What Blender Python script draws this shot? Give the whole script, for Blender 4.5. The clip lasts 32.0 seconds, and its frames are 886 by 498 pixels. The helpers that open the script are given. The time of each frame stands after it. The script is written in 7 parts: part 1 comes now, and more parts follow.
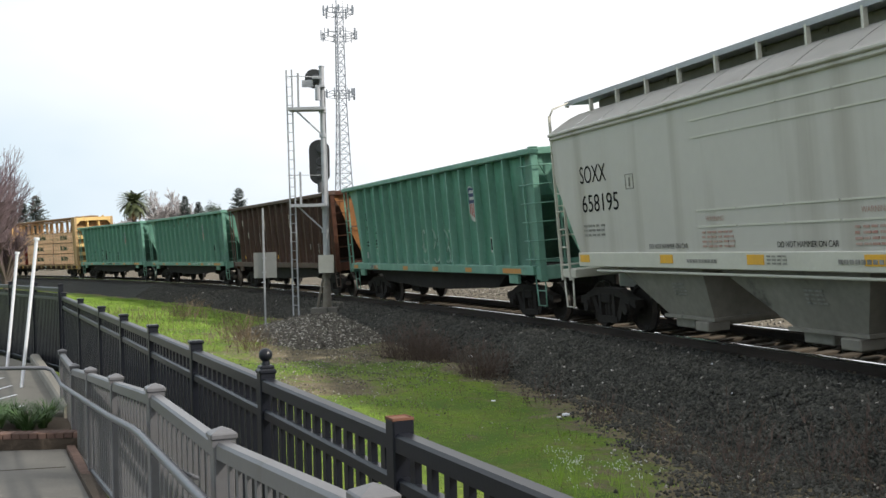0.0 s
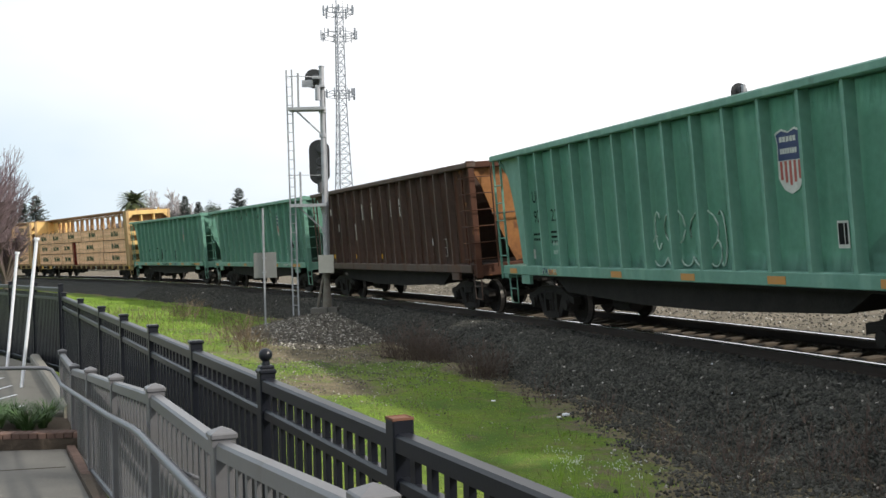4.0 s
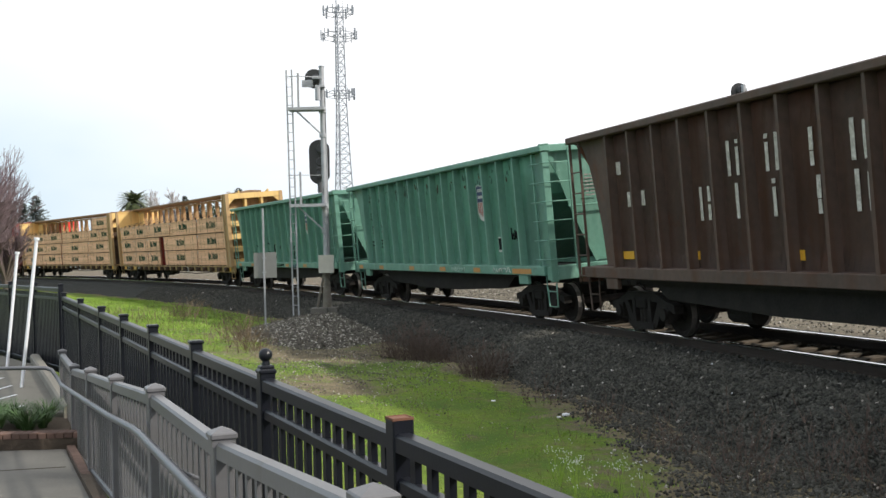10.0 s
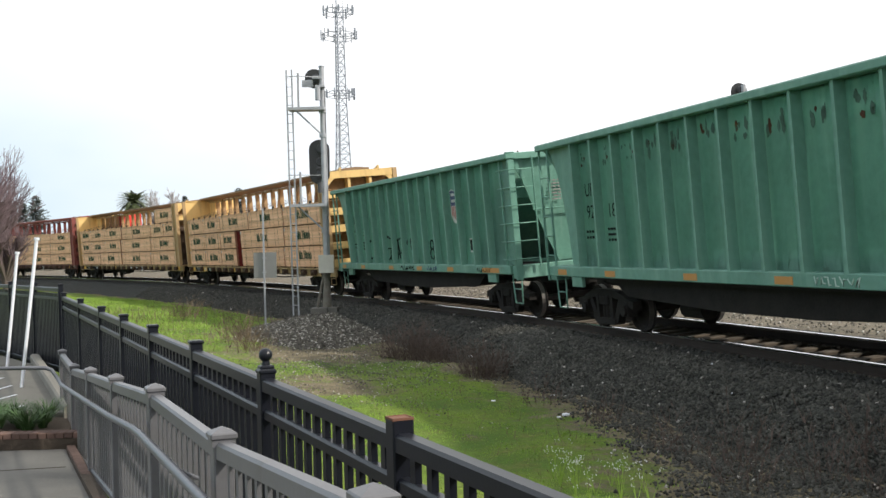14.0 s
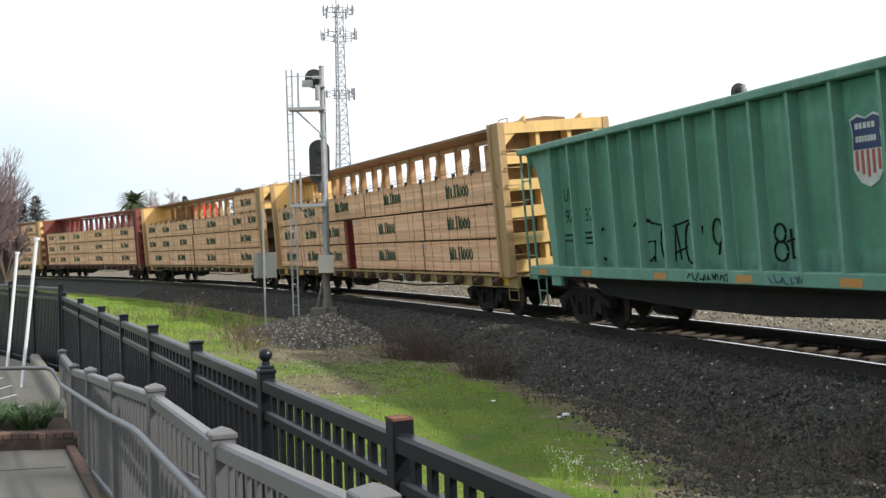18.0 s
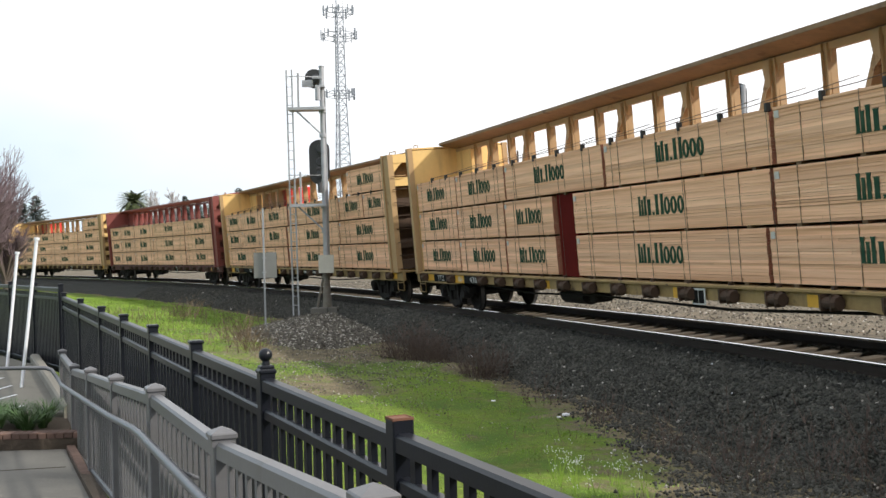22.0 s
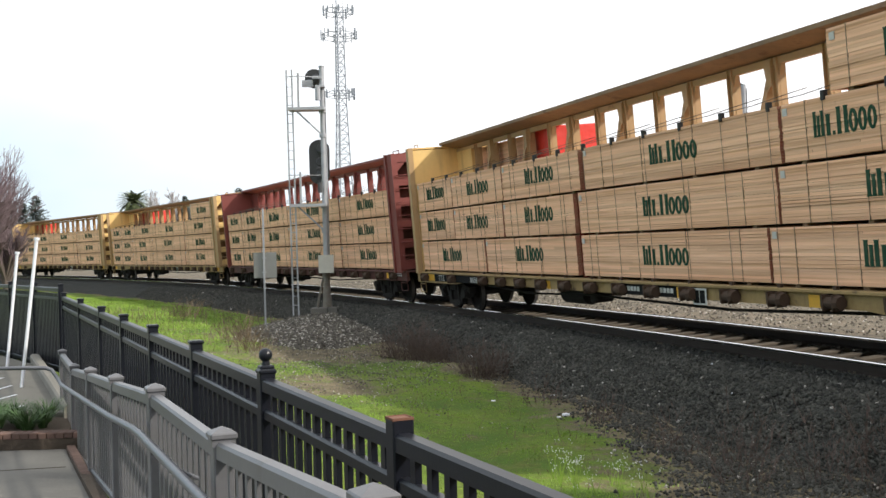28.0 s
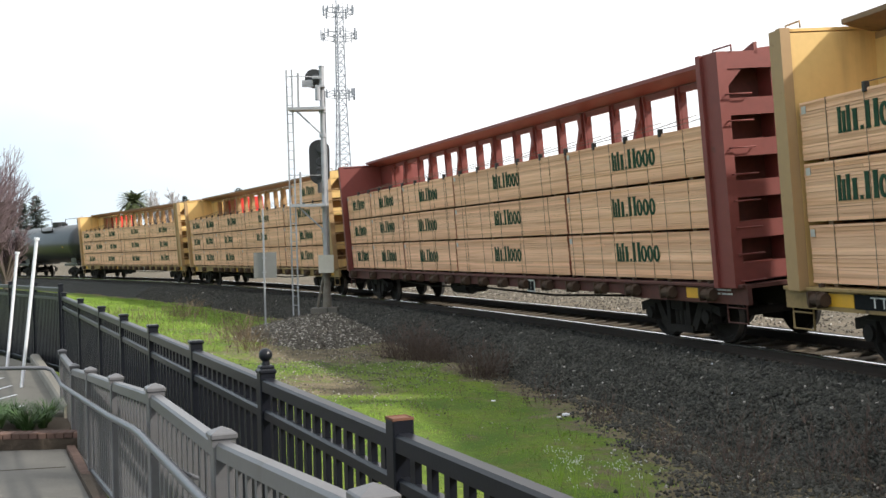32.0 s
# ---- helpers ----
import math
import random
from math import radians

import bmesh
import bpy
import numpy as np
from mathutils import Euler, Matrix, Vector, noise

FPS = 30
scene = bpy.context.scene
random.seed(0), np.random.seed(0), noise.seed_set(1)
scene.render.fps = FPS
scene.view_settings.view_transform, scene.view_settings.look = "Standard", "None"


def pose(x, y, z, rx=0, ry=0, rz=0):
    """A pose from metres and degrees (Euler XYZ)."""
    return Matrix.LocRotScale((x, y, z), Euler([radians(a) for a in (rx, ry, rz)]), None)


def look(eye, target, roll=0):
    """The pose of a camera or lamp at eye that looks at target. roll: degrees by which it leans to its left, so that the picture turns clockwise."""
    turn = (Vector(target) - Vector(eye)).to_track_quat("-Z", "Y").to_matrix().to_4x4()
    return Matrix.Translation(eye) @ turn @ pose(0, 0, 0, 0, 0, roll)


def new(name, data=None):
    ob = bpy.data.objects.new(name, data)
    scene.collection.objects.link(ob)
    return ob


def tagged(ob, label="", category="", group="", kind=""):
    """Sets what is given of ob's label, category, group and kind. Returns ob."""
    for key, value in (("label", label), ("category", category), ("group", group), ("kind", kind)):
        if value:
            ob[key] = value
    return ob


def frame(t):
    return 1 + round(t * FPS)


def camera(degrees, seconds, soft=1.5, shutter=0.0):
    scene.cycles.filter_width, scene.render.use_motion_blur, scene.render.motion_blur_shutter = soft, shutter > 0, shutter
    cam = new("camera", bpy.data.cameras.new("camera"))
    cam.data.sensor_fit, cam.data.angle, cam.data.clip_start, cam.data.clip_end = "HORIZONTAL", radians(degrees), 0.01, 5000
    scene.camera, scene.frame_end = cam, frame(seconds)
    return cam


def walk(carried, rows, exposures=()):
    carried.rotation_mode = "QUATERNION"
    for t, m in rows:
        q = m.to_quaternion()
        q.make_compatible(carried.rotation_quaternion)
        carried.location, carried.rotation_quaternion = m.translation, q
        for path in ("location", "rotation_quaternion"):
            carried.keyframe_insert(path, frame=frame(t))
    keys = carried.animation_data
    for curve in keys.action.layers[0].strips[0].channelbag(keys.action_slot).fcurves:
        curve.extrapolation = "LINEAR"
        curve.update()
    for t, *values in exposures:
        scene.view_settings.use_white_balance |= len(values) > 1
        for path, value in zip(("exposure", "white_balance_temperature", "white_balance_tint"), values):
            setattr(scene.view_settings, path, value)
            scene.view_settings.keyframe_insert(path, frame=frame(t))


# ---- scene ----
# Camera: on a stand beside the ramp, eye 1.63 m above the rail tops.
EYE_Z = 1.629
cam = camera(44.04, 32.0, soft=1.5)
eye_pose = look((0, 0, EYE_Z), (0, 100, EYE_Z - 0.19), -1.455)
walk(cam, [(0, eye_pose), (32.0, eye_pose)], exposures=[(0, 0.02), (10, 0.07), (18, 0.12), (27, 0.17), (32.0, 0.21)])

# World: bright broken overcast over a clear sky, low winter sun from the side.
SUN_EL, SUN_AZ = 38.5, -19.0          # degrees; azimuth from +x towards +y
world = bpy.data.worlds.new("sky_world")
world.use_nodes = True
scene.world = world
wn, wl = world.node_tree.nodes, world.node_tree.links
wn.clear()
w_out = wn.new("ShaderNodeOutputWorld")
w_bg = wn.new("ShaderNodeBackground")
w_sky = wn.new("ShaderNodeTexSky")
w_sky.sky_type, w_sky.sun_disc = "NISHITA", False
w_sky.sun_elevation, w_sky.sun_rotation = radians(SUN_EL), radians(90 - SUN_AZ)
w_sky.air_density, w_sky.dust_density = 1.0, 1.5
w_gain = wn.new("ShaderNodeVectorMath")
w_gain.operation = "SCALE"
w_gain.inputs["Scale"].default_value = 0.13
w_co = wn.new("ShaderNodeTexCoord")
w_map = wn.new("ShaderNodeMapping")
w_map.inputs["Scale"].default_value = (1.0, 1.0, 2.4)
w_map.inputs["Location"].default_value = (0.35, 0.0, 0.0)
w_noise = wn.new("ShaderNodeTexNoise")
w_noise.inputs["Scale"].default_value, w_noise.inputs["Detail"].default_value = 1.6, 5
w_ramp = wn.new("ShaderNodeMapRange")
w_ramp.inputs["From Min"].default_value, w_ramp.inputs["From Max"].default_value = 0.36, 0.56
w_ramp.inputs["To Min"].default_value, w_ramp.inputs["To Max"].default_value = 0.88, 1.0
w_mix = wn.new("ShaderNodeMix")
w_mix.data_type = "RGBA"
# thick white cloud towards the sun, thinner bluish cloud away from it
w_sep = wn.new("ShaderNodeSeparateXYZ")
w_thin = wn.new("ShaderNodeMapRange")
w_thin.inputs["From Min"].default_value, w_thin.inputs["From Max"].default_value = -0.34, 0.15
w_cloud = wn.new("ShaderNodeMix")
w_cloud.data_type = "RGBA"
w_cloud.inputs["A"].default_value = (0.66, 0.81, 0.92, 1)
w_cloud.inputs["B"].default_value = (1.12, 1.13, 1.15, 1)
w_bump = wn.new("ShaderNodeMath")
w_bump.operation = "MULTIPLY_ADD"
w_bump.inputs[1].default_value = 0.9
wl.new(w_co.outputs["Generated"], w_sep.inputs[0])
wl.new(w_noise.outputs["Fac"], w_bump.inputs[0])
w_lift = wn.new("ShaderNodeMath")
w_lift.operation = "MULTIPLY_ADD"
w_lift.inputs[1].default_value, w_lift.inputs[2].default_value = 0.9, -0.45
wl.new(w_sep.outputs["Z"], w_lift.inputs[0])
w_sum = wn.new("ShaderNodeMath")
w_sum.operation = "ADD"
wl.new(w_sep.outputs["X"], w_sum.inputs[0])
wl.new(w_lift.outputs[0], w_sum.inputs[1])
wl.new(w_sum.outputs[0], w_bump.inputs[2])
wl.new(w_bump.outputs[0], w_thin.inputs["Value"])
wl.new(w_thin.outputs["Result"], w_cloud.inputs["Factor"])
wl.new(w_cloud.outputs["Result"], w_mix.inputs["B"])
wl.new(w_sky.outputs["Color"], w_gain.inputs[0])
wl.new(w_co.outputs["Generated"], w_map.inputs["Vector"])
wl.new(w_map.outputs["Vector"], w_noise.inputs["Vector"])
wl.new(w_noise.outputs["Fac"], w_ramp.inputs["Value"])
wl.new(w_ramp.outputs["Result"], w_mix.inputs["Factor"])
wl.new(w_gain.outputs["Vector"], w_mix.inputs["A"])
wl.new(w_mix.outputs["Result"], w_bg.inputs["Color"])
w_bg.inputs["Strength"].default_value = 1.0
wl.new(w_bg.outputs["Background"], w_out.inputs["Surface"])

sun_data = bpy.data.lights.new("sun", "SUN")
sun_data.energy, sun_data.angle, sun_data.color = 4.3, radians(2.0), (1.0, 0.93, 0.82)
sun = new("sun", sun_data)
sun_way = Vector((math.cos(radians(SUN_EL)) * math.cos(radians(SUN_AZ)),
                  math.cos(radians(SUN_EL)) * math.sin(radians(SUN_AZ)), math.sin(radians(SUN_EL))))
sun.matrix_world = look(sun_way * 100, (0, 0, 0))

# ---- the line of the track: heading, curvature and cant along s (metres) ----
TX, TY, TH, K0, K1, K2 = -7.4092, 50.3889, -1.1195, -0.004287, -0.0158e-4, -0.1045e-6
S_MIN, S_MAX, S_STEP = -420.0, 320.0, 0.25


def heading(s):
    q = np.clip(s, -150, 130)
    return TH + K0 * q + K1 * q * q / 2 + K2 * q ** 3 / 6


TS = np.arange(S_MIN, S_MAX + S_STEP, S_STEP)
_mid = heading(TS[:-1] + S_STEP / 2)
TPX = np.concatenate([[0], np.cumsum(np.cos(_mid) * S_STEP)])
TPY = np.concatenate([[0], np.cumsum(np.sin(_mid) * S_STEP)])
TPX += TX - np.interp(0, TS, TPX)
TPY += TY - np.interp(0, TS, TPY)


def track(s):
    return np.interp(s, TS, TPX), np.interp(s, TS, TPY), heading(s)


def cant(s):
    q = np.clip(s, -75, 75) / 100
    return 0.0729 + 0.0108 * q - 0.0839 * q * q


def track_point(s, lateral, z):
    """World point at s along the track, lateral metres to the far side, z above the rails."""
    x, y, th = track(s)
    c = cant(s)
    lat, up = lateral * np.cos(c) - z * np.sin(c), z * np.cos(c) + lateral * np.sin(c)
    return x - np.sin(th) * lat, y + np.cos(th) * lat, up


def travelled(t):
    """How far the train has come at t seconds, from its place at 16 s."""
    T = t - 16.0
    q = T / 16
    return (3.9107 * T + 0.043718 * T * T / 2 - 0.008746 * T ** 3 / 6 - 8.8241e-4 * T ** 4 / 24
            + 7.7444 * q ** 5 + 1.8223 * q ** 6 - 3.5622 * q ** 7)


def car_pose(centre, half, t):
    """A car whose middle is at centre (train metres), with trucks at +-half."""
    s = centre + travelled(t)
    ax, ay, _ = track(s - half)
    bx, by, _ = track(s + half)
    return (Matrix.Translation(((ax + bx) / 2, (ay + by) / 2, 0)) @ Matrix.Rotation(math.atan2(by - ay, bx - ax), 4, "Z")
            @ Matrix.Rotation(float(cant(s)), 4, "X"))


def off_track(x, y):
    """Signed distance from the centre line (positive on the far side) for arrays of points, and s."""
    sel = slice(None, None, 8)
    px, py, ps = TPX[sel], TPY[sel], TS[sel]
    best = np.full(x.shape, 1e9)
    bs = np.zeros(x.shape)
    for i in range(len(px)):
        d = (x - px[i]) ** 2 + (y - py[i]) ** 2
        m = d < best
        best[m], bs[m] = d[m], ps[i]
    for _ in range(2):
        cx, cy, th = track(bs)
        bs = bs + np.clip((x - cx) * np.cos(th) + (y - cy) * np.sin(th), -3, 3)
    cx, cy, th = track(bs)
    lat = -(x - cx) * np.sin(th) + (y - cy) * np.cos(th)
    along = (x - cx) * np.cos(th) + (y - cy) * np.sin(th)
    return np.sign(lat) * np.hypot(lat, along), bs


# ---- materials ----
def rgb(h):
    return tuple(h) + (1.0,)


def material(name, base, rough=0.6, metal=0.0, second=None, scale=3.0, grain=40.0, amount=0.5, bump=0.15, bump_scale=60.0,
             spots=None, spot_scale=2.0, spot_at=0.62, stretch=(1, 1, 1), space="Object", per_object=0.0, per_island=0.0, streak=None, spec=0.5, bump_dist=0.01, spot_soft=0.08):
    """A two-scale noise material: base varied towards second, with spots of rust or dirt, streaks and fine relief."""
    m = bpy.data.materials.new(name)
    m.use_nodes = True
    n, l = m.node_tree.nodes, m.node_tree.links
    b = n["Principled BSDF"]
    b.inputs["Roughness"].default_value, b.inputs["Metallic"].default_value = rough, metal
    b.inputs["Specular IOR Level"].default_value = spec
    co = n.new("ShaderNodeTexCoord")
    mp = n.new("ShaderNodeMapping")
    mp.inputs["Scale"].default_value = stretch
    l.new(co.outputs[space], mp.inputs["Vector"])
    big = n.new("ShaderNodeTexNoise")
    big.inputs["Scale"].default_value, big.inputs["Detail"].default_value = scale, 6
    fine = n.new("ShaderNodeTexNoise")
    fine.inputs["Scale"].default_value, fine.inputs["Detail"].default_value = grain, 3
    for q in (big, fine):
        l.new(mp.outputs["Vector"], q.inputs["Vector"])
    second = second or tuple(c * 0.7 for c in base)
    fac = n.new("ShaderNodeMath")
    fac.operation = "MULTIPLY_ADD"
    l.new(fine.outputs["Fac"], fac.inputs[0])
    fac.inputs[1].default_value = 0.6
    l.new(big.outputs["Fac"], fac.inputs[2])
    rng = n.new("ShaderNodeMapRange")
    rng.inputs["From Min"].default_value, rng.inputs["From Max"].default_value = 0.55, 1.05
    rng.inputs["To Max"].default_value = amount
    l.new(fac.outputs[0], rng.inputs["Value"])
    mix = n.new("ShaderNodeMix")
    mix.data_type = "RGBA"
    mix.inputs["A"].default_value, mix.inputs["B"].default_value = rgb(base), rgb(second)
    l.new(rng.outputs["Result"], mix.inputs["Factor"])
    colour = mix.outputs["Result"]
    if streak:
        sm = n.new("ShaderNodeMapping")
        sm.inputs["Scale"].default_value = streak[1]
        l.new(co.outputs[space], sm.inputs["Vector"])
        sn = n.new("ShaderNodeTexNoise")
        sn.inputs["Scale"].default_value, sn.inputs["Detail"].default_value = 1.0, 4
        l.new(sm.outputs["Vector"], sn.inputs["Vector"])
        sr = n.new("ShaderNodeMapRange")
        sr.inputs["From Min"].default_value, sr.inputs["From Max"].default_value = streak[2], streak[2] + 0.2
        sr.inputs["To Max"].default_value = streak[3]
        l.new(sn.outputs["Fac"], sr.inputs["Value"])
        m2 = n.new("ShaderNodeMix")
        m2.data_type = "RGBA"
        l.new(sr.outputs["Result"], m2.inputs["Factor"])
        l.new(colour, m2.inputs["A"])
        m2.inputs["B"].default_value = rgb(streak[0])
        colour = m2.outputs["Result"]
    if spots:
        sp = n.new("ShaderNodeTexNoise")
        sp.inputs["Scale"].default_value, sp.inputs["Detail"].default_value, sp.inputs["Roughness"].default_value = spot_scale, 8, 0.65
        l.new(co.outputs[space], sp.inputs["Vector"])
        sr = n.new("ShaderNodeMapRange")
        sr.inputs["From Min"].default_value, sr.inputs["From Max"].default_value = spot_at, spot_at + spot_soft
        l.new(sp.outputs["Fac"], sr.inputs["Value"])
        m2 = n.new("ShaderNodeMix")
        m2.data_type = "RGBA"
        l.new(sr.outputs["Result"], m2.inputs["Factor"])
        l.new(colour, m2.inputs["A"])
        m2.inputs["B"].default_value = rgb(spots)
        colour = m2.outputs["Result"]
    if per_object:
        oi = n.new("ShaderNodeObjectInfo")
        hs = n.new("ShaderNodeHueSaturation")
        vr = n.new("ShaderNodeMapRange")
        vr.inputs["To Min"].default_value, vr.inputs["To Max"].default_value = 1 - per_object, 1 + per_object
        l.new(oi.outputs["Random"], vr.inputs["Value"])
        l.new(vr.outputs["Result"], hs.inputs["Value"])
        l.new(colour, hs.inputs["Color"])
        colour = hs.outputs["Color"]
    if per_island:
        gi = n.new("ShaderNodeNewGeometry")
        hs = n.new("ShaderNodeHueSaturation")
        vr = n.new("ShaderNodeMapRange")
        vr.inputs["To Min"].default_value, vr.inputs["To Max"].default_value = 1 - per_island, 1 + per_island
        l.new(gi.outputs["Random Per Island"], vr.inputs["Value"])
        l.new(vr.outputs["Result"], hs.inputs["Value"])
        l.new(colour, hs.inputs["Color"])
        colour = hs.outputs["Color"]
    l.new(colour, b.inputs["Base Color"])
    if bump:
        bn = n.new("ShaderNodeTexNoise")
        bn.inputs["Scale"].default_value, bn.inputs["Detail"].default_value = bump_scale, 4
        l.new(mp.outputs["Vector"], bn.inputs["Vector"])
        bp = n.new("ShaderNodeBump")
        bp.inputs["Strength"].default_value, bp.inputs["Distance"].default_value = bump, bump_dist
        l.new(bn.outputs["Fac"], bp.inputs["Height"])
        l.new(bp.outputs["Normal"], b.inputs["Normal"])
    return m


RUST = (0.16, 0.075, 0.035)
M = {}
M["green"] = material("green_paint", (0.136, 0.300, 0.236), 0.5, second=(0.091, 0.214, 0.168), scale=0.8, grain=9, amount=0.9, spots=(0.042, 0.062, 0.048), spot_scale=2.1, spot_at=0.66, spot_soft=0.12,
                      streak=((0.185, 0.34, 0.275), (4.0, 4.0, 0.22), 0.50, 0.7), bump=0.35, bump_scale=2.2, bump_dist=0.06)
M["brown"] = material("brown_paint", (0.112, 0.074, 0.060), 0.65, second=(0.062, 0.047, 0.040), scale=0.9, grain=9, amount=0.9, spots=(0.10, 0.043, 0.023), spot_scale=1.1, spot_at=0.57, spot_soft=0.14,
                      streak=((0.075, 0.033, 0.018), (2.6, 2.6, 0.16), 0.50, 0.75), bump=0.3, bump_scale=2.6, bump_dist=0.05, spec=0.3)
M["rust_red"] = material("rust_red_steel", (0.080, 0.034, 0.020), 0.8, second=(0.06, 0.024, 0.015), scale=0.9, grain=8, amount=0.9, spots=(0.28, 0.12, 0.04), spot_scale=1.3, spot_at=0.6,
                         streak=((0.035, 0.017, 0.012), (3.5, 3.5, 0.2), 0.52, 0.8), bump=0.25, bump_scale=14, spec=0.25)
M["rust"] = material("rusty_steel", (0.35, 0.155, 0.048), 0.85, second=(0.17, 0.07, 0.026), scale=0.9, grain=10, amount=0.9, spots=(0.11, 0.045, 0.022), spot_scale=1.0, spot_at=0.58, bump=0.3, bump_scale=30)
M["grey_car"] = material("grey_paint", (0.475, 0.457, 0.428), 0.5, second=(0.41, 0.392, 0.364), scale=0.5, grain=6, streak=((0.24, 0.205, 0.16), (1.5, 1.5, 0.10), 0.54, 0.6), bump=0.06, bump_scale=6)
M["roof_white"] = material("dusty_white_roof", (0.66, 0.645, 0.61), 0.6, second=(0.52, 0.50, 0.465), scale=0.6, grain=7, bump=0.06, bump_scale=6)
M["grey_bay"] = material("grimy_grey_bay", (0.24, 0.228, 0.20), 0.7, second=(0.15, 0.14, 0.12), scale=0.8, grain=8, amount=0.9, bump=0.1, bump_scale=8, spots=(0.07, 0.065, 0.055), spot_scale=1.3, spot_at=0.62)
M["faded_red"] = material("faded_red_stencil", (0.36, 0.17, 0.14), 0.6, second=(0.42, 0.34, 0.30), scale=9, grain=50, amount=1.0, bump=0)
M["faded_black"] = material("faded_black_stencil", (0.12, 0.115, 0.11), 0.6, second=(0.32, 0.31, 0.29), scale=9, grain=50, amount=1.0, bump=0)
M["grey_trim"] = material("pale_grey_trim_paint", (0.55, 0.54, 0.48), 0.5, second=(0.42, 0.41, 0.36), scale=2, grain=20, bump=0.06)
M["yellow"] = material("yellow_paint", (0.72, 0.49, 0.19), 0.55, second=(0.62, 0.41, 0.155), scale=0.7, grain=9, amount=0.8, spots=(0.13, 0.06, 0.025), spot_scale=2.2, spot_at=0.67,
                       streak=((0.40, 0.25, 0.10), (3.0, 3.0, 0.3), 0.52, 0.6), bump=0.1, bump_scale=9)
M["tan_steel"] = material("faded_yellow_steel", (0.40, 0.262, 0.125), 0.6, second=(0.31, 0.20, 0.11), scale=0.9, grain=9, spots=RUST, spot_scale=2.2, spot_at=0.62, bump=0.1, bump_scale=9)
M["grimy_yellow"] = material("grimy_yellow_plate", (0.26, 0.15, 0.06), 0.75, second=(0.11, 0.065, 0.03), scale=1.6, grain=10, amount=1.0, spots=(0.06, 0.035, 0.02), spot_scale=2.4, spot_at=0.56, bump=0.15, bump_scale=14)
M["chord"] = material("weathered_chord_paint", (0.235, 0.15, 0.08), 0.7, second=(0.15, 0.10, 0.06), scale=1.2, grain=9, amount=1.0, spots=(0.10, 0.06, 0.035), spot_scale=2.6, spot_at=0.6, bump=0.1, bump_scale=9)
M["red"] = material("oxide_red_paint", (0.20, 0.045, 0.038), 0.55, second=(0.15, 0.035, 0.03), scale=0.8, grain=9, amount=0.8, spots=(0.09, 0.03, 0.025), spot_scale=2.2, spot_at=0.64, bump=0.1, bump_scale=9)
# grimy winches; also the shade painted low on the second flatcar's end
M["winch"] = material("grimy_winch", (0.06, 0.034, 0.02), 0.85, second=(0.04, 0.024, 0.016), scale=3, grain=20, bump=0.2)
M["sill"] = material("dirty_sill_steel", (0.36, 0.245, 0.10), 0.7, second=(0.21, 0.135, 0.06), scale=1.4, grain=12, amount=0.9, spots=(0.07, 0.045, 0.028), spot_scale=2.5, spot_at=0.6, bump=0.2, bump_scale=20)
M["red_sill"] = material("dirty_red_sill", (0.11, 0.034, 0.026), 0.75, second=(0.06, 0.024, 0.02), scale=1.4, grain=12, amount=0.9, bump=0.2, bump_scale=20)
M["truck"] = material("grimy_cast_steel", (0.026, 0.0225, 0.020), 0.85, second=(0.012, 0.0105, 0.010), scale=3, grain=20, amount=0.9, bump=0.3, bump_scale=25, spec=0.25)
M["wheel"] = material("wheel_steel", (0.022, 0.018, 0.016), 0.85, metal=0.0, second=(0.012, 0.010, 0.009), scale=4, grain=25, bump=0.1, spec=0.25)
M["tread"] = material("worn_tread", (0.16, 0.15, 0.14), 0.5, metal=0.8, bump=0.02)
M["black_tank"] = material("black_tank_paint", (0.016, 0.017, 0.019), 0.35, second=(0.03, 0.03, 0.03), scale=0.8, grain=8, bump=0.05)
M["yellow_mark"] = material("yellow_reflector", (0.75, 0.40, 0.03), 0.5, second=(0.5, 0.28, 0.05), scale=5, grain=30, bump=0)
M["orange_mark"] = material("orange_reflector", (0.50, 0.22, 0.045), 0.55, second=(0.4, 0.25, 0.12), scale=5, grain=30, bump=0)
M["soot"] = material("sooty_burnt_paint", (0.046, 0.085, 0.068), 0.8, second=(0.075, 0.15, 0.118), scale=5, grain=30, amount=1.0, bump=0.1)
M["white_mark"] = material("white_stencil", (0.62, 0.62, 0.60), 0.6, second=(0.42, 0.42, 0.40), scale=6, grain=30, amount=0.9, bump=0)
M["pale_mark"] = material("worn_white_stencil", (0.66, 0.64, 0.60), 0.7, second=(0.32, 0.29, 0.26), scale=8, grain=30, amount=1.0, bump=0)
M["chalk"] = material("faint_chalk_white", (0.44, 0.53, 0.48), 0.7, second=(0.22, 0.34, 0.29), scale=8, grain=30, amount=1.0, bump=0)
M["black_mark"] = material("black_stencil", (0.010, 0.011, 0.012), 0.85, second=(0.022, 0.022, 0.022), scale=6, grain=30, bump=0, spec=0.1)
M["green_mark"] = material("dark_green_stencil", (0.012, 0.047, 0.029), 0.85, second=(0.05, 0.095, 0.06), scale=7, grain=60, amount=0.9, bump=0, spec=0.1)
M["blue_mark"] = material("dark_blue_decal", (0.03, 0.045, 0.13), 0.5, bump=0)
M["decal_red"] = material("red_decal", (0.40, 0.09, 0.075), 0.5, bump=0)
M["strap"] = material("steel_strap", (0.22, 0.15, 0.095), 0.5, metal=0.3, bump=0)
M["guard"] = material("black_edge_guard", (0.02, 0.02, 0.02), 0.6, bump=0)
M["wire"] = material("steel_cable", (0.12, 0.105, 0.085), 0.45, metal=0.6, bump=0)
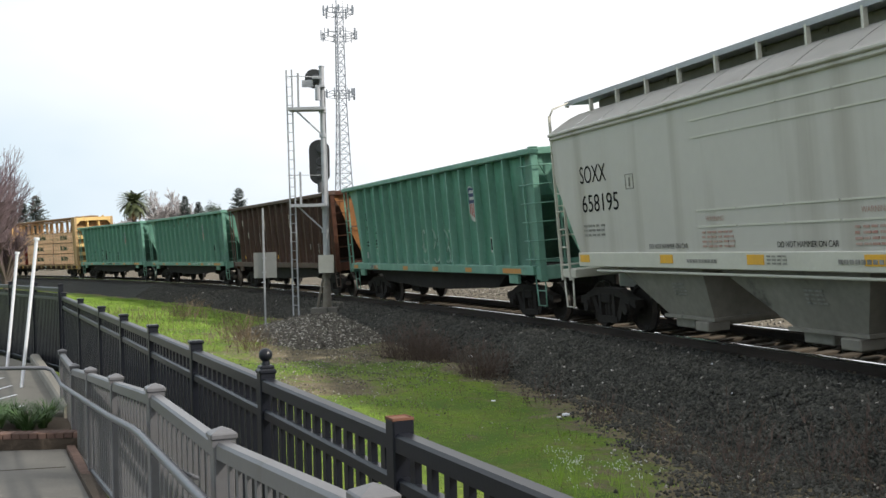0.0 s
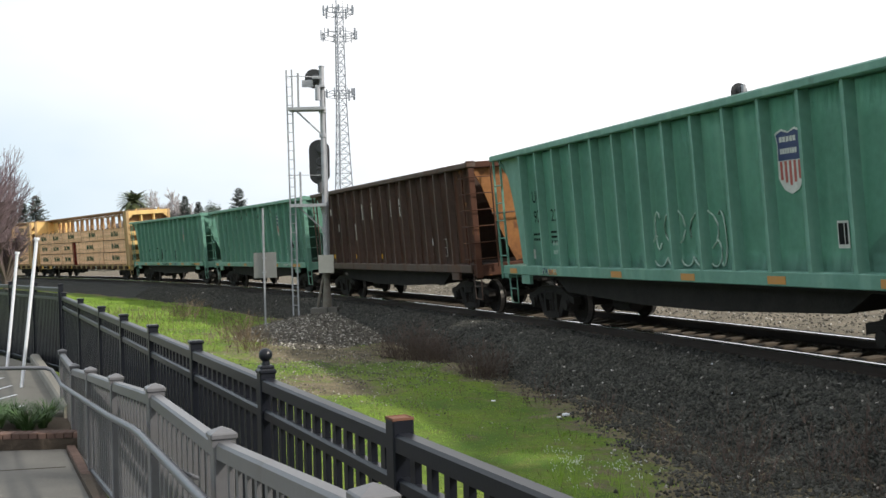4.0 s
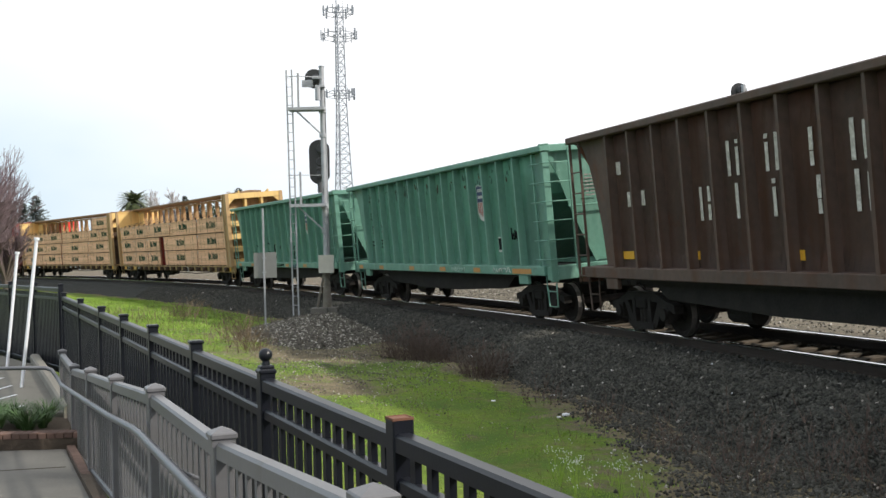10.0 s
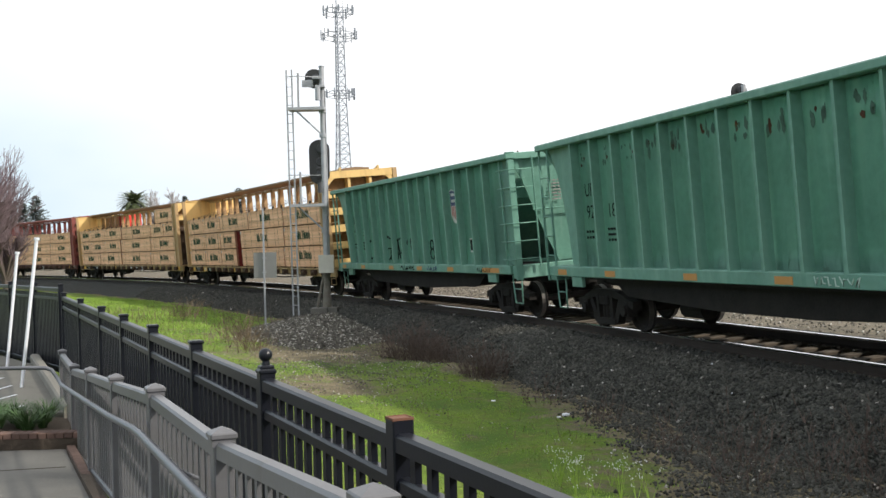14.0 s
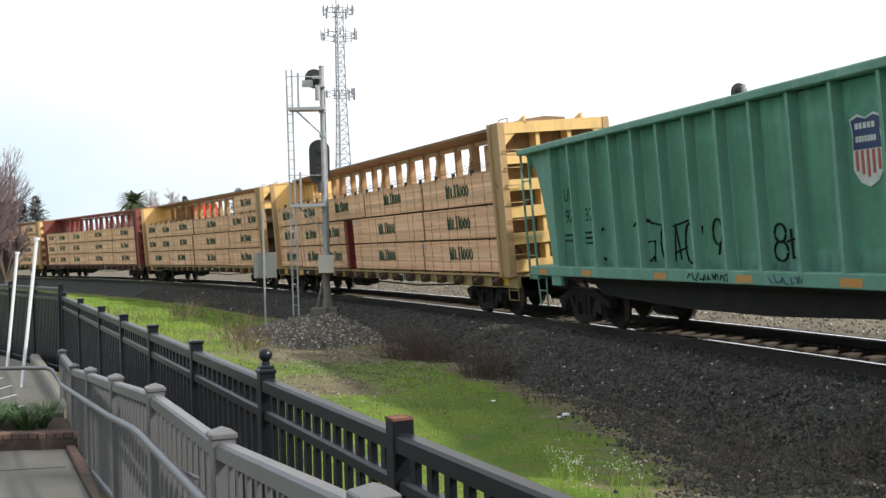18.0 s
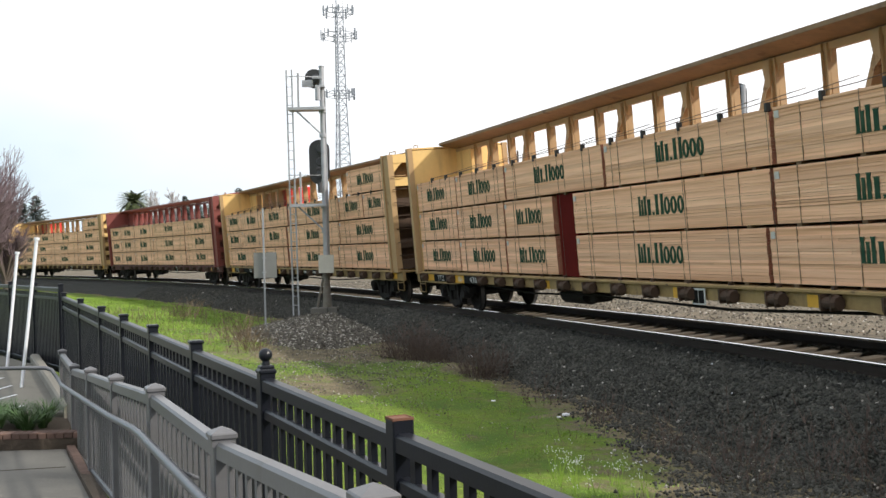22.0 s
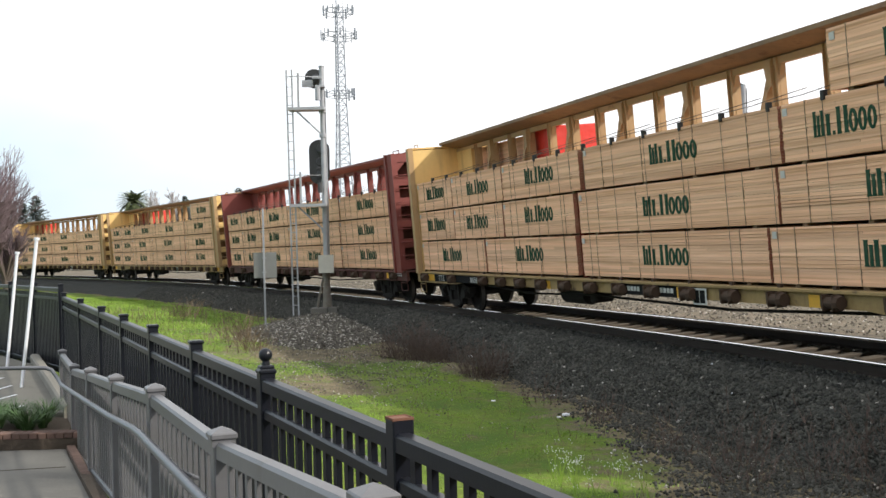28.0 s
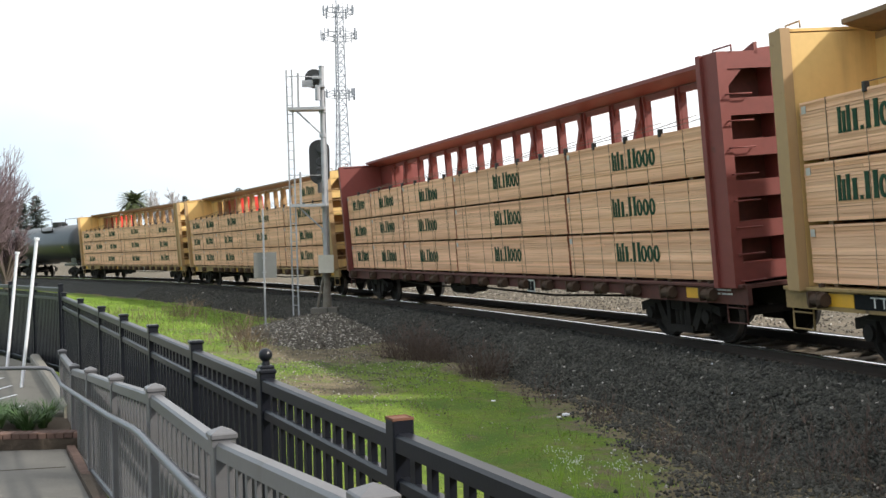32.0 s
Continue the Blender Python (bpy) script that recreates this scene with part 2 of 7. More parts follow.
M["dunnage"] = material("dunnage_wood", (0.17, 0.11, 0.06), 0.8, second=(0.1, 0.065, 0.04), scale=4, grain=30, bump=0.1)
M["dark_red"] = material("dark_red_packing", (0.105, 0.009, 0.007), 0.95, second=(0.06, 0.006, 0.005), scale=2, grain=12, bump=0.2, spec=0.1)
M["kerb"] = material("pale_kerb_concrete", (0.26, 0.245, 0.21), 0.9, second=(0.17, 0.16, 0.14), scale=1.1, grain=40, amount=0.9, bump=0.2, bump_scale=90, bump_dist=0.003)
M["path"] = material("worn_path_concrete", (0.165, 0.158, 0.135), 0.9, second=(0.105, 0.10, 0.088), scale=1.1, grain=40, amount=0.9, bump=0.2, bump_scale=90, bump_dist=0.003)
M["red_tarp"] = material("red_sheet", (0.62, 0.035, 0.022), 0.45, second=(0.45, 0.03, 0.02), scale=3, grain=14, bump=0.4, bump_scale=5, bump_dist=0.05)
M["lumber"] = material("sawn_lumber_pale", (0.80, 0.50, 0.325), 0.75, second=(0.60, 0.325, 0.19), scale=0.8, grain=10, amount=0.9, stretch=(0.12, 1.0, 4.0), per_object=0.15, per_island=0.10, bump=0.15, bump_scale=12,
                       streak=((0.46, 0.24, 0.115), (0.35, 1.0, 22.0), 0.5, 0.75))
M["end_grain"] = material("red_painted_ends", (0.36, 0.11, 0.07), 0.8, second=(0.36, 0.2, 0.12), scale=6, grain=24, amount=0.9, bump=0.2)
M["ballast"] = material("ballast_stone", (0.042, 0.043, 0.037), 0.95, second=(0.013, 0.013, 0.011), scale=9, grain=26, amount=1.0, bump=1.0, bump_scale=22, bump_dist=0.06, space="Object",
                        spots=(0.085, 0.075, 0.066), spot_scale=17, spot_at=0.66)
M["stone"] = material("loose_stone", (0.080, 0.079, 0.067), 0.9, second=(0.031, 0.031, 0.027), scale=5, grain=20, amount=1.0, bump=0.3, bump_scale=30, per_island=0.6)
M["mound"] = material("mound_gravel", (0.07, 0.063, 0.05), 0.95, second=(0.035, 0.032, 0.026), scale=7, grain=24, amount=1.0, bump=0.8, bump_scale=20, bump_dist=0.05)
M["mound_stone"] = material("grey_gravel", (0.15, 0.137, 0.112), 0.9, second=(0.06, 0.055, 0.046), scale=5, grain=20, amount=1.0, bump=0.2, per_island=0.5)
M["pale_stone"] = material("pale_stone", (0.50, 0.48, 0.44), 0.9, second=(0.25, 0.23, 0.2), scale=5, grain=20, amount=1.0, bump=0.2)
M["rail_side"] = material("rusty_rail_web", (0.034, 0.023, 0.017), 0.85, second=(0.02, 0.015, 0.012), scale=4, grain=20, bump=0.2)
M["rail_top"] = material("worn_rail_head", (0.88, 0.89, 0.92), 0.16, metal=1.0, second=(0.6, 0.6, 0.62), scale=4, grain=12, bump=0.02)
M["tie"] = material("weathered_tie", (0.125, 0.10, 0.072), 0.9, second=(0.06, 0.048, 0.036), scale=3, grain=20, amount=0.9, stretch=(1, 0.3, 1), bump=0.4, per_object=0.2)
M["fence_black"] = material("black_vinyl_fence", (0.0070, 0.0083, 0.0130), 0.34, second=(0.011, 0.0128, 0.019), scale=3, grain=30, bump=0.04, spec=0.3)
M["fence_grey"] = material("grey_vinyl_fence", (0.128, 0.129, 0.138), 0.36, second=(0.10, 0.10, 0.108), scale=3, grain=30, amount=0.8, bump=0.05, spots=(0.085, 0.078, 0.07), spot_scale=3, spot_at=0.64)
M["rail_pipe"] = material("grey_handrail_paint", (0.12, 0.125, 0.14), 0.35, metal=0.3, second=(0.17, 0.17, 0.19), scale=3, grain=30, bump=0.02)
M["rusty_cap"] = material("rusted_post_top", (0.17, 0.07, 0.04), 0.85, second=(0.07, 0.04, 0.03), scale=12, grain=50, bump=0.3)
M["concrete"] = material("weathered_concrete", (0.17, 0.163, 0.145), 0.9, second=(0.115, 0.11, 0.10), scale=1.3, grain=40, amount=0.9, bump=0.2, bump_scale=90, bump_dist=0.003)
M["brick"] = material("red_brick", (0.125, 0.074, 0.058), 0.88, second=(0.07, 0.046, 0.038), scale=8, grain=60, bump=0.3, per_object=0.25)
M["galv"] = material("galvanised_steel", (0.37, 0.385, 0.41), 0.5, metal=0.3, second=(0.24, 0.25, 0.27), scale=6, grain=25, bump=0.05)
M["signal_black"] = material("signal_black", (0.022, 0.024, 0.026), 0.5, second=(0.04, 0.04, 0.042), scale=5, grain=30, bump=0.03)
M["signal_grey"] = material("weathered_grey_housing", (0.055, 0.058, 0.064), 0.6, second=(0.034, 0.036, 0.04), scale=5, grain=30, bump=0.05)
M["pedestal"] = material("grimy_cast_pedestal", (0.20, 0.185, 0.16), 0.75, second=(0.11, 0.095, 0.075), scale=4, grain=20, amount=0.9, bump=0.1)
M["white_pole"] = material("white_plastic_pole", (0.78, 0.80, 0.86), 0.4, second=(0.68, 0.70, 0.74), scale=6, grain=30, bump=0.02)
M["sign_back"] = material("aluminium_sign_back", (0.20, 0.205, 0.20), 0.55, metal=0.4, second=(0.27, 0.27, 0.26), scale=3, grain=30, bump=0.03)
M["tower"] = material("tower_galvanised", (0.25, 0.28, 0.32), 0.55, metal=0.2, second=(0.2, 0.22, 0.26), scale=1, grain=5, bump=0)
M["bark"] = material("grey_brown_bark", (0.11, 0.085, 0.075), 0.9, second=(0.06, 0.048, 0.042), scale=4, grain=20, stretch=(1, 1, 0.25), bump=0.5, bump_scale=18)
M["twig"] = material("purple_brown_twig", (0.18, 0.13, 0.145), 0.85, second=(0.12, 0.085, 0.095), scale=3, grain=12, bump=0)
M["pale_twig"] = material("pale_twig", (0.40, 0.38, 0.38), 0.85, second=(0.30, 0.28, 0.285), scale=3, grain=12, bump=0)
M["conifer"] = material("conifer_foliage", (0.115, 0.14, 0.13), 0.8, second=(0.08, 0.10, 0.095), scale=1.5, grain=7, amount=0.9, bump=0)
M["broadleaf"] = material("dark_broadleaf", (0.05, 0.08, 0.04), 0.8, second=(0.03, 0.05, 0.028), scale=1.5, grain=7, amount=0.9, bump=0)
M["palm"] = material("palm_frond", (0.105, 0.13, 0.055), 0.6, second=(0.065, 0.085, 0.04), scale=1.5, grain=7, amount=0.9, bump=0)
M["dead_frond"] = material("dead_frond", (0.22, 0.14, 0.07), 0.85, bump=0)
M["grass_blade"] = material("grass_blade", (0.24, 0.37, 0.045), 0.6, second=(0.17, 0.28, 0.04), scale=0.7, grain=5, amount=1.0, bump=0)
M["strap_leaf"] = material("dark_strap_leaf", (0.045, 0.095, 0.03), 0.55, second=(0.085, 0.13, 0.045), scale=4, grain=12, bump=0, spec=0.2)
M["dry_weed"] = material("dry_weed", (0.16, 0.12, 0.075), 0.85, second=(0.10, 0.08, 0.05), scale=2, grain=9, bump=0)
M["brush"] = material("dark_brush_twig", (0.11, 0.08, 0.066), 0.85, second=(0.07, 0.05, 0.043), scale=2, grain=9, bump=0)
M["soil"] = material("garden_soil", (0.06, 0.045, 0.032), 0.95, second=(0.04, 0.03, 0.022), scale=5, grain=30, bump=0.6, bump_scale=30, bump_dist=0.03)


def ground_material():
    """Winter grass thinning to pebbly dirt; tan gravel past the track."""
    m = bpy.data.materials.new("grass_and_dirt")
    m.use_nodes = True
    n, l = m.node_tree.nodes, m.node_tree.links
    b = n["Principled BSDF"]
    b.inputs["Roughness"].default_value = 0.95
    b.inputs["Specular IOR Level"].default_value = 0.15
    co = n.new("ShaderNodeTexCoord")

    def nz(scale, detail=5, rough=0.55):
        q = n.new("ShaderNodeTexNoise")
        q.inputs["Scale"].default_value, q.inputs["Detail"].default_value, q.inputs["Roughness"].default_value = scale, detail, rough
        l.new(co.outputs["Object"], q.inputs["Vector"])
        return q.outputs["Fac"]

    def ramp(v, a, c, lo=0.0, hi=1.0):
        q = n.new("ShaderNodeMapRange")
        q.inputs["From Min"].default_value, q.inputs["From Max"].default_value = a, c
        q.inputs["To Min"].default_value, q.inputs["To Max"].default_value = lo, hi
        l.new(v, q.inputs["Value"])
        return q.outputs["Result"]

    def mix(f, a, c):
        q = n.new("ShaderNodeMix")
        q.data_type = "RGBA"
        l.new(f, q.inputs["Factor"])
        for sock, v in (("A", a), ("B", c)):
            if isinstance(v, tuple):
                q.inputs[sock].default_value = rgb(v)
            else:
                l.new(v, q.inputs[sock])
        return q.outputs["Result"]

    def calc(op, a, c):
        q = n.new("ShaderNodeMath")
        q.operation, q.use_clamp = op, True
        for i, v in enumerate((a, c)):
            if isinstance(v, float):
                q.inputs[i].default_value = v
            else:
                l.new(v, q.inputs[i])
        return q.outputs[0]

    lush = n.new("ShaderNodeVertexColor")
    lush.layer_name = "lush"
    sep = n.new("ShaderNodeSeparateColor")
    l.new(lush.outputs["Color"], sep.inputs["Color"])
    grass = mix(ramp(nz(0.55, 6), 0.38, 0.62), (0.165, 0.235, 0.032), (0.075, 0.145, 0.024))
    grass = mix(ramp(nz(2.6, 6), 0.5, 0.72), grass, (0.155, 0.165, 0.05))
    grass = mix(ramp(nz(14), 0.4, 0.7), grass, (0.085, 0.12, 0.028))
    dirt = mix(ramp(nz(3), 0.35, 0.65), (0.185, 0.155, 0.10), (0.11, 0.094, 0.06))
    dirt = mix(ramp(nz(28, 3), 0.62, 0.7), dirt, (0.34, 0.31, 0.26))
    tan = mix(ramp(nz(1.2), 0.35, 0.65), (0.21, 0.182, 0.14), (0.135, 0.12, 0.094))
    tan = mix(ramp(nz(13, 5, 0.7), 0.47, 0.6), tan, (0.075, 0.068, 0.055))
    cover = calc("ADD", sep.outputs["Red"], ramp(nz(1.6, 7, 0.65), 0.3, 0.7, -0.5, 0.38))
    col = mix(ramp(cover, 0.35, 0.62), dirt, grass)
    col = mix(sep.outputs["Green"], col, tan)
    l.new(col, b.inputs["Base Color"])
    bp = n.new("ShaderNodeBump")
    bp.inputs["Strength"].default_value, bp.inputs["Distance"].default_value = 0.8, 0.05
    l.new(nz(26, 5), bp.inputs["Height"])
    l.new(bp.outputs["Normal"], b.inputs["Normal"])
    return m


M["ground"] = ground_material()

# ---- building helpers ----
def mesh_object(name, bm, mats, parent=None, label="", smooth=False):
    me = bpy.data.meshes.new(name)
    bmesh.ops.recalc_face_normals(bm, faces=bm.faces)
    bm.to_mesh(me)
    bm.free()
    for m in (mats if isinstance(mats, (list, tuple)) else [mats]):
        me.materials.append(m)
    if smooth:
        me.polygons.foreach_set("use_smooth", [True] * len(me.polygons))
    ob = new(name, me)
    if parent:
        ob.parent = parent
    if label:
        ob["label"] = label
    return ob


def part(name, bm, mat, parent, label="", smooth=False):
    return mesh_object(name, bm, mat, parent, label, smooth)


def again(ob, parent, m=None):
    """The same mesh once more, as another part."""
    c = new(ob.name.split(".")[0], ob.data)
    c.parent = parent
    if m is not None:
        c.matrix_basis = m
    if "label" in ob:
        c["label"] = ob["label"]
    return c


def block(bm, x0, x1, y0, y1, z0, z1, bevel=0.0, mat=0):
    """A box from corner to corner, its edges rounded by bevel."""
    ge = bmesh.ops.create_cube(bm, size=1.0, matrix=Matrix.Translation(((x0 + x1) / 2, (y0 + y1) / 2, (z0 + z1) / 2))
                               @ Matrix.Diagonal((abs(x1 - x0), abs(y1 - y0), abs(z1 - z0), 1)))
    vs = ge["verts"]
    fs = {f for v in vs for f in v.link_faces}
    for f in fs:
        f.material_index = mat
    if bevel:
        es = {e for v in vs for e in v.link_edges}
        bmesh.ops.bevel(bm, geom=list(es), offset=bevel, segments=1, affect="EDGES")
    return vs


def beam(bm, a, b, w, h, up=(0, 0, 1), mat=0):
    """A bar of section w x h from a to b."""
    a, b = Vector(a), Vector(b)
    d = (b - a)
    ln = d.length
    z = d.normalized()
    x = Vector(up).cross(z)
    if x.length < 1e-4:
        x = Vector((1, 0, 0)).cross(z)
    x.normalize()
    y = z.cross(x)
    m = Matrix((x, y, z)).transposed().to_4x4()
    m.translation = (a + b) / 2
    ge = bmesh.ops.create_cube(bm, size=1.0, matrix=m @ Matrix.Diagonal((w, h, ln, 1)))
    for f in {f for v in ge["verts"] for f in v.link_faces}:
        f.material_index = mat
    return ge["verts"]


def upright(bm, outline, z0, z1, mat=0):
    """A flat outline of (x, y) points made tall from z0 to z1."""
    a = [bm.verts.new((x, y, z0)) for x, y in outline]
    b = [bm.verts.new((x, y, z1)) for x, y in outline]
    fs = [bm.faces.new(a[::-1]), bm.faces.new(b)]
    for i in range(len(a)):
        j = (i + 1) % len(a)
        fs.append(bm.faces.new((a[i], a[j], b[j], b[i])))
    for f in fs:
        f.material_index = mat


def tube(bm, a, b, r0, r1=None, n=10, mat=0):
    a, b = Vector(a), Vector(b)
    d = b - a
    m = d.to_track_quat("Z", "Y").to_matrix().to_4x4()
    m.translation = (a + b) / 2
    ge = bmesh.ops.create_cone(bm, cap_ends=True, segments=n, radius1=r0, radius2=r0 if r1 is None else r1, depth=d.length, matrix=m)
    for f in {f for v in ge["verts"] for f in v.link_faces}:
        f.material_index = mat
    return ge["verts"]


def prism(bm, outline, y0, y1, mat=0):
    """A flat outline of (x, z) points made thick from y0 to y1."""
    a = [bm.verts.new((x, y0, z)) for x, z in outline]
    b = [bm.verts.new((x, y1, z)) for x, z in outline]
    fs = [bm.faces.new(a), bm.faces.new(b[::-1])]
    for i in range(len(a)):
        j = (i + 1) % len(a)
        fs.append(bm.faces.new((a[j], a[i], b[i], b[j])))
    for f in fs:
        f.material_index = mat
    return a + b


def pipe(bm, pts, r, n=8, mat=0):
    """A bent pipe through points."""
    pts = [Vector(p) for p in pts]
    rings = []
    for i, p in enumerate(pts):
        d = (pts[min(i + 1, len(pts) - 1)] - pts[max(i - 1, 0)]).normalized()
        x = Vector((0, 0, 1)).cross(d)
        if x.length < 1e-3:
            x = Vector((1, 0, 0))
        x.normalize()
        y = d.cross(x)
        rings.append([bm.verts.new(p + r * (math.cos(2 * math.pi * k / n) * x + math.sin(2 * math.pi * k / n) * y)) for k in range(n)])
    for a, b in zip(rings, rings[1:]):
        for k in range(n):
            f = bm.faces.new((a[k], a[(k + 1) % n], b[(k + 1) % n], b[k]))
            f.smooth, f.material_index = True, mat
    bm.faces.new(rings[0][::-1])
    bm.faces.new(rings[-1])


def raw_mesh(name, verts, faces, mats, idx=None):
    me = bpy.data.meshes.new(name)
    me.from_pydata([tuple(v) for v in verts], [], [tuple(f) for f in faces])
    for m in (mats if isinstance(mats, (list, tuple)) else [mats]):
        me.materials.append(m)
    if idx is not None:
        me.polygons.foreach_set("material_index", idx)
    me.update()
    return new(name, me)


def text_mesh(word, size, width=0.0):
    """Flat lettering in the built-in font, as a mesh lying in x-y, from x = 0, fitted to a width where one is given."""
    cu = bpy.data.curves.new("word", "FONT")
    cu.body, cu.size = word, size
    ob = bpy.data.objects.new("word", cu)
    scene.collection.objects.link(ob)
    bpy.context.view_layer.update()
    me = bpy.data.meshes.new_from_object(ob.evaluated_get(bpy.context.evaluated_depsgraph_get()))
    bpy.data.objects.remove(ob)
    bpy.data.curves.remove(cu)
    if width and len(me.vertices):
        w = max(v.co.x for v in me.vertices)
        for v in me.vertices:
            v.co.x *= width / w
    return me


# ---- the lie of the land ----
MAST = (-3.95, 37.0)
MOUND = (-3.9, 33.0, 2.7, 6.2)      # centre and half-sizes of the gravel apron


def land(x, y):
    """Height of the ground at x, y: a shallow swale beside the track, level behind the fences."""
    d, s = off_track(x, y)
    near = -d
    z = np.where(near > 0, np.interp(near, [0, 2.2, 3.6, 5.5, 9.0, 14.0], [-0.9, -0.95, -0.92, -0.80, -0.62, -0.52]),
                 np.interp(d, [0, 2.5, 4.0, 12.0, 40.0], [-0.75, -0.42, -0.28, -0.22, -0.3]))
    fl = (x - (1.75 - 0.42 * y)) / 1.085
    z = np.where((fl < 0.6) & (near > 6), np.interp(fl, [-1.0, 0.6], [-0.56, 0]) + np.where(fl > -1.0, z * np.interp(fl, [-1.0, 0.6], [0, 1]), 0), z)
    r = np.hypot(x - MAST[0], y - MAST[1])
    wob = 0.05 * np.sin(1.7 * x + 0.6 * y) * np.sin(0.9 * y - 0.4 * x) + 0.025 * np.sin(4.1 * x + 1.3) * np.sin(3.3 * y)
    return z + np.where(near > 2.5, wob, 0), d, s


def axis(lo, hi, step, far_lo, far_hi):
    mid = list(np.arange(lo, hi + 1e-6, step))
    out, d, v = [], step, hi
    while v < far_hi:
        d *= 1.35
        v += d
        out.append(min(v, far_hi))
    pre, d, v = [], step, lo
    while v > far_lo:
        d *= 1.35
        v -= d
        pre.append(max(v, far_lo))
    return np.array(pre[::-1] + mid + out)


def verge(y):
    """Where the grass ends and stony dirt begins, near the camera."""
    return np.interp(y, [9, 11, 13.4, 18.8, 21.5, 23, 24], [1.75, 1.8, 1.85, 1.4, 0.45, -0.3, 0.5]) + 0.12 * np.sin(2.3 * y)


def lush_cover(x, y, near):
    """How thick the grass stands: bare at the ballast foot, on the pebbly patches and by the mast."""
    c = np.interp(near, [2.8, 3.3, 4.2, 9, 14], [0.1, 0.5, 0.95, 0.9, 0.75])
    c = c - 0.85 * np.exp(-(((x + 2.0) / 1.0) ** 2 + ((y - 19.3) / 1.7) ** 2))
    c = c - 1.0 * np.exp(-(((x + 2.8) / 2.1) ** 2 + ((y - 25.6) / 2.3) ** 2))
    c = c - 0.7 * np.exp(-(((x - MOUND[0]) / 3.4) ** 2 + ((y - MOUND[1]) / 5.6) ** 2))
    return c * np.where(y < 24, np.clip((verge(y) - x) / 1.5 + 0.6, 0.02, 1), 1)


gx, gy = axis(-26, 14, 0.4, -2500, 2500), axis(1, 75, 0.4, -600, 4000)
GX, GY = np.meshgrid(gx, gy)
GZ, GD, GS = land(GX.ravel(), GY.ravel())
nx, ny = len(gx), len(gy)
quads = [(j * nx + i, j * nx + i + 1, (j + 1) * nx + i + 1, (j + 1) * nx + i) for j in range(ny - 1) for i in range(nx - 1)]
ground = raw_mesh("ground", np.stack([GX.ravel(), GY.ravel(), GZ], 1), quads, M["ground"])
ground.data.polygons.foreach_set("use_smooth", [True] * len(ground.data.polygons))
cover = ground.data.color_attributes.new("lush", "FLOAT_COLOR", "POINT")
near_d = -GD
gxr, gyr = GX.ravel(), GY.ravel()
lush = lush_cover(gxr, gyr, near_d)
farside = np.clip(GD / 2.0, 0, 1)
vals = np.stack([np.clip(lush, 0, 1), farside, np.zeros_like(lush), np.ones_like(lush)], 1)
cover.data.foreach_set("color", vals.astype(np.float32).ravel())
tagged(ground, "uneven ground of bright winter grass, pebbly dirt and tan gravel", "ground", kind="structure")

# ---- ballast bed ----
BED = [(-3.9, -1.05), (-3.2, -0.86), (-2.55, -0.52), (-1.95, -0.22), (-1.6, -0.155), (-0.95, -0.155), (-0.6, -0.25), (0.6, -0.25), (0.95, -0.17), (1.6, -0.18), (2.1, -0.26), (3.2, -0.55), (3.9, -0.8)]


def sweep(name, section, s0, s1, step, mat, jitter=0.0, closed=False):
    ss = np.arange(s0, s1 + 1e-6, step)
    rnd = np.random.RandomState(5)
    v, f, n = [], [], len(section)
    for s in ss:
        for lat, z in section:
            k = jitter * (0.3 if abs(lat) < 1.7 else 1.0)
            v.append(track_point(s, lat + rnd.uniform(-k, k), z + rnd.uniform(-k, k) * 0.5))
    for i in range(len(ss) - 1):
        for k in range(n if closed else n - 1):
            a, b = i * n + k, i * n + (k + 1) % n
            f.append((a, b, b + n, a + n))
    return raw_mesh(name, v, f, mat)


bed_sec = []
for (a, za), (b, zb) in zip(BED, BED[1:]):
    for q in np.linspace(0, 1, 4)[:-1]:
        bed_sec.append((a + (b - a) * q, za + (zb - za) * q))
bed_sec.append(BED[-1])
ballast = sweep("ballast_bed", bed_sec, -170, 70, 0.5, M["ballast"], 0.03)
tagged(ballast, "dark grey crushed-stone ballast bank under the track", "ballast", kind="structure")
def mound_z(x, y):
    q = np.hypot((x - MOUND[0]) / MOUND[2], (y - MOUND[1]) / MOUND[3])
    top = np.hypot((x - MAST[0]) / 1.6, (y - MAST[1]) / 2.0)
    return -0.60 - 0.30 * np.clip(q, 0, 1.2) ** 2 + 0.20 * np.exp(-top ** 2)


mound_v, mound_f = [], []
rnd = np.random.RandomState(9)
for i in range(25):
    for k in range(48):
        r, a = i / 24, 2 * math.pi * k / 48
        q = 1 + 0.12 * math.sin(3 * a + 1) + 0.08 * math.sin(7 * a)
        x, y = MOUND[0] + r * q * MOUND[2] * math.cos(a), MOUND[1] + r * q * MOUND[3] * math.sin(a)
        mound_v.append((x, y, float(mound_z(x, y)) + rnd.uniform(-0.025, 0.025)))
for i in range(24):
    for k in range(48):
        a, b = i * 48 + k, i * 48 + (k + 1) % 48
        mound_f.append((a, b, b + 48, a + 48))
mound = raw_mesh("gravel_mound", mound_v, mound_f, M["mound"])
tagged(mound, "low mound of grey gravel round a signal mast foot", "gravel mound", kind="structure")

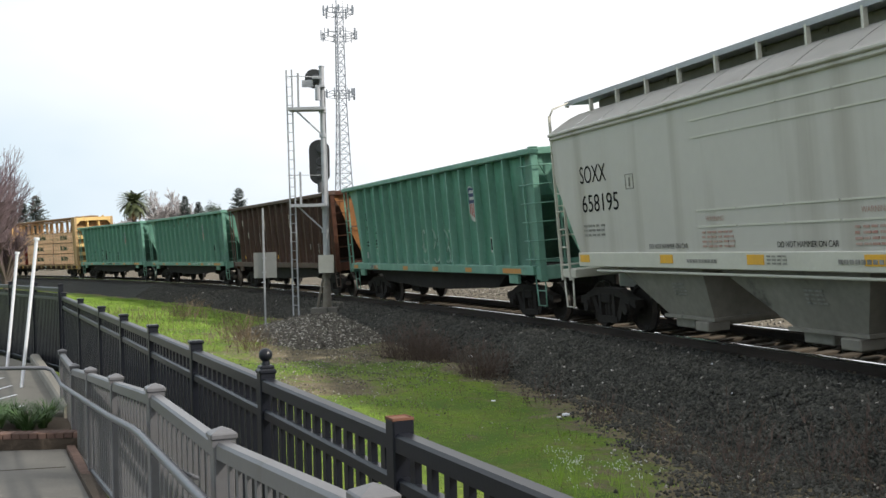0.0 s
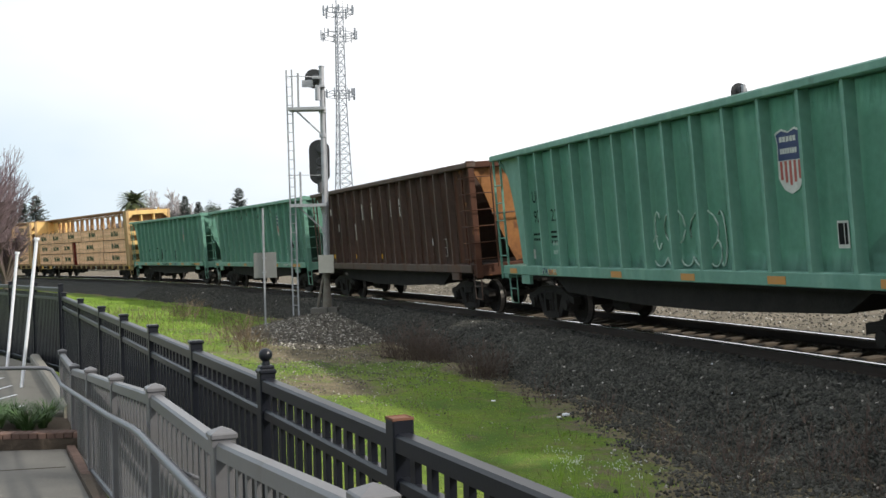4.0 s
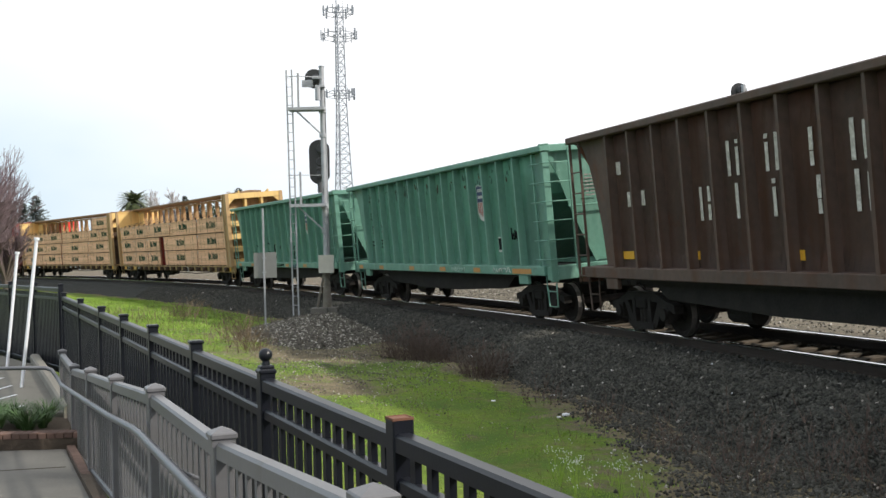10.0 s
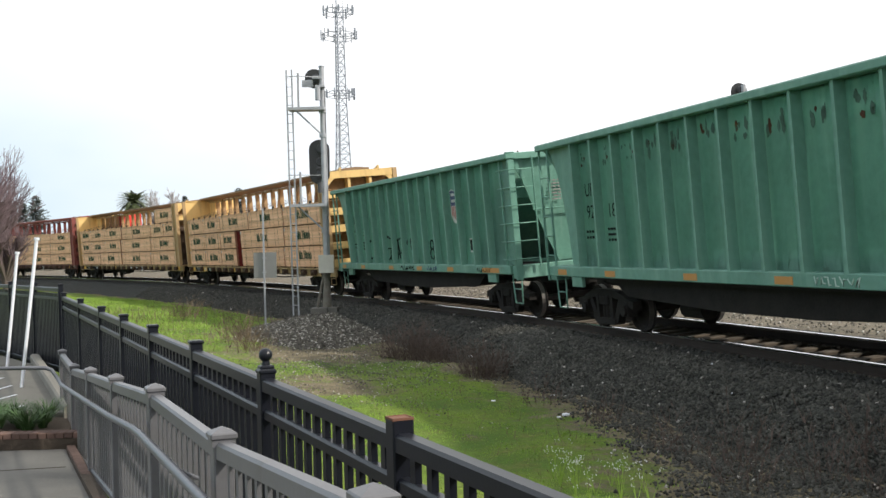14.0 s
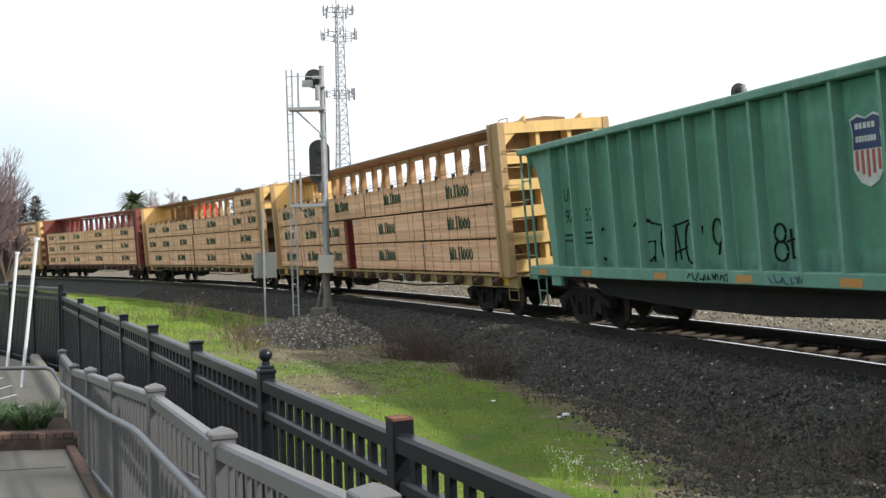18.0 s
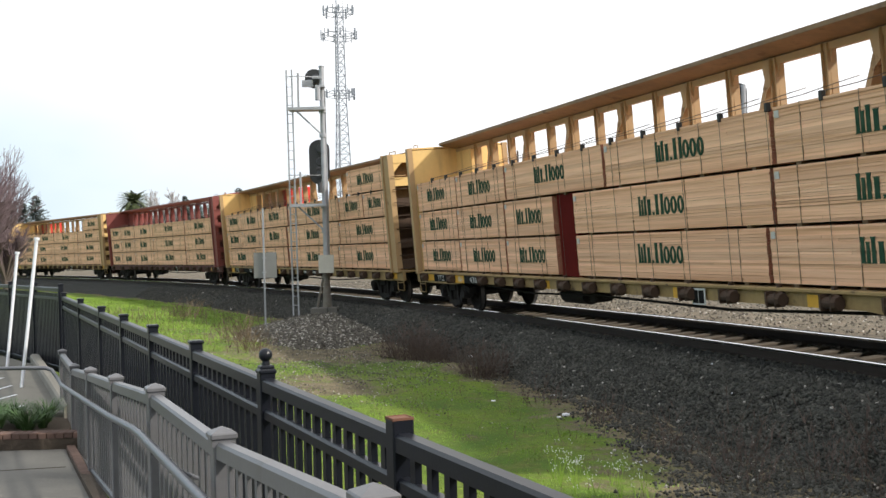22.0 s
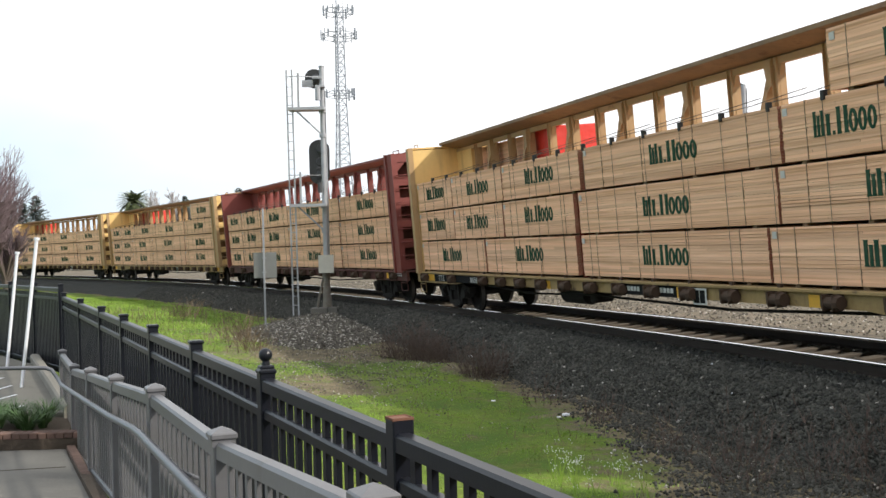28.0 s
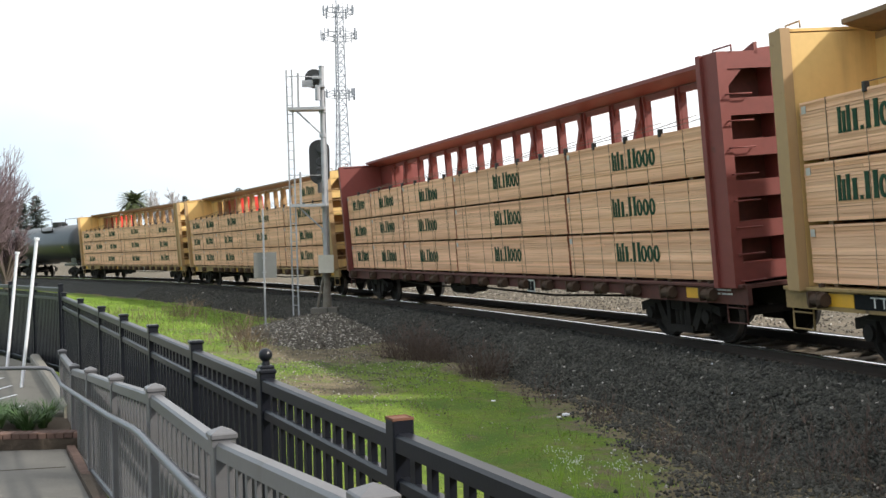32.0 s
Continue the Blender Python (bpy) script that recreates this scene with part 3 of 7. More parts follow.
# ---- rails and ties ----
RAIL = [(-0.07, -0.175), (-0.07, -0.165), (-0.012, -0.14), (-0.010, -0.045), (-0.036, -0.032), (-0.036, -0.005), (-0.028, 0.0),
        (0.028, 0.0), (0.036, -0.005), (0.036, -0.032), (0.010, -0.045), (0.012, -0.14), (0.07, -0.165), (0.07, -0.175)]
for side, where in ((-0.754, "near"), (0.754, "far")):
    rail = tagged(new("rail"), "steel running rail with a bright worn head", "rail", group="running rails")
    for nm, sec, mt, close in (("rail_web", [p for p in RAIL if abs(p[0]) > 0.04 or p[1] < -0.03] , M["rail_side"], True), ("rail_head", [RAIL[4]] + RAIL[5:9] + [RAIL[9]], M["rail_top"], False)):
        ob = sweep(nm, [(side + a, z) for a, z in sec], -170, 70, 0.5, mt, closed=close)
        ob.parent = rail
# ---- the train (local x forward, y to the far side, z up from the rails) ----
CARS = []           # (thing, centre, half truck spacing)
LOADS = []          # (thing, centre, half, place on its car)
WHEELS = []         # (wheelset, wheel radius)


def thing(name, label, category, group=""):
    return tagged(new(name), label, category, group)


def wheelset_mesh(r):
    bm = bmesh.new()
    for sgn in (-1, 1):
        prof = [(0.70, 0.09), (0.70, r - 0.08), (0.665, r - 0.03), (0.665, r + 0.025), (0.695, r + 0.025), (0.70, r), (0.80, r - 0.008), (0.80, r - 0.07), (0.755, r - 0.10), (0.745, 0.16), (0.80, 0.13), (0.80, 0.0)]
        rings = []
        for y, q in prof:
            rings.append([bm.verts.new((max(q, 0.001) * math.cos(a), sgn * y, max(q, 0.001) * math.sin(a))) for a in [2 * math.pi * k / 24 for k in range(24)]])
        for i, (a, b) in enumerate(zip(rings, rings[1:])):
            for k in range(24):
                f = bm.faces.new((a[k], a[(k + 1) % 24], b[(k + 1) % 24], b[k]))
                f.material_index = 1 if i in (5,) else 0
        # bolt bosses, so that the turning shows
        for k in range(3):
            a = 2 * math.pi * k / 3
            tube(bm, (0.10 * math.cos(a), sgn * 0.80, 0.10 * math.sin(a)), (0.10 * math.cos(a), sgn * 0.83, 0.10 * math.sin(a)), 0.02, n=6)
    tube(bm, (0, -0.98, 0), (0, 0.98, 0), 0.075, n=12)
    me = bpy.data.meshes.new("wheelset")
    bmesh.ops.recalc_face_normals(bm, faces=bm.faces)
    bm.to_mesh(me)
    bm.free()
    me.materials.append(M["wheel"])
    me.materials.append(M["tread"])
    return me


WHEEL_MESH = {0.42: wheelset_mesh(0.42), 0.457: wheelset_mesh(0.457)}
HALF_BASE = 0.88


def truck_meshes(r):
    z = r
    bm = bmesh.new()
    # side frame: top chord, tension member, columns round the spring nest, pedestals
    for sgn in (1, -1):
        prism(bm, [(sgn * 1.22, z + 0.17), (sgn * 1.22, z + 0.02), (sgn * 0.62, z + 0.20), (sgn * 0.0, z + 0.24), (sgn * 0.0, z + 0.38), (sgn * 0.55, z + 0.36), (sgn * 0.95, z + 0.22)], -0.09, 0.09)
        prism(bm, [(sgn * 0.74, z + 0.18), (sgn * 0.60, z + 0.22), (sgn * 0.36, z - 0.16), (sgn * 0.36, z - 0.28), (sgn * 0.5, z - 0.25)], -0.075, 0.075)
        prism(bm, [(sgn * 0.25, z + 0.26), (sgn * 0.36, z + 0.26), (sgn * 0.36, z - 0.2), (sgn * 0.25, z - 0.2)], -0.1, 0.1)
        block(bm, sgn * 0.76, sgn * 1.0, -0.1, 0.1, z - 0.12, z + 0.16)
        tube(bm, (sgn * HALF_BASE, -0.15, z), (sgn * HALF_BASE, 0.12, z), 0.11, n=12)
    block(bm, -0.42, 0.42, -0.1, 0.1, z - 0.3, z - 0.18)
    for x in (-0.14, 0.0, 0.14):
        tube(bm, (x, 0, z - 0.18), (x, 0, z + 0.12), 0.06, n=10)
    side = bpy.data.meshes.new("side_frame")
    bmesh.ops.recalc_face_normals(bm, faces=bm.faces)
    bm.to_mesh(side)
    bm.free()
    bm = bmesh.new()
    block(bm, -0.2, 0.2, -1.12, 1.12, z + 0.08, z + 0.26, 0.02)
    block(bm, -0.28, 0.28, -0.35, 0.35, z + 0.2, z + 0.34, 0.02)
    for x in (-0.42, 0.42):
        beam(bm, (x, -0.78, z - 0.05), (x, 0.78, z - 0.05), 0.08, 0.12)
    bol = bpy.data.meshes.new("truck")
    bmesh.ops.recalc_face_normals(bm, faces=bm.faces)
    bm.to_mesh(bol)
    bm.free()
    for me in (side, bol):
        me.materials.append(M["truck"])
    return side, bol


TRUCK_MESH = {r: truck_meshes(r) for r in WHEEL_MESH}


def add_trucks(car, half, r):
    side, bol = TRUCK_MESH[r]
    for x in (half, -half):
        t = new("truck", bol)
        t.parent, t.location = car, (x, 0, 0)
        t["label"] = "grimy cast-steel freight truck"
        for y in (-1.0, 1.0):
            s = new("side_frame", side)
            s.parent, s.location = t, (0, y, 0)
        for dx in (HALF_BASE, -HALF_BASE):
            w = new("wheelset", WHEEL_MESH[r])
            w.parent = t
            WHEELS.append((w, r, dx))


def add_couplers(car, end, z=0.88, face=0.0):
    for sgn in (1, -1):
        bm = bmesh.new()
        block(bm, sgn * (end - 1.2), sgn * (end - 0.28), -0.09, 0.09, z - 0.1, z + 0.08, 0.02)
        block(bm, sgn * (end - 0.34), sgn * (end - 0.02), -0.16, 0.13, z - 0.14, z + 0.13, 0.03)
        tube(bm, (sgn * (end - 0.1), sgn * 0.08, z - 0.18), (sgn * (end - 0.1), sgn * 0.08, z + 0.18), 0.05, n=8)
        part("coupler", bm, M["truck"], car, "dark cast-steel coupler")
        bm = bmesh.new()
        pts = [(sgn * (end - 0.75 + 0.75 * q), 0.28, z - 0.08 - 0.30 * math.sin(math.pi * q * 0.5)) for q in np.linspace(0, 1, 8)]
        pipe(bm, pts, 0.025, 6)
        part("air_hose", bm, M["truck"], car)


def add_cut_lever(car, x, mat):
    bm = bmesh.new()
    pipe(bm, [(x - 0.5, -1.32, 0.95), (x - 0.5, -1.32, 0.45), (x, -1.32, 0.45), (x, -1.32, 0.95)], 0.018, 6)
    pipe(bm, [(x - 0.5, -1.32, 0.68), (x, -1.32, 0.68)], 0.014, 6)
    part("step", bm, mat, car, "bent-bar sill step")


def bars(bm, x, z, w, h, y, rows=1, cols=6, fill=0.72, seed=0):
    """Writing too small or worn to read: plain bars of its size, proud of the surface."""
    rnd = random.Random(seed)
    for r in range(rows):
        z1 = z + h - r * h / rows
        px = x
        for c in range(cols):
            ww = w / cols * (fill if rows == 1 else rnd.uniform(0.55, 0.95))
            block(bm, px, px + ww, y - 0.006, y, z1 - (0.72 if rows == 1 else 0.45) * h / rows, z1)
            px += w / cols
    return bm


def plate(name, x0, x1, z0, z1, y, mat, car, label="", t=0.006):
    bm = bmesh.new()
    dx = MX if abs(y + HS) < 0.03 else 0.0
    block(bm, x0 + dx, x1 + dx, y - t, y + 0.002, z0, z1)
    return part(name, bm, mat, car, label)


def letters(name, word, size, x, z, y, width, mat, car, label=""):
    me = text_mesh(word, size, width)
    me.materials.append(mat)
    ob = new(name, me)
    ob.parent = car
    ob.matrix_basis = pose(x, y, z, 90, 0, 0)
    if label:
        ob["label"] = label
    return ob


# ---- open-top hopper cars: outside posts, sloped ends, corner ladders ----
HW = 1.47            # half width over the corner posts
HS = 1.385           # side sheets, set deep between the posts
MX = -0.13           # markings on the sheets
HT = 3.79            # top
XE, XB = 7.4, 7.0  # end of the top, foot of the body
SAG = 0.012          # how far the side sheets are dished between posts
POSTS = [-5.77 + i * 0.900 for i in range(14)]


def hopper(paint, label, centre, end_paint=None):
    car = thing("hopper_car", label, "hopper car", "freight cars of the train")
    end_paint = end_paint or paint
    CARS.append((car, centre, 5.75))
    zb = 1.3
    for sgn in (-1, 1):
        bm = bmesh.new()
        prism(bm, [(POSTS[0], HT - 0.12), (-XE, HT - 0.12), (-XE + 0.28, HT - 0.22), (-XE + 0.52, HT - 0.6), (-XE + 0.69, HT - 1.05), (-XE + 0.88, HT - 1.75), (-6.42, zb), (POSTS[0], zb)], sgn * HS, sgn * (HS - 0.02))
        part("side_panel", bm, paint, car)
        # each bay of sheet between two posts is pressed in a little by years of loads
        for x0, x1 in zip(POSTS, POSTS[1:] + [XE - 0.52]):
            bm = bmesh.new()
            cols = [[bm.verts.new((x0 + (x1 - x0) * u / 8, sgn * (HS - SAG * math.sin(math.pi * u / 8) * w), z))
                     for z, w in ((zb - 0.04, 0.0), (zb + 0.3, 0.75), (2.3, 1.0), (3.2, 0.85), (HT - 0.12, 0.0))] for u in range(9)]
            for a, b in zip(cols, cols[1:]):
                for k in range(4):
                    bm.faces.new((a[k], a[k + 1], b[k + 1], b[k]))
            bmesh.ops.solidify(bm, geom=bm.faces[:], thickness=-0.012 * sgn)
            part("side_panel", bm, paint, car, smooth=True)
        bm = bmesh.new()
        prism(bm, [(-XE - 0.06, HT - 0.13), (XE + 0.05, HT - 0.13), (XE + 0.05, HT), (-XE - 0.06, HT)], sgn * (HS - 0.05), sgn * (HW + 0.13))
        bmesh.ops.bevel(bm, geom=list(bm.edges), offset=0.02, segments=1, affect="EDGES")
        part("top_rail", bm, paint, car)
        bm = bmesh.new()
        block(bm, -7.1, 7.1, sgn * 1.24, sgn * 1.56, 1.08, 1.28, 0.012)
        part("side_sill", bm, paint, car)
        bm = bmesh.new()
        block(bm, -6.5, 6.5, sgn * 1.2, sgn * 1.46, 1.03, 1.075)
        part("sill_flange", bm, M["truck"], car)
    # posts: a tapering pressed channel, the same on both sides
    bm = bmesh.new()
    vs = []
    for z, wd, dp in ((zb - 0.03, 0.055, 0.172), (zb + 0.14, 0.045, 0.172), (HT - 0.6, 0.04, 0.168), (HT - 0.13, 0.04, 0.172)):
        vs.append([bm.verts.new((a, b, z)) for a, b in ((-wd, 0.0), (-wd * 0.8, -dp), (wd * 0.8, -dp), (wd, 0.0))])
    for a, b in zip(vs, vs[1:]):
        for k in range(4):
            bm.faces.new((a[k], a[(k + 1) % 4], b[(k + 1) % 4], b[k]))
    bm.faces.new(vs[0][::-1])
    bm.faces.new(vs[-1])
    first = part("side_post", bm, paint, car)
    first.matrix_basis = pose(POSTS[0], -HS, 0)
    for x in POSTS[1:]:
        again(first, car, pose(x, -HS, 0))
    for x in POSTS:
        again(first, car, pose(x, HS, 0, 0, 0, 180))
    # sloped end sheets, end sills, belly
    for sgn in (1, -1):
        # the inner slope sheet, and before it the end sheet that narrows towards the sill like a funnel
        bm = bmesh.new()
        prism(bm, [(sgn * (XE - 0.5), HT - 0.2), (sgn * (XE - 0.62), HT - 1.0), (sgn * 4.6, 1.25), (sgn * 4.55, 1.25), (sgn * (XE - 0.68), HT - 1.0), (sgn * (XE - 0.56), HT - 0.2)], -HW + 0.3, HW - 0.3)
        part("slope_sheet", bm, paint, car)
        bm = bmesh.new()
        rim = [(1.38, HT - 0.12, 0.12), (1.14, HT - 0.55, 0.15), (0.86, 2.55, 0.24), (0.55, 1.9, 0.34), (0.22, 1.29, 0.44)]
        face = [bm.verts.new((sgn * (XE - dx), -y, z)) for y, z, dx in rim] + [bm.verts.new((sgn * (XE - dx), y, z)) for y, z, dx in rim[::-1]]
        back = [bm.verts.new(v.co - Vector((sgn * 0.03, 0, 0))) for v in face]
        n = len(rim)
        for k in range(n - 1):
            bm.faces.new((face[k], face[k + 1], face[2 * n - 2 - k], face[2 * n - 1 - k]))
            bm.faces.new((back[k], back[k + 1], back[2 * n - 2 - k], back[2 * n - 1 - k]))
        for k in range(2 * n):
            bm.faces.new((face[k], face[(k + 1) % (2 * n)], back[(k + 1) % (2 * n)], back[k]))
        sheet = part("end_sheet", bm, end_paint, car, "rust-streaked tapering end sheet" if end_paint is not paint else "")
        for k in (-1, 1):
            bm = bmesh.new()
            for (y0, z0, d0), (y1, z1, d1) in zip(rim, rim[1:]):
                beam(bm, (sgn * (XE - d0 + 0.05), k * y0, z0), (sgn * (XE - d1 + 0.05), k * y1, z1), 0.035, 0.10, (0, 1, 0))
            part("edge_flange", bm, end_paint, sheet)
        bm = bmesh.new()
        tube(bm, (sgn * (XE - 0.12), -0.95, 2.5), (sgn * (XE - 0.12), 0.95, 2.5), 0.02, n=6)
        part("end_grab", bm, paint, sheet)
        if end_paint is paint and sgn > 0:
            bm = bmesh.new()
            bars(bm, 0.0, 0.0, 0.36, 0.5, 0.0, 7, 3, seed=41)
            lines_ = tagged(part("end_stencil", bm, M["faded_black"], sheet, "faint unreadable stencil lines"), "faint unreadable stencil lines", kind="stuff")
            lines_.matrix_basis = pose(sgn * (XE - 0.165), -0.5 * sgn, HT - 1.15, 0, 0, 90 * sgn)
        bm = bmesh.new()
        block(bm, sgn * (XE - 0.08), sgn * (XE + 0.04), -HW + 0.05, HW - 0.05, HT - 0.15, HT + 0.01, 0.02)
        part("end_rail", bm, paint, car)
        bm = bmesh.new()
        block(bm, sgn * 7.1, sgn * 7.4, -1.5, 1.5, 0.98, 1.27, 0.015)
        part("end_sill", bm, paint, car)
        bm = bmesh.new()
        block(bm, sgn * 5.0, sgn * 7.2, -0.24, 0.24, 0.75, 1.05)
        part("draft_sill", bm, M["truck"], car)
    bm = bmesh.new()
    belly = [(-5.0, 1.05), (-4.4, 0.72), (-1.2, 0.60), (1.2, 0.60), (4.4, 0.72), (5.0, 1.05)]
    prism(bm, belly, -1.25, 1.25)
    part("hopper_bay", bm, M["truck"], car, "shadowed discharge bays under the body")
    bm = bmesh.new()
    tube(bm, (-0.9, 0.55, 0.62), (-0.2, 0.55, 0.62), 0.24, n=14)
    part("brake_reservoir", bm, M["truck"], car)
    bm = bmesh.new()
    tube(bm, (-3.2, -0.7, 0.5), (-2.5, -0.7, 0.5), 0.16, n=12)
    part("brake_cylinder", bm, M["truck"], car)
    # leading corners: full-height corner post and rungs round the corner; trailing corners: hung ladder
    for sgn in (-1, 1):
        bm = bmesh.new()
        block(bm, XE - 0.06, XE + 0.02, sgn * HS, sgn * (HW + 0.07), 0.95, HT - 0.1, 0.008)
        part("corner_post", bm, paint, car)
        bm = bmesh.new()
        prism(bm, [(XE - 0.60, HT - 0.11), (XE - 0.05, HT - 0.11), (XE - 0.05, 1.25), (XE - 0.60, 1.25)], sgn * HS, sgn * (HS - 0.02))
        part("corner_wing", bm, paint, car)
        bm = bmesh.new()
        beam(bm, (XE - 0.55, sgn * (HW + 0.03), 1.22), (XE - 0.55, sgn * (HW + 0.03), HT - 0.12), 0.03, 0.06)
        part("ladder_stile", bm, paint, car)
        bm = bmesh.new()
        block(bm, XE - 0.06, XE + 0.05, sgn * (HW - 0.1), sgn * (HW + 0.1), HT, HT + 0.03, 0.008)
        part("rail_cap", bm, paint, car)
        for i in range(6):
            z = 1.42 + i * 0.40
            bm = bmesh.new()
            y = sgn * (HW + 0.12)
            pipe(bm, [(XE - 0.55, sgn * HW, z), (XE - 0.55, y, z), (XE + 0.02, y, z), (XE + 0.10, y * 0.97, z), (XE + 0.10, sgn * 0.98, z)], 0.014, 6)
            part("rung", bm, paint, car)
        bm = bmesh.new()
        tube(bm, (XE + 0.10, sgn * 0.98, 1.2), (XE + 0.10, sgn * 0.98, HT - 0.1), 0.022, n=6)
        part("grab_stile", bm, paint, car)
        bm = bmesh.new()
        for x in (-XE - 0.02, -XE + 0.42):
            beam(bm, (x, sgn * (HW + 0.05), 0.98), (x, sgn * (HW + 0.05), HT - 0.12), 0.045, 0.03)
        for i in range(6):
            z = 1.1 + i * 0.40
            tube(bm, (-XE - 0.02, sgn * (HW + 0.05), z), (-XE + 0.42, sgn * (HW + 0.05), z), 0.014, n=6)
        part("ladder", bm, paint, car, "narrow hung corner ladder")
    for x in (XE - 0.05, -XE + 0.6):
        bm = bmesh.new()
        y = -1.42
        pipe(bm, [(x - 0.45, y, 1.05), (x - 0.40, y, 0.42), (x - 0.02, y, 0.42), (x + 0.02, y, 1.05)], 0.018, 6)
        pipe(bm, [(x - 0.42, y, 0.74), (x, y, 0.74)], 0.014, 6)
        part("step", bm, paint, car, "bent-bar sill step")
    for x in (5.97, -5.97):
        bm = bmesh.new()
        block(bm, x - 0.24, x + 0.24, -1.54, -1.46, 0.88, 1.08, 0.01)
        part("jacking_pad", bm, paint, car)
    add_couplers(car, 8.1)
    add_trucks(car, 5.75, 0.42)
    return car


YP = -1.56           # face of the sill
YS = -HS             # face of the side sheet


def reflectors(car, xs, z0, z1, y, mat, w=0.42):
    for x in xs:
        plate("reflector", x - w / 2, x + w / 2, z0, z1, y, mat, car, "worn orange reflective strip" if mat is M["orange_mark"] else "yellow reflective strip")


def shield(car, x, z):
    """A railway's shield emblem, as plain shapes in its colours."""
    y = YS - 0.003
    x += MX
    bm = bmesh.new()
    prism(bm, [(x - 0.3, z + 0.42), (x - 0.15, z + 0.47), (x, z + 0.42), (x + 0.15, z + 0.47), (x + 0.3, z + 0.42), (x + 0.26, z + 0.25), (x + 0.28, z - 0.2), (x + 0.16, z - 0.36), (x, z - 0.42), (x - 0.16, z - 0.36), (x - 0.28, z - 0.2), (x - 0.26, z + 0.25)], y - 0.004, y)
    em = part("emblem", bm, M["white_mark"], car, "shield emblem in blue, white and red")
    bm = bmesh.new()
    prism(bm, [(x - 0.27, z + 0.40), (x - 0.14, z + 0.44), (x, z + 0.40), (x + 0.14, z + 0.44), (x + 0.27, z + 0.40), (x + 0.24, z + 0.25), (x + 0.25, z + 0.04), (x - 0.25, z + 0.04), (x - 0.24, z + 0.25)], y - 0.009, y - 0.005)
    part("emblem_field", bm, M["blue_mark"], em)
    for i in range(5):
        bm = bmesh.new()
        xx = x - 0.22 + i * 0.1
        block(bm, xx, xx + 0.05, y - 0.009, y - 0.005, z - 0.3 + 0.05 * abs(i - 2) * 0.8, z + 0.03)
        part("stripe", bm, M["decal_red"], em)
    bm = bmesh.new()
    bars(bm, x - 0.19, z + 0.26, 0.38, 0.10, y - 0.009, 1, 5)
    bars(bm, x - 0.19, z + 0.10, 0.38, 0.10, y - 0.009, 1, 7)
    tagged(part("emblem_bars", bm, M["white_mark"], em), "small white unreadable bars", kind="stuff")


def scrawl(car, pts_list, mat, label, y=YS - 0.006, r=0.022):
    for pts in pts_list:
        bm = bmesh.new()
        pipe(bm, [(a + (MX if y > YP + 0.1 else 0.0), y, b) for a, b in pts], r, 5)
        part("graffiti_stroke", bm, mat, car, label)


def sill_scribble(car, x0, x1, mat, seed, label):
    """Quick looping strokes sprayed on the side sill."""
    rr = random.Random(seed)
    x = x0
    while x < x1:
        w = rr.uniform(0.07, 0.15)
        pts = [(x + w * u + rr.uniform(-0.02, 0.02), 1.175 + 0.065 * rr.choice((-1, 1)) * rr.uniform(0.3, 1.0)) for u in (0.0, 0.35, 0.6, 1.0)]
        scrawl(car, [pts], M[mat], label, y=YP - 0.003, r=0.010)
        x += w + rr.uniform(0.0, 0.04)


def arc(cx, cz, rx, rz, a0, a1, n=10):
    return [(cx + rx * math.cos(radians(a0 + (a1 - a0) * i / n)), cz + rz * math.sin(radians(a0 + (a1 - a0) * i / n))) for i in range(n + 1)]


def stencil_bars(name, car, x, z, w, h, mat, rows=1, cols=5, y=YS - 0.003, label="", seed=1, fill=0.72):
    bm = bmesh.new()
    bars(bm, x + (MX if y == YS - 0.003 else 0.0), z, w, h, y, rows, cols, fill=fill, seed=seed)
    ob = part(name, bm, mat, car, label)
    if rows > 1 or cols > 4:
        tagged(ob, label or "small unreadable stencil lines", kind="stuff")
    return ob


SILL_REFL = [-6.6, -4.4, -1.5, 1.0, 3.37]
g1 = hopper(M["green"], "green open-top hopper car with outside posts and white graffiti", 77.2)
def lead_strip(car):
    plate("reflector", 5.47, 6.47, 1.11, 1.22, YP, M["orange_mark"], car, "long worn orange reflective strip")


def panel(car, x0=4.58, x1=4.95):
    p = plate("consolidated_stencil", x0, x1, 1.58, 1.93, YS - 0.003, M["white_mark"], car, "black panel framed in white")
    xm = x0 + (x1 - x0) * 0.62
    plate("panel_face", x0 + 0.025, xm - 0.012, 1.63, 1.90, YS - 0.01, M["black_mark"], p)
    plate("panel_face", xm + 0.012, x1 - 0.025, 1.63, 1.90, YS - 0.01, M["black_mark"], p)


def numbers(car, a, b, z):
    letters("reporting_mark", "UP", 0.36, -5.58, z + 0.42, YS - 0.004, 0.40, M["black_mark"], car, "black stencilled reporting mark")
    letters("car_number", a, 0.36, -5.56, z, YS - 0.004, 0.34, M["black_mark"], car, "black stencilled number")
    letters("car_number", b, 0.36, -4.64, z, YS - 0.004, 0.36, M["black_mark"], car, "black stencilled number")
    stencil_bars("data_stencil", car, -5.5, z - 0.45, 0.36, 0.22, M["black_mark"], 2, 3, seed=4)
    stencil_bars("data_stencil", car, -4.55, z - 0.5, 0.36, 0.3, M["black_mark"], 3, 3, seed=5)


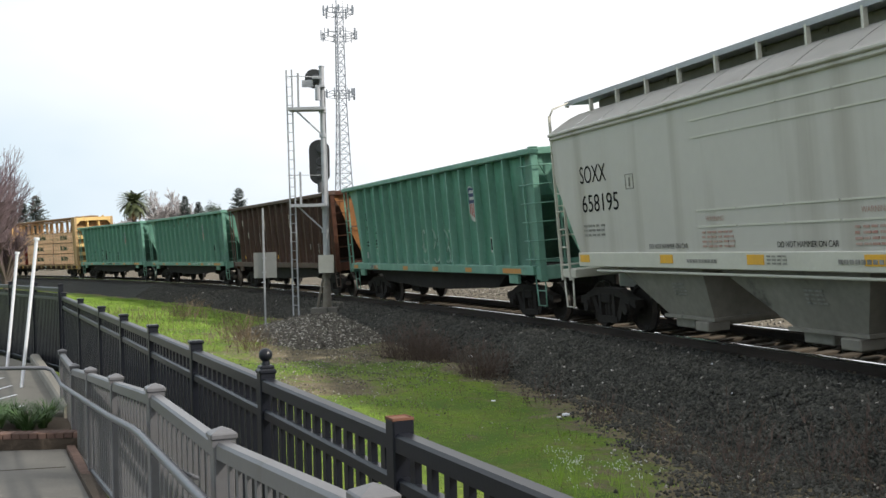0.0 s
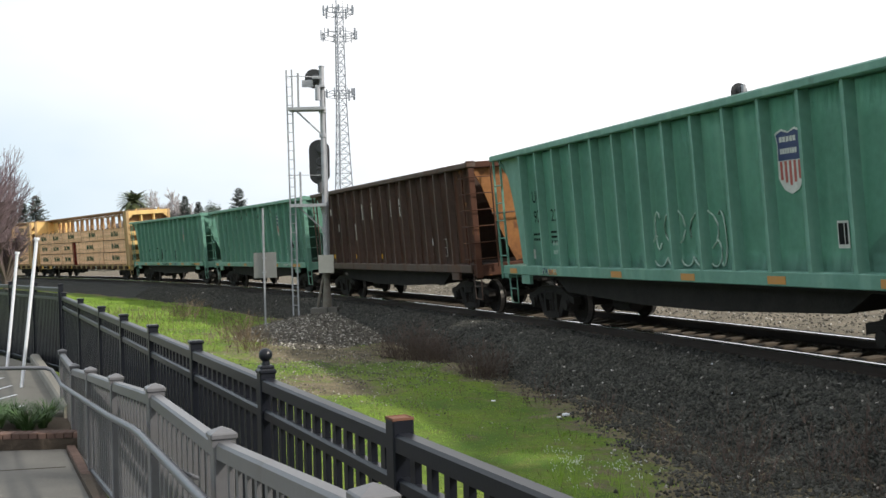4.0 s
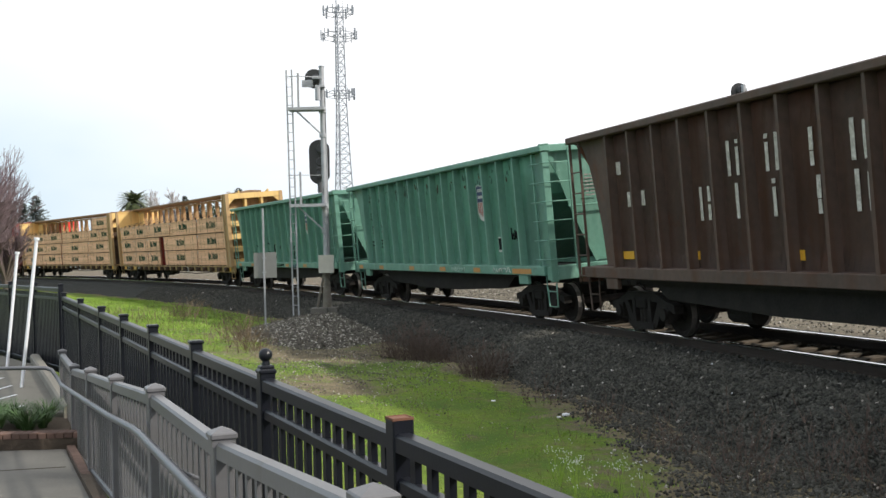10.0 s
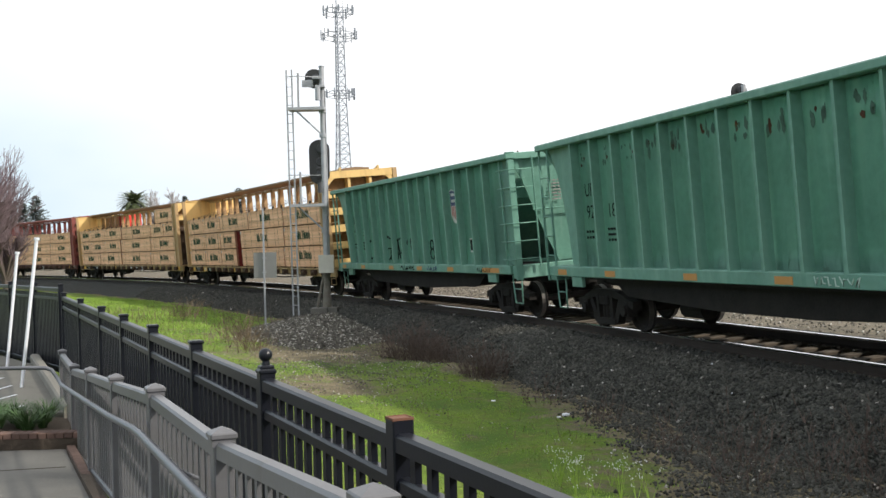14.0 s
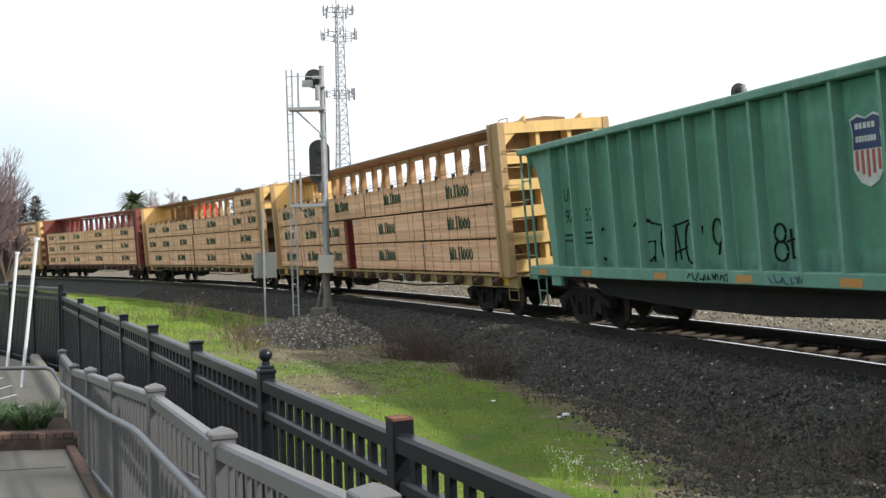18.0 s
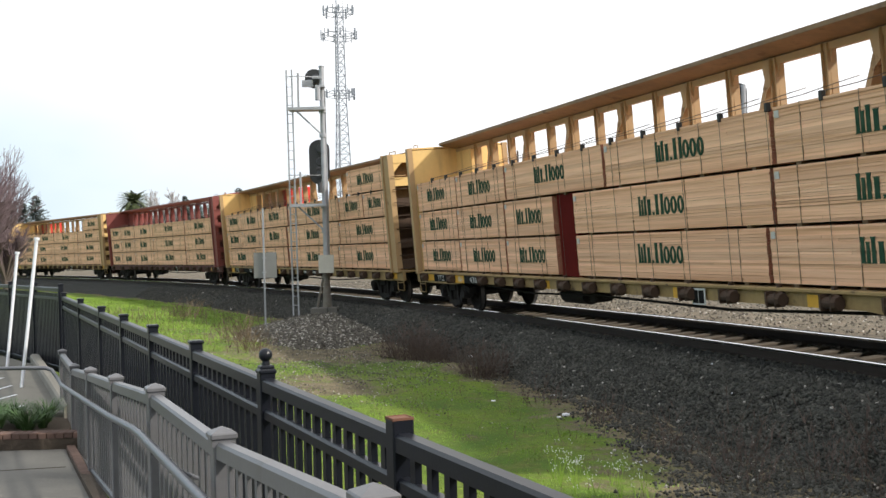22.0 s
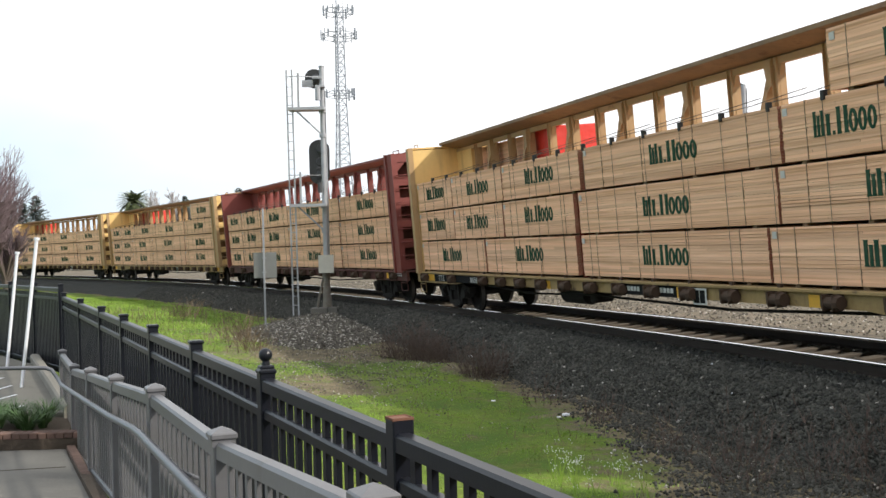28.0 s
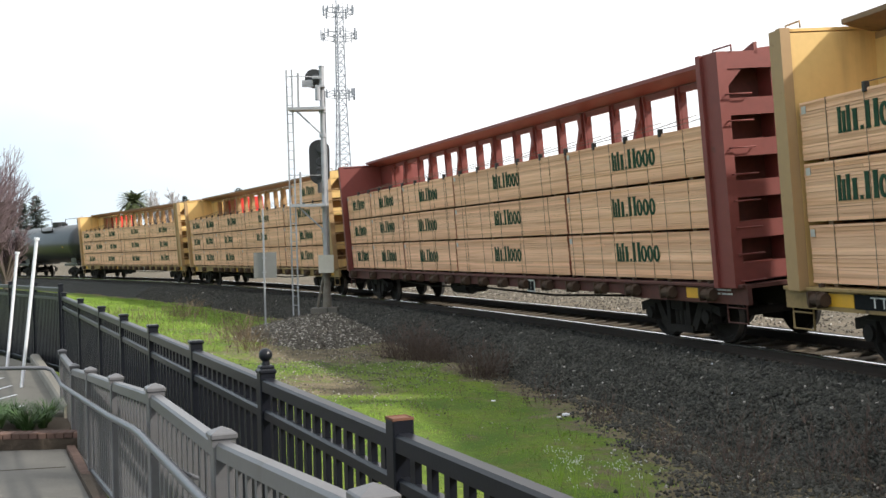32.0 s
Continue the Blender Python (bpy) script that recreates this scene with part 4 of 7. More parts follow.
reflectors(g1, SILL_REFL, 1.11, 1.22, YP, M["orange_mark"])
lead_strip(g1)
shield(g1, 3.78, 2.74)
numbers(g1, "92", "22", 2.2)
scrawl(g1, [arc(0.55, 1.95, 0.34, 0.30, 0, 350), arc(1.45, 1.88, 0.42, 0.32, -60, 200), arc(0.0, 1.9, 0.1, 0.32, 40, 320), arc(1.95, 1.75, 0.12, 0.42, -120, 120),
            arc(0.0, 1.56, 0.26, 0.26, 100, 330), arc(0.45, 1.46, 0.2, 0.14, 180, 360), arc(0.88, 1.48, 0.2, 0.16, 170, 360), arc(1.32, 1.46, 0.2, 0.14, 180, 360), arc(1.72, 1.54, 0.2, 0.22, -150, 60)],
       M["chalk"], "faint white graffiti outline", r=0.016)
panel(g1, 4.66, 4.88)
plate("card", -5.65, -5.5, 1.42, 1.62, YS - 0.003, M["white_mark"], g1)
stencil_bars("graffiti_patch", g1, -4.5, 1.42, 0.4, 0.36, M["chalk"], 2, 3, seed=8, label="white scribbled patch")
sill_scribble(g1, -5.0, -4.2, "chalk", 5, "white and blue scribble on the sill")
sill_scribble(g1, -4.9, -4.4, "blue_mark", 6, "white and blue scribble on the sill")

br = hopper(M["brown"], "dark brown open-top hopper car with worn white lettering", 60.7, M["rust"])
reflectors(br, [-5.35, -3.05, -0.3, 3.16], 1.42, 1.56, YS - 0.003, M["yellow_mark"], 0.42)
W1 = ((-1.79, 2), (-0.79, 2), (0.10, 1), (1.07, 2), (1.86, 2))
W2 = ((-2.67, 2), (-1.63, 2), (-0.68, 2), (0.20, 1), (1.10, 2), (1.99, 1), (2.94, 2))
for row, z in ((W1, 2.50), (W2, 1.87)):
    for i, (x, n) in enumerate(row):
        bm = bmesh.new()
        rr = random.Random(i * 7 + int(z * 10))
        for x0 in ((x - 0.17, x + 0.07) if n == 2 else (x - 0.04,)):
            z0 = z + 0.16
            while z0 < z + 0.64:
                z1 = min(z0 + rr.uniform(0.14, 0.36), z + 0.68)
                prism(bm, [(x0 + rr.uniform(-0.008, 0.008), z0), (x0 + 0.08, z0), (x0 + 0.084 + rr.uniform(-0.01, 0.006), z1), (x0, z1)], YS - 0.008, YS - 0.002)
                z0 = z1 + rr.choice((0.0, 0.015, 0.05))
        part("worn_letter", bm, M["pale_mark"], br, "worn white letter block")
stencil_bars("reporting_mark", br, -5.95, 2.85, 0.75, 0.32, M["pale_mark"], cols=2, fill=0.45)
stencil_bars("car_number", br, -5.75, 2.25, 1.6, 0.36, M["pale_mark"], cols=3, fill=0.25)
for x, c in ((-5.9, "orange_mark"), (-5.0, "pale_mark")):
    stencil_bars("data_stencil", br, x, 1.45, 0.3, 0.4, M[c], 3, 1, seed=int(x * 10))
stencil_bars("scribble", br, 4.1, 1.45, 0.22, 0.25, M["pale_mark"], 2, 2, seed=77, label="faint chalk scribble")
plate("card", 4.13, 4.36, 1.77, 1.97, YS - 0.003, M["white_mark"], br, "white card on the side")
bm = bmesh.new()
for a in ((4.85, 5.35, 1.93, 1.95), (4.85, 5.35, 1.48, 1.5), (4.85, 4.87, 1.48, 1.95), (5.33, 5.35, 1.48, 1.95), (5.09, 5.11, 1.48, 1.95), (4.85, 5.35, 1.7, 1.72)):
    block(bm, a[0] + MX, a[1] + MX, YS - 0.008, YS - 0.002, a[2], a[3])
part("data_frame", bm, M["pale_mark"], br, "white framed data panel")
for sg in (-1, 1):
    bm = bmesh.new()
    prism(bm, [(6.06, 1.31), (6.80, 1.31), (6.80, 3.63), (6.10, 3.63)], sg * (HS + 0.006), sg * (HS - 0.01))
    part("rusted_panel", bm, M["rust_red"], br, "strongly rusted end bay of the side")
for ob in list(br.children):
    if ob.name.split(".")[0] in ("corner_post", "corner_wing", "ladder_stile", "rail_cap", "rung", "grab_stile", "end_sill", "end_rail") and ob.data:
        ob.data.materials[0] = M["rust_red"]

g2 = hopper(M["green"], "green open-top hopper car with soot-marked top edge", 44.45)
reflectors(g2, SILL_REFL, 1.11, 1.22, YP, M["orange_mark"])
lead_strip(g2)
shield(g2, 3.78, 2.74)
panel(g2)
scrawl(g2, [[(5.36, 2.12), (5.38, 1.86), (5.46, 2.0), (5.40, 1.9), (5.52, 1.86)], [(5.52, 1.86), (5.56, 2.06), (5.62, 1.88), (5.58, 1.96)], [(5.64, 2.04), (5.66, 1.84), (5.70, 2.0), (5.74, 1.86)], [(5.76, 2.06), (5.78, 1.84), (5.84, 2.0), (5.87, 1.82)], [(5.38, 1.92), (5.6, 1.98), (5.86, 1.94)]],
       M["black_mark"], "black scrawled tag", r=0.016)
numbers(g2, "92", "18", 2.2)


def worn_patch(car, x, z, w, h, mat, seed, label):
    """A flake of lost paint with a ragged outline, thin as paint."""
    rr = random.Random(seed)
    n = 15
    pts = [(x + w * rr.uniform(0.55, 1.0) * math.cos(2 * math.pi * k / n), z + h * rr.uniform(0.5, 1.0) * math.sin(2 * math.pi * k / n)) for k in range(n)]
    bm = bmesh.new()
    prism(bm, [(a + MX, b) for a, b in pts], YS - 0.004, YS - 0.001)
    return part("worn_patch", bm, mat, car, label)


rnd = random.Random(44)
for i, px_ in enumerate(POSTS[:-1]):
    big = 1.0 if 3 <= i <= 9 else 0.55
    for k in range(6):
        worn_patch(g2, px_ + rnd.uniform(0.25, 0.66), 3.36 + rnd.uniform(-0.16, 0.12), 0.055 * big * rnd.uniform(0.5, 1.4), 0.11 * big * rnd.uniform(0.4, 1.4),
                   M["soot"] if (i + k) % 5 else M["rust_red"], 100 + i * 7 + k, "dark flake of burnt paint under the top edge")
sill_scribble(g2, 1.68, 2.63, "chalk", 3, "white lettered scribble on the sill")
sill_scribble(g2, 4.4, 5.27, "white_mark", 7, "white lettered scribble on the sill")

g3 = hopper(M["green"], "green open-top hopper car with black graffiti low on its side", 27.85)
reflectors(g3, SILL_REFL, 1.11, 1.22, YP, M["orange_mark"])
lead_strip(g3)
shield(g3, 3.78, 2.74)
numbers(g3, "92", "32", 2.15)
scrawl(g3, [arc(-2.0, 1.75, 0.3, 0.36, 50, 310), [(-2.0, 1.72), (-1.75, 1.74), (-1.8, 1.38)], [(-2.5, 2.0), (-2.3, 2.12), (-1.2, 1.95), (-0.6, 2.05)], arc(-1.35, 1.7, 0.2, 0.32, 20, 290), [(-1.1, 1.4), (-1.02, 2.0), (-0.9, 1.42)], [(-1.45, 1.45), (-0.7, 1.62)],
            arc(-0.6, 1.68, 0.14, 0.32, 30, 330), [(-0.4, 1.98), (-0.32, 1.35), (-0.18, 1.95)], arc(0.25, 1.85, 0.14, 0.2, -40, 260), [(0.3, 1.7), (0.24, 1.5)], arc(1.85, 1.8, 0.13, 0.13, 0, 350), arc(1.85, 1.55, 0.16, 0.14, 0, 350), [(2.1, 1.85), (2.12, 1.45), (2.28, 1.5)], [(2.0, 1.68), (2.3, 1.74)], arc(-3.75, 1.7, 0.1, 0.3, 60, 300)],
       M["black_mark"], "black spray-painted scrawl", r=0.018)
panel(g3, 4.6, 4.86)
sill_scribble(g3, 5.15, 5.9, "black_mark", 9, "dark lettered scribble on the sill")
sill_scribble(g3, -0.6, 0.5, "black_mark", 10, "dark lettered scribble on the sill")
sill_scribble(g3, 1.6, 2.4, "blue_mark", 11, "smeared blue scribble on the sill")


# ---- pale grey covered hopper ----
def covered_hopper(centre):
    car = thing("covered_hopper_car", "pale grey covered hopper car with stained plain sides", "hopper car", "freight cars of the train")
    CARS.append((car, centre, 6.75))
    paint, trim, E = M["grey_car"], M["grey_trim"], 7.67
    for sgn in (-1, 1):
        bm = bmesh.new()
        prism(bm, [(-E, 3.82), (E, 3.82), (E - 0.06, 2.95), (E - 1.0, 1.55), (-E + 1.0, 1.55), (-E + 0.06, 2.95)], sgn * 1.58, sgn * 1.55)
        part("side_sheet", bm, paint, car)
        bm = bmesh.new()
        block(bm, -E - 0.02, E + 0.02, sgn * 1.5, sgn * 1.63, 3.80, 3.87, 0.02)
        block(bm, -E - 0.02, E + 0.02, sgn * 1.5, sgn * 1.655, 3.87, 3.94, 0.02)
        part("eave_rail", bm, paint, car)
        bm = bmesh.new()
        block(bm, -6.7, 6.7, sgn * 1.45, sgn * 1.62, 1.30, 1.56, 0.012)
        part("side_sill", bm, trim, car)
        bm = bmesh.new()
        tube(bm, (-6.0, sgn * 1.56, 1.22), (6.0, sgn * 1.56, 1.22), 0.022, n=8)
        part("grab_bar", bm, trim, car)
        # curved roof in broad plain bays
        nb = 13
        for i in range(nb):
            x0, x1 = -E + 2 * E * i / nb, -E + 2 * E * (i + 1) / nb
            bm = bmesh.new()
            n = 6
            prof = [(1.62 - 1.0 * k / n, 3.94 + 0.42 * math.sin(math.pi / 2 * k / n)) for k in range(n + 1)]
            up = [[bm.verts.new((x, sgn * y, z)) for y, z in prof] for x in (x0 + 0.012, x1 - 0.012)]
            for k in range(n):
                bm.faces.new((up[0][k], up[0][k + 1], up[1][k + 1], up[1][k]))
            bmesh.ops.solidify(bm, geom=bm.faces[:], thickness=0.02)
            part("roof_panel", bm, M["roof_white"], car)
        for i in range(14):
            x = -8.1 + 1.17 * i
            bm = bmesh.new()
            beam(bm, (x, sgn * 0.98, 4.22 if abs(x) < E else 4.5), (x, sgn * 0.98, 4.56), 0.07, 0.05)
            part("walkway_bracket", bm, trim, car)
        bm = bmesh.new()
        block(bm, -E - 0.5, E + 0.5, sgn * 0.98, sgn * 0.42, 4.55, 4.59)
        for i in range(64):
            x = -E - 0.3 + 0.25 * i
            block(bm, x, x + 0.05, sgn * 1.0, sgn * 0.42, 4.59, 4.61)
        part("running_board", bm, M["galv"], car, "grey steel-grating running board")
        bm = bmesh.new()
        block(bm, -E - 0.5, E + 0.5, sgn * 0.98, sgn * 1.01, 4.53, 4.62)
        part("running_board_edge", bm, M["galv"], car)
    bm = bmesh.new()
    block(bm, -E + 0.3, E - 0.3, -0.62, 0.62, 4.2, 4.545, 0.03)
    for i in range(9):
        x = -6 + i * 1.5
        block(bm, x - 0.06, x + 0.06, -0.64, 0.64, 4.45, 4.54)
    part("hatch_trough", bm, M["grey_bay"], car, "long roof hatch with clamps")
    for sgn in (-1, 1):
        bm = bmesh.new()
        prism(bm, [(sgn * E, 3.9), (sgn * (E - 0.06), 2.95), (sgn * 4.9, 1.5), (sgn * 4.8, 1.5), (sgn * (E - 0.14), 2.95), (sgn * (E - 0.08), 3.9)], -1.55, 1.55)
        part("slope_sheet", bm, paint, car)
        bm = bmesh.new()
        block(bm, sgn * 7.2, sgn * 7.85, -1.5, 1.5, 1.05, 1.22, 0.015)
        block(bm, sgn * 5.0, sgn * 7.9, -0.24, 0.24, 0.75, 1.1)
        part("end_platform", bm, trim, car)
        for y in (-1.5, 1.5):
            bm = bmesh.new()
            for x, zt in ((sgn * 7.86, 4.32), (sgn * 7.46, 2.9)):
                beam(bm, (x, y, 1.0), (x, y, zt), 0.05, 0.04)
            for i in range(6):
                z = 1.3 + 0.36 * i
                tube(bm, (sgn * 7.86, y, z), (sgn * 7.46, y, z), 0.014, n=6)
            pipe(bm, [(sgn * 7.86, y, 4.30), (sgn * 7.86, y * 0.94, 4.46), (sgn * 7.9, y * 0.68, 4.58)], 0.02, 6)
            part("ladder", bm, trim, car, "pale grey end ladder")
            bm = bmesh.new()
            for i in range(5):
                z = 1.3 + 0.6 * i
                tube(bm, (sgn * 7.88, y, z), (sgn * 7.88, y * 0.6, z), 0.014, n=6)
            part("end_rungs", bm, trim, car)
        bm = bmesh.new()
        pipe(bm, [(sgn * 7.88, -1.45, 1.05), (sgn * 7.85, -1.45, 0.45), (sgn * 7.48, -1.45, 0.45), (sgn * 7.45, -1.45, 1.05)], 0.02, 6)
        part("step", bm, trim, car)
    # three discharge bays
    for t0, t1, l0, l1 in ((-5.4, -2.4, -4.0, -2.55), (-1.9, 1.6, -0.4, 1.15), (2.1, 5.1, 2.55, 4.0)):
        bm = bmesh.new()
        a = [bm.verts.new((x, y, 1.30)) for x, y in ((t0, -1.45), (t1, -1.45), (t1, 1.45), (t0, 1.45))]
        b = [bm.verts.new((x, y, 0.47)) for x, y in ((l0, -1.2), (l1, -1.2), (l1, 1.2), (l0, 1.2))]
        bm.faces.new(a)
        bm.faces.new(b[::-1])
        for k in range(4):
            bm.faces.new((a[k], a[(k + 1) % 4], b[(k + 1) % 4], b[k]))
        part("discharge_bay", bm, M["grey_bay"], car, "grimy grey trapezoid discharge bay")
        bm = bmesh.new()
        block(bm, l0 - 0.1, l1 + 0.08, -1.25, 1.25, 0.43, 0.48)
        block(bm, l0 + 0.1, l0 + 0.75, -1.15, 1.15, 0.26, 0.43, 0.02)
        block(bm, l1 - 0.45, l1 - 0.05, -1.3, -0.9, 0.26, 0.42, 0.02)
        part("outlet_gate", bm, M["grey_bay"], car)
        bm = bmesh.new()
        bars(bm, -0.25, -0.1, 0.45, 0.24, 0.0, 4, 4, seed=int(t0 * 9))
        sp_ = part("stencil_patch", bm, M["faded_black"], car, "dark unreadable stencil")
        sp_.matrix_basis = pose((l0 + l1) / 2, -1.345, 0.90, math.degrees(math.atan2(0.25, 0.83)), 0, 0)
    y = -1.583
    letters("reporting_mark", "SOXX", 0.46, -6.41, 2.86, y - 0.004, 1.15, M["black_mark"], car, "black stencilled reporting mark")
    letters("car_number", "658195", 0.46, -6.41, 2.32, y - 0.004, 1.58, M["black_mark"], car, "black stencilled car number")
    bm = bmesh.new()
    for a in ((-4.5, -4.2, 2.9, 2.912), (-4.5, -4.2, 2.65, 2.662), (-4.5, -4.488, 2.65, 2.912), (-4.212, -4.2, 2.65, 2.912)):
        block(bm, a[0], a[1], y - 0.006, y, a[2], a[3])
    block(bm, -4.38, -4.33, y - 0.006, y, 2.7, 2.85)
    part("placard_frame", bm, M["faded_black"], car)
    for x in (-1.9, 1.7):
        letters("warning_word", "WARNING", 0.11, x, 2.02, y - 0.004, 0.5, M["faded_red"], car, "small red warning word")
        stencil_bars("warning_lines", car, x - 0.14, 1.59, 0.92, 0.28, M["faded_red"], 4, 6, y=y - 0.003, label="small red unreadable lines", seed=3)
    for x, s in ((-3.8, 1.3), (-0.09, 1.32)):
        letters("notice", "DO NOT HAMMER ON CAR", 0.115, x, 1.615, y - 0.004, s, M["black_mark"], car, "small black notice")
    stencil_bars("data_stencil", car, -6.4, 1.82, 0.95, 0.26, M["faded_black"], 3, 5, y=y - 0.003, seed=2)
    stencil_bars("data_stencil", car, -0.3, 1.36, 0.5, 0.15, M["faded_black"], 3, 4, y=-1.628, seed=7)
    stencil_bars("data_stencil", car, 1.25, 1.38, 1.3, 0.08, M["faded_black"], 1, 12, y=-1.628, seed=8)
    stencil_bars("data_stencil", car, -2.5, 1.38, 0.9, 0.07, M["faded_black"], 1, 10, y=-1.628, seed=9)
    reflectors(car, [-6.4, -3.17, -0.59, 1.95, 5.0], 1.38, 1.52, -1.622, M["yellow_mark"], 0.42)
    for x0, x1 in ((-2.15, -1.05), (-1.0, 0.12), (0.17, 1.3), (1.35, 2.5), (2.55, 3.6)):
        for z in (3.55, 3.29, 2.18, 1.93):
            bm = bmesh.new()
            block(bm, x0, x1, -1.594, -1.58, z, z + 0.025)
            part("seam_rib", bm, trim, car)
    add_couplers(car, 8.1)
    add_trucks(car, 6.75, 0.457)
    return car


covered_hopper(93.6)

# ---- centre-beam flatcars with lumber ----
BX = 10.95          # inside of the bulkheads


def centre_beam(paint, frame_paint, sill, label, centre, web_paint=None):
    car = thing("centre_beam_flatcar", label, "flatcar", "freight cars of the train")
    CARS.append((car, centre, 9.15))
    for sgn in (-1, 1):
        bm = bmesh.new()
        prism(bm, [(-11.55, 1.04), (11.55, 1.04), (11.55, 0.74), (8.2, 0.74), (7.6, 0.80), (-7.6, 0.80), (-8.2, 0.74), (-11.55, 0.74)], sgn * 1.28, sgn * 1.36)
        part("side_sill", bm, sill, car)
        bm = bmesh.new()
        block(bm, -11.5, 11.5, sgn * 1.26, sgn * 1.43, 1.0, 1.05, 0.008)
        part("deck_edge", bm, sill, car)
    bm = bmesh.new()
    block(bm, -11.5, 11.5, -1.3, 1.3, 0.98, 1.04)
    part("deck", bm, sill, car)
    bm = bmesh.new()
    block(bm, -11.9, 11.9, -0.28, 0.28, 0.62, 0.98)
    for i in range(12):
        x = -9.9 + i * 1.8
        block(bm, x - 0.06, x + 0.06, -1.25, 1.25, 0.78, 0.97)
    part("centre_sill", bm, M["truck"], car)
    # winches and stake pockets along the sill
    bm = bmesh.new()
    tube(bm, (-0.13, -1.45, 0.89), (0.10, -1.45, 0.89), 0.075, n=12)
    tube(bm, (0.10, -1.45, 0.89), (0.16, -1.45, 0.89), 0.11, 0.09, n=9)
    prism(bm, [(-0.16, 1.0), (-0.12, 1.0), (-0.12, 0.78), (-0.16, 0.84)], -1.53, -1.36)
    prism(bm, [(0.06, 1.0), (0.10, 1.0), (0.10, 0.84), (0.06, 0.78)], -1.53, -1.36)
    block(bm, -0.03, 0.03, -1.42, -1.36, 1.0, 1.1)
    win = part("winch", bm, M["winch"], car, "grimy strap winch on the sill")
    xs = [-10.6 + 1.18 * i for i in range(19)]
    win.matrix_basis = pose(xs[0], 0, 0)
    for i, x in enumerate(xs):
        if i not in (0, 1, 3):
            again(win, car, pose(x, 0, 0))
    # bulkheads at both ends
    for sgn in (1, -1):
        x0, x1 = sgn * BX, sgn * (11.42 if sgn > 0 else 11.3)
        bm = bmesh.new()
        block(bm, x0, x0 + sgn * 0.05, -1.4, 1.4, 1.04, 4.48)
        bulk = part("bulkhead", bm, paint, car, "braced end bulkhead with deep open ribs")
        # a darker plate over the bulkhead sheet, behind the ribs
        bm = bmesh.new()
        block(bm, x0 + sgn * 0.052, x0 + sgn * 0.058, -1.36, 1.36, 1.06, 4.36)
        part("back_plate", bm, M["grimy_yellow"] if paint is M["yellow"] else M["red_sill"], bulk, "darker back of the bulkhead")
        for y in (-1.42, 1.42):
            bm = bmesh.new()
            k = math.copysign(1, y)
            out = y + k * 0.05
            upright(bm, [(x0 - sgn * 0.02, out + k * 0.05), (x0 - sgn * 0.02, y - k * 0.05), (x0 + sgn * 0.05, y - k * 0.05), (x0 + sgn * 0.05, out - k * 0.03), (x1 - sgn * 0.06, out - k * 0.03),
                         (x1 - sgn * 0.06, y - k * 0.12), (x1, y - k * 0.12), (x1, out), (x0 + sgn * 0.09, out), (x0 + sgn * 0.09, out + k * 0.05)], 1.0, 4.55)
            part("bulkhead_column", bm, frame_paint, bulk)
        for i, z in enumerate((1.25, 1.88, 2.5, 3.12, 3.74, 4.44)):
            bm = bmesh.new()
            prism(bm, [(x0 + sgn * 0.06, z + 0.11), (x1 - sgn * 0.02, z + 0.11), (x1 - sgn * 0.02, z - 0.15), (x1 - sgn * 0.06, z - 0.15), (x1 - sgn * 0.06, z + 0.07), (x0 + sgn * 0.06, z + 0.07)], -1.36, 1.36)
            part("bulkhead_rib", bm, paint, bulk)
        for y in (-0.42, 0.42):
            bm = bmesh.new()
            block(bm, x0 + sgn * 0.05, x1 - sgn * 0.08, y - 0.05, y + 0.05, 1.1, 4.4)
            part("bulkhead_stiffener", bm, paint, bulk)
        for y in (-1.0, 1.0):
            bm = bmesh.new()
            a = math.copysign(1, y)
            v = [(x1 - sgn * 0.1, 1.36 * a, 4.3), (x1 - sgn * 0.1, 1.36 * a, 3.95), (x1 - sgn * 0.1, 1.0 * a, 4.3)]
            q = [bm.verts.new(p) for p in v] + [bm.verts.new((p[0] + sgn * 0.06, p[1], p[2])) for p in v]
            bm.faces.new(q[:3])
            bm.faces.new(q[3:][::-1])
            for k in range(3):
                bm.faces.new((q[k], q[(k + 1) % 3], q[3 + (k + 1) % 3], q[3 + k]))
            part("corner_gusset", bm, paint, bulk)
        for i in range(8):
            z = 1.1 + 0.4 * i
            bm = bmesh.new()
            pipe(bm, [(x1, -1.36, z), (x1 + sgn * 0.07, -1.36, z), (x1 + sgn * 0.07, -0.95, z), (x1, -0.95, z)], 0.013, 6)
            part("rung", bm, frame_paint, bulk)
        bm = bmesh.new()
        pipe(bm, [(x0, -1.2, 4.55), (x0, -1.2, 4.64), (x1, -1.2, 4.64), (x1, -1.2, 4.55)], 0.014, 6)
        part("top_grab", bm, frame_paint, bulk)
        for y in ((-0.75, 0.75) if sgn > 0 else ()):
            bm = bmesh.new()
            prism(bm, [(x0 + sgn * 0.06, 4.5), (x1 - sgn * 0.02, 4.5), (x1 - sgn * 0.02, 4.68), (x0 + sgn * 0.06, 4.56)], y - 0.03, y + 0.03)
            part("top_wedge", bm, paint, bulk)
    # top chord with its wide wings
    bm = bmesh.new()
    sec = [(-0.56, 4.57), (-0.56, 4.64), (0.0, 4.69), (0.56, 4.64), (0.56, 4.57), (0.10, 4.46), (-0.10, 4.46)]
    a = [bm.verts.new((-BX, y, z)) for y, z in sec]
    b = [bm.verts.new((BX, y, z)) for y, z in sec]
    bm.faces.new(a[::-1])
    bm.faces.new(b)
    for k in range(7):
        bm.faces.new((a[k], a[(k + 1) % 7], b[(k + 1) % 7], b[k]))
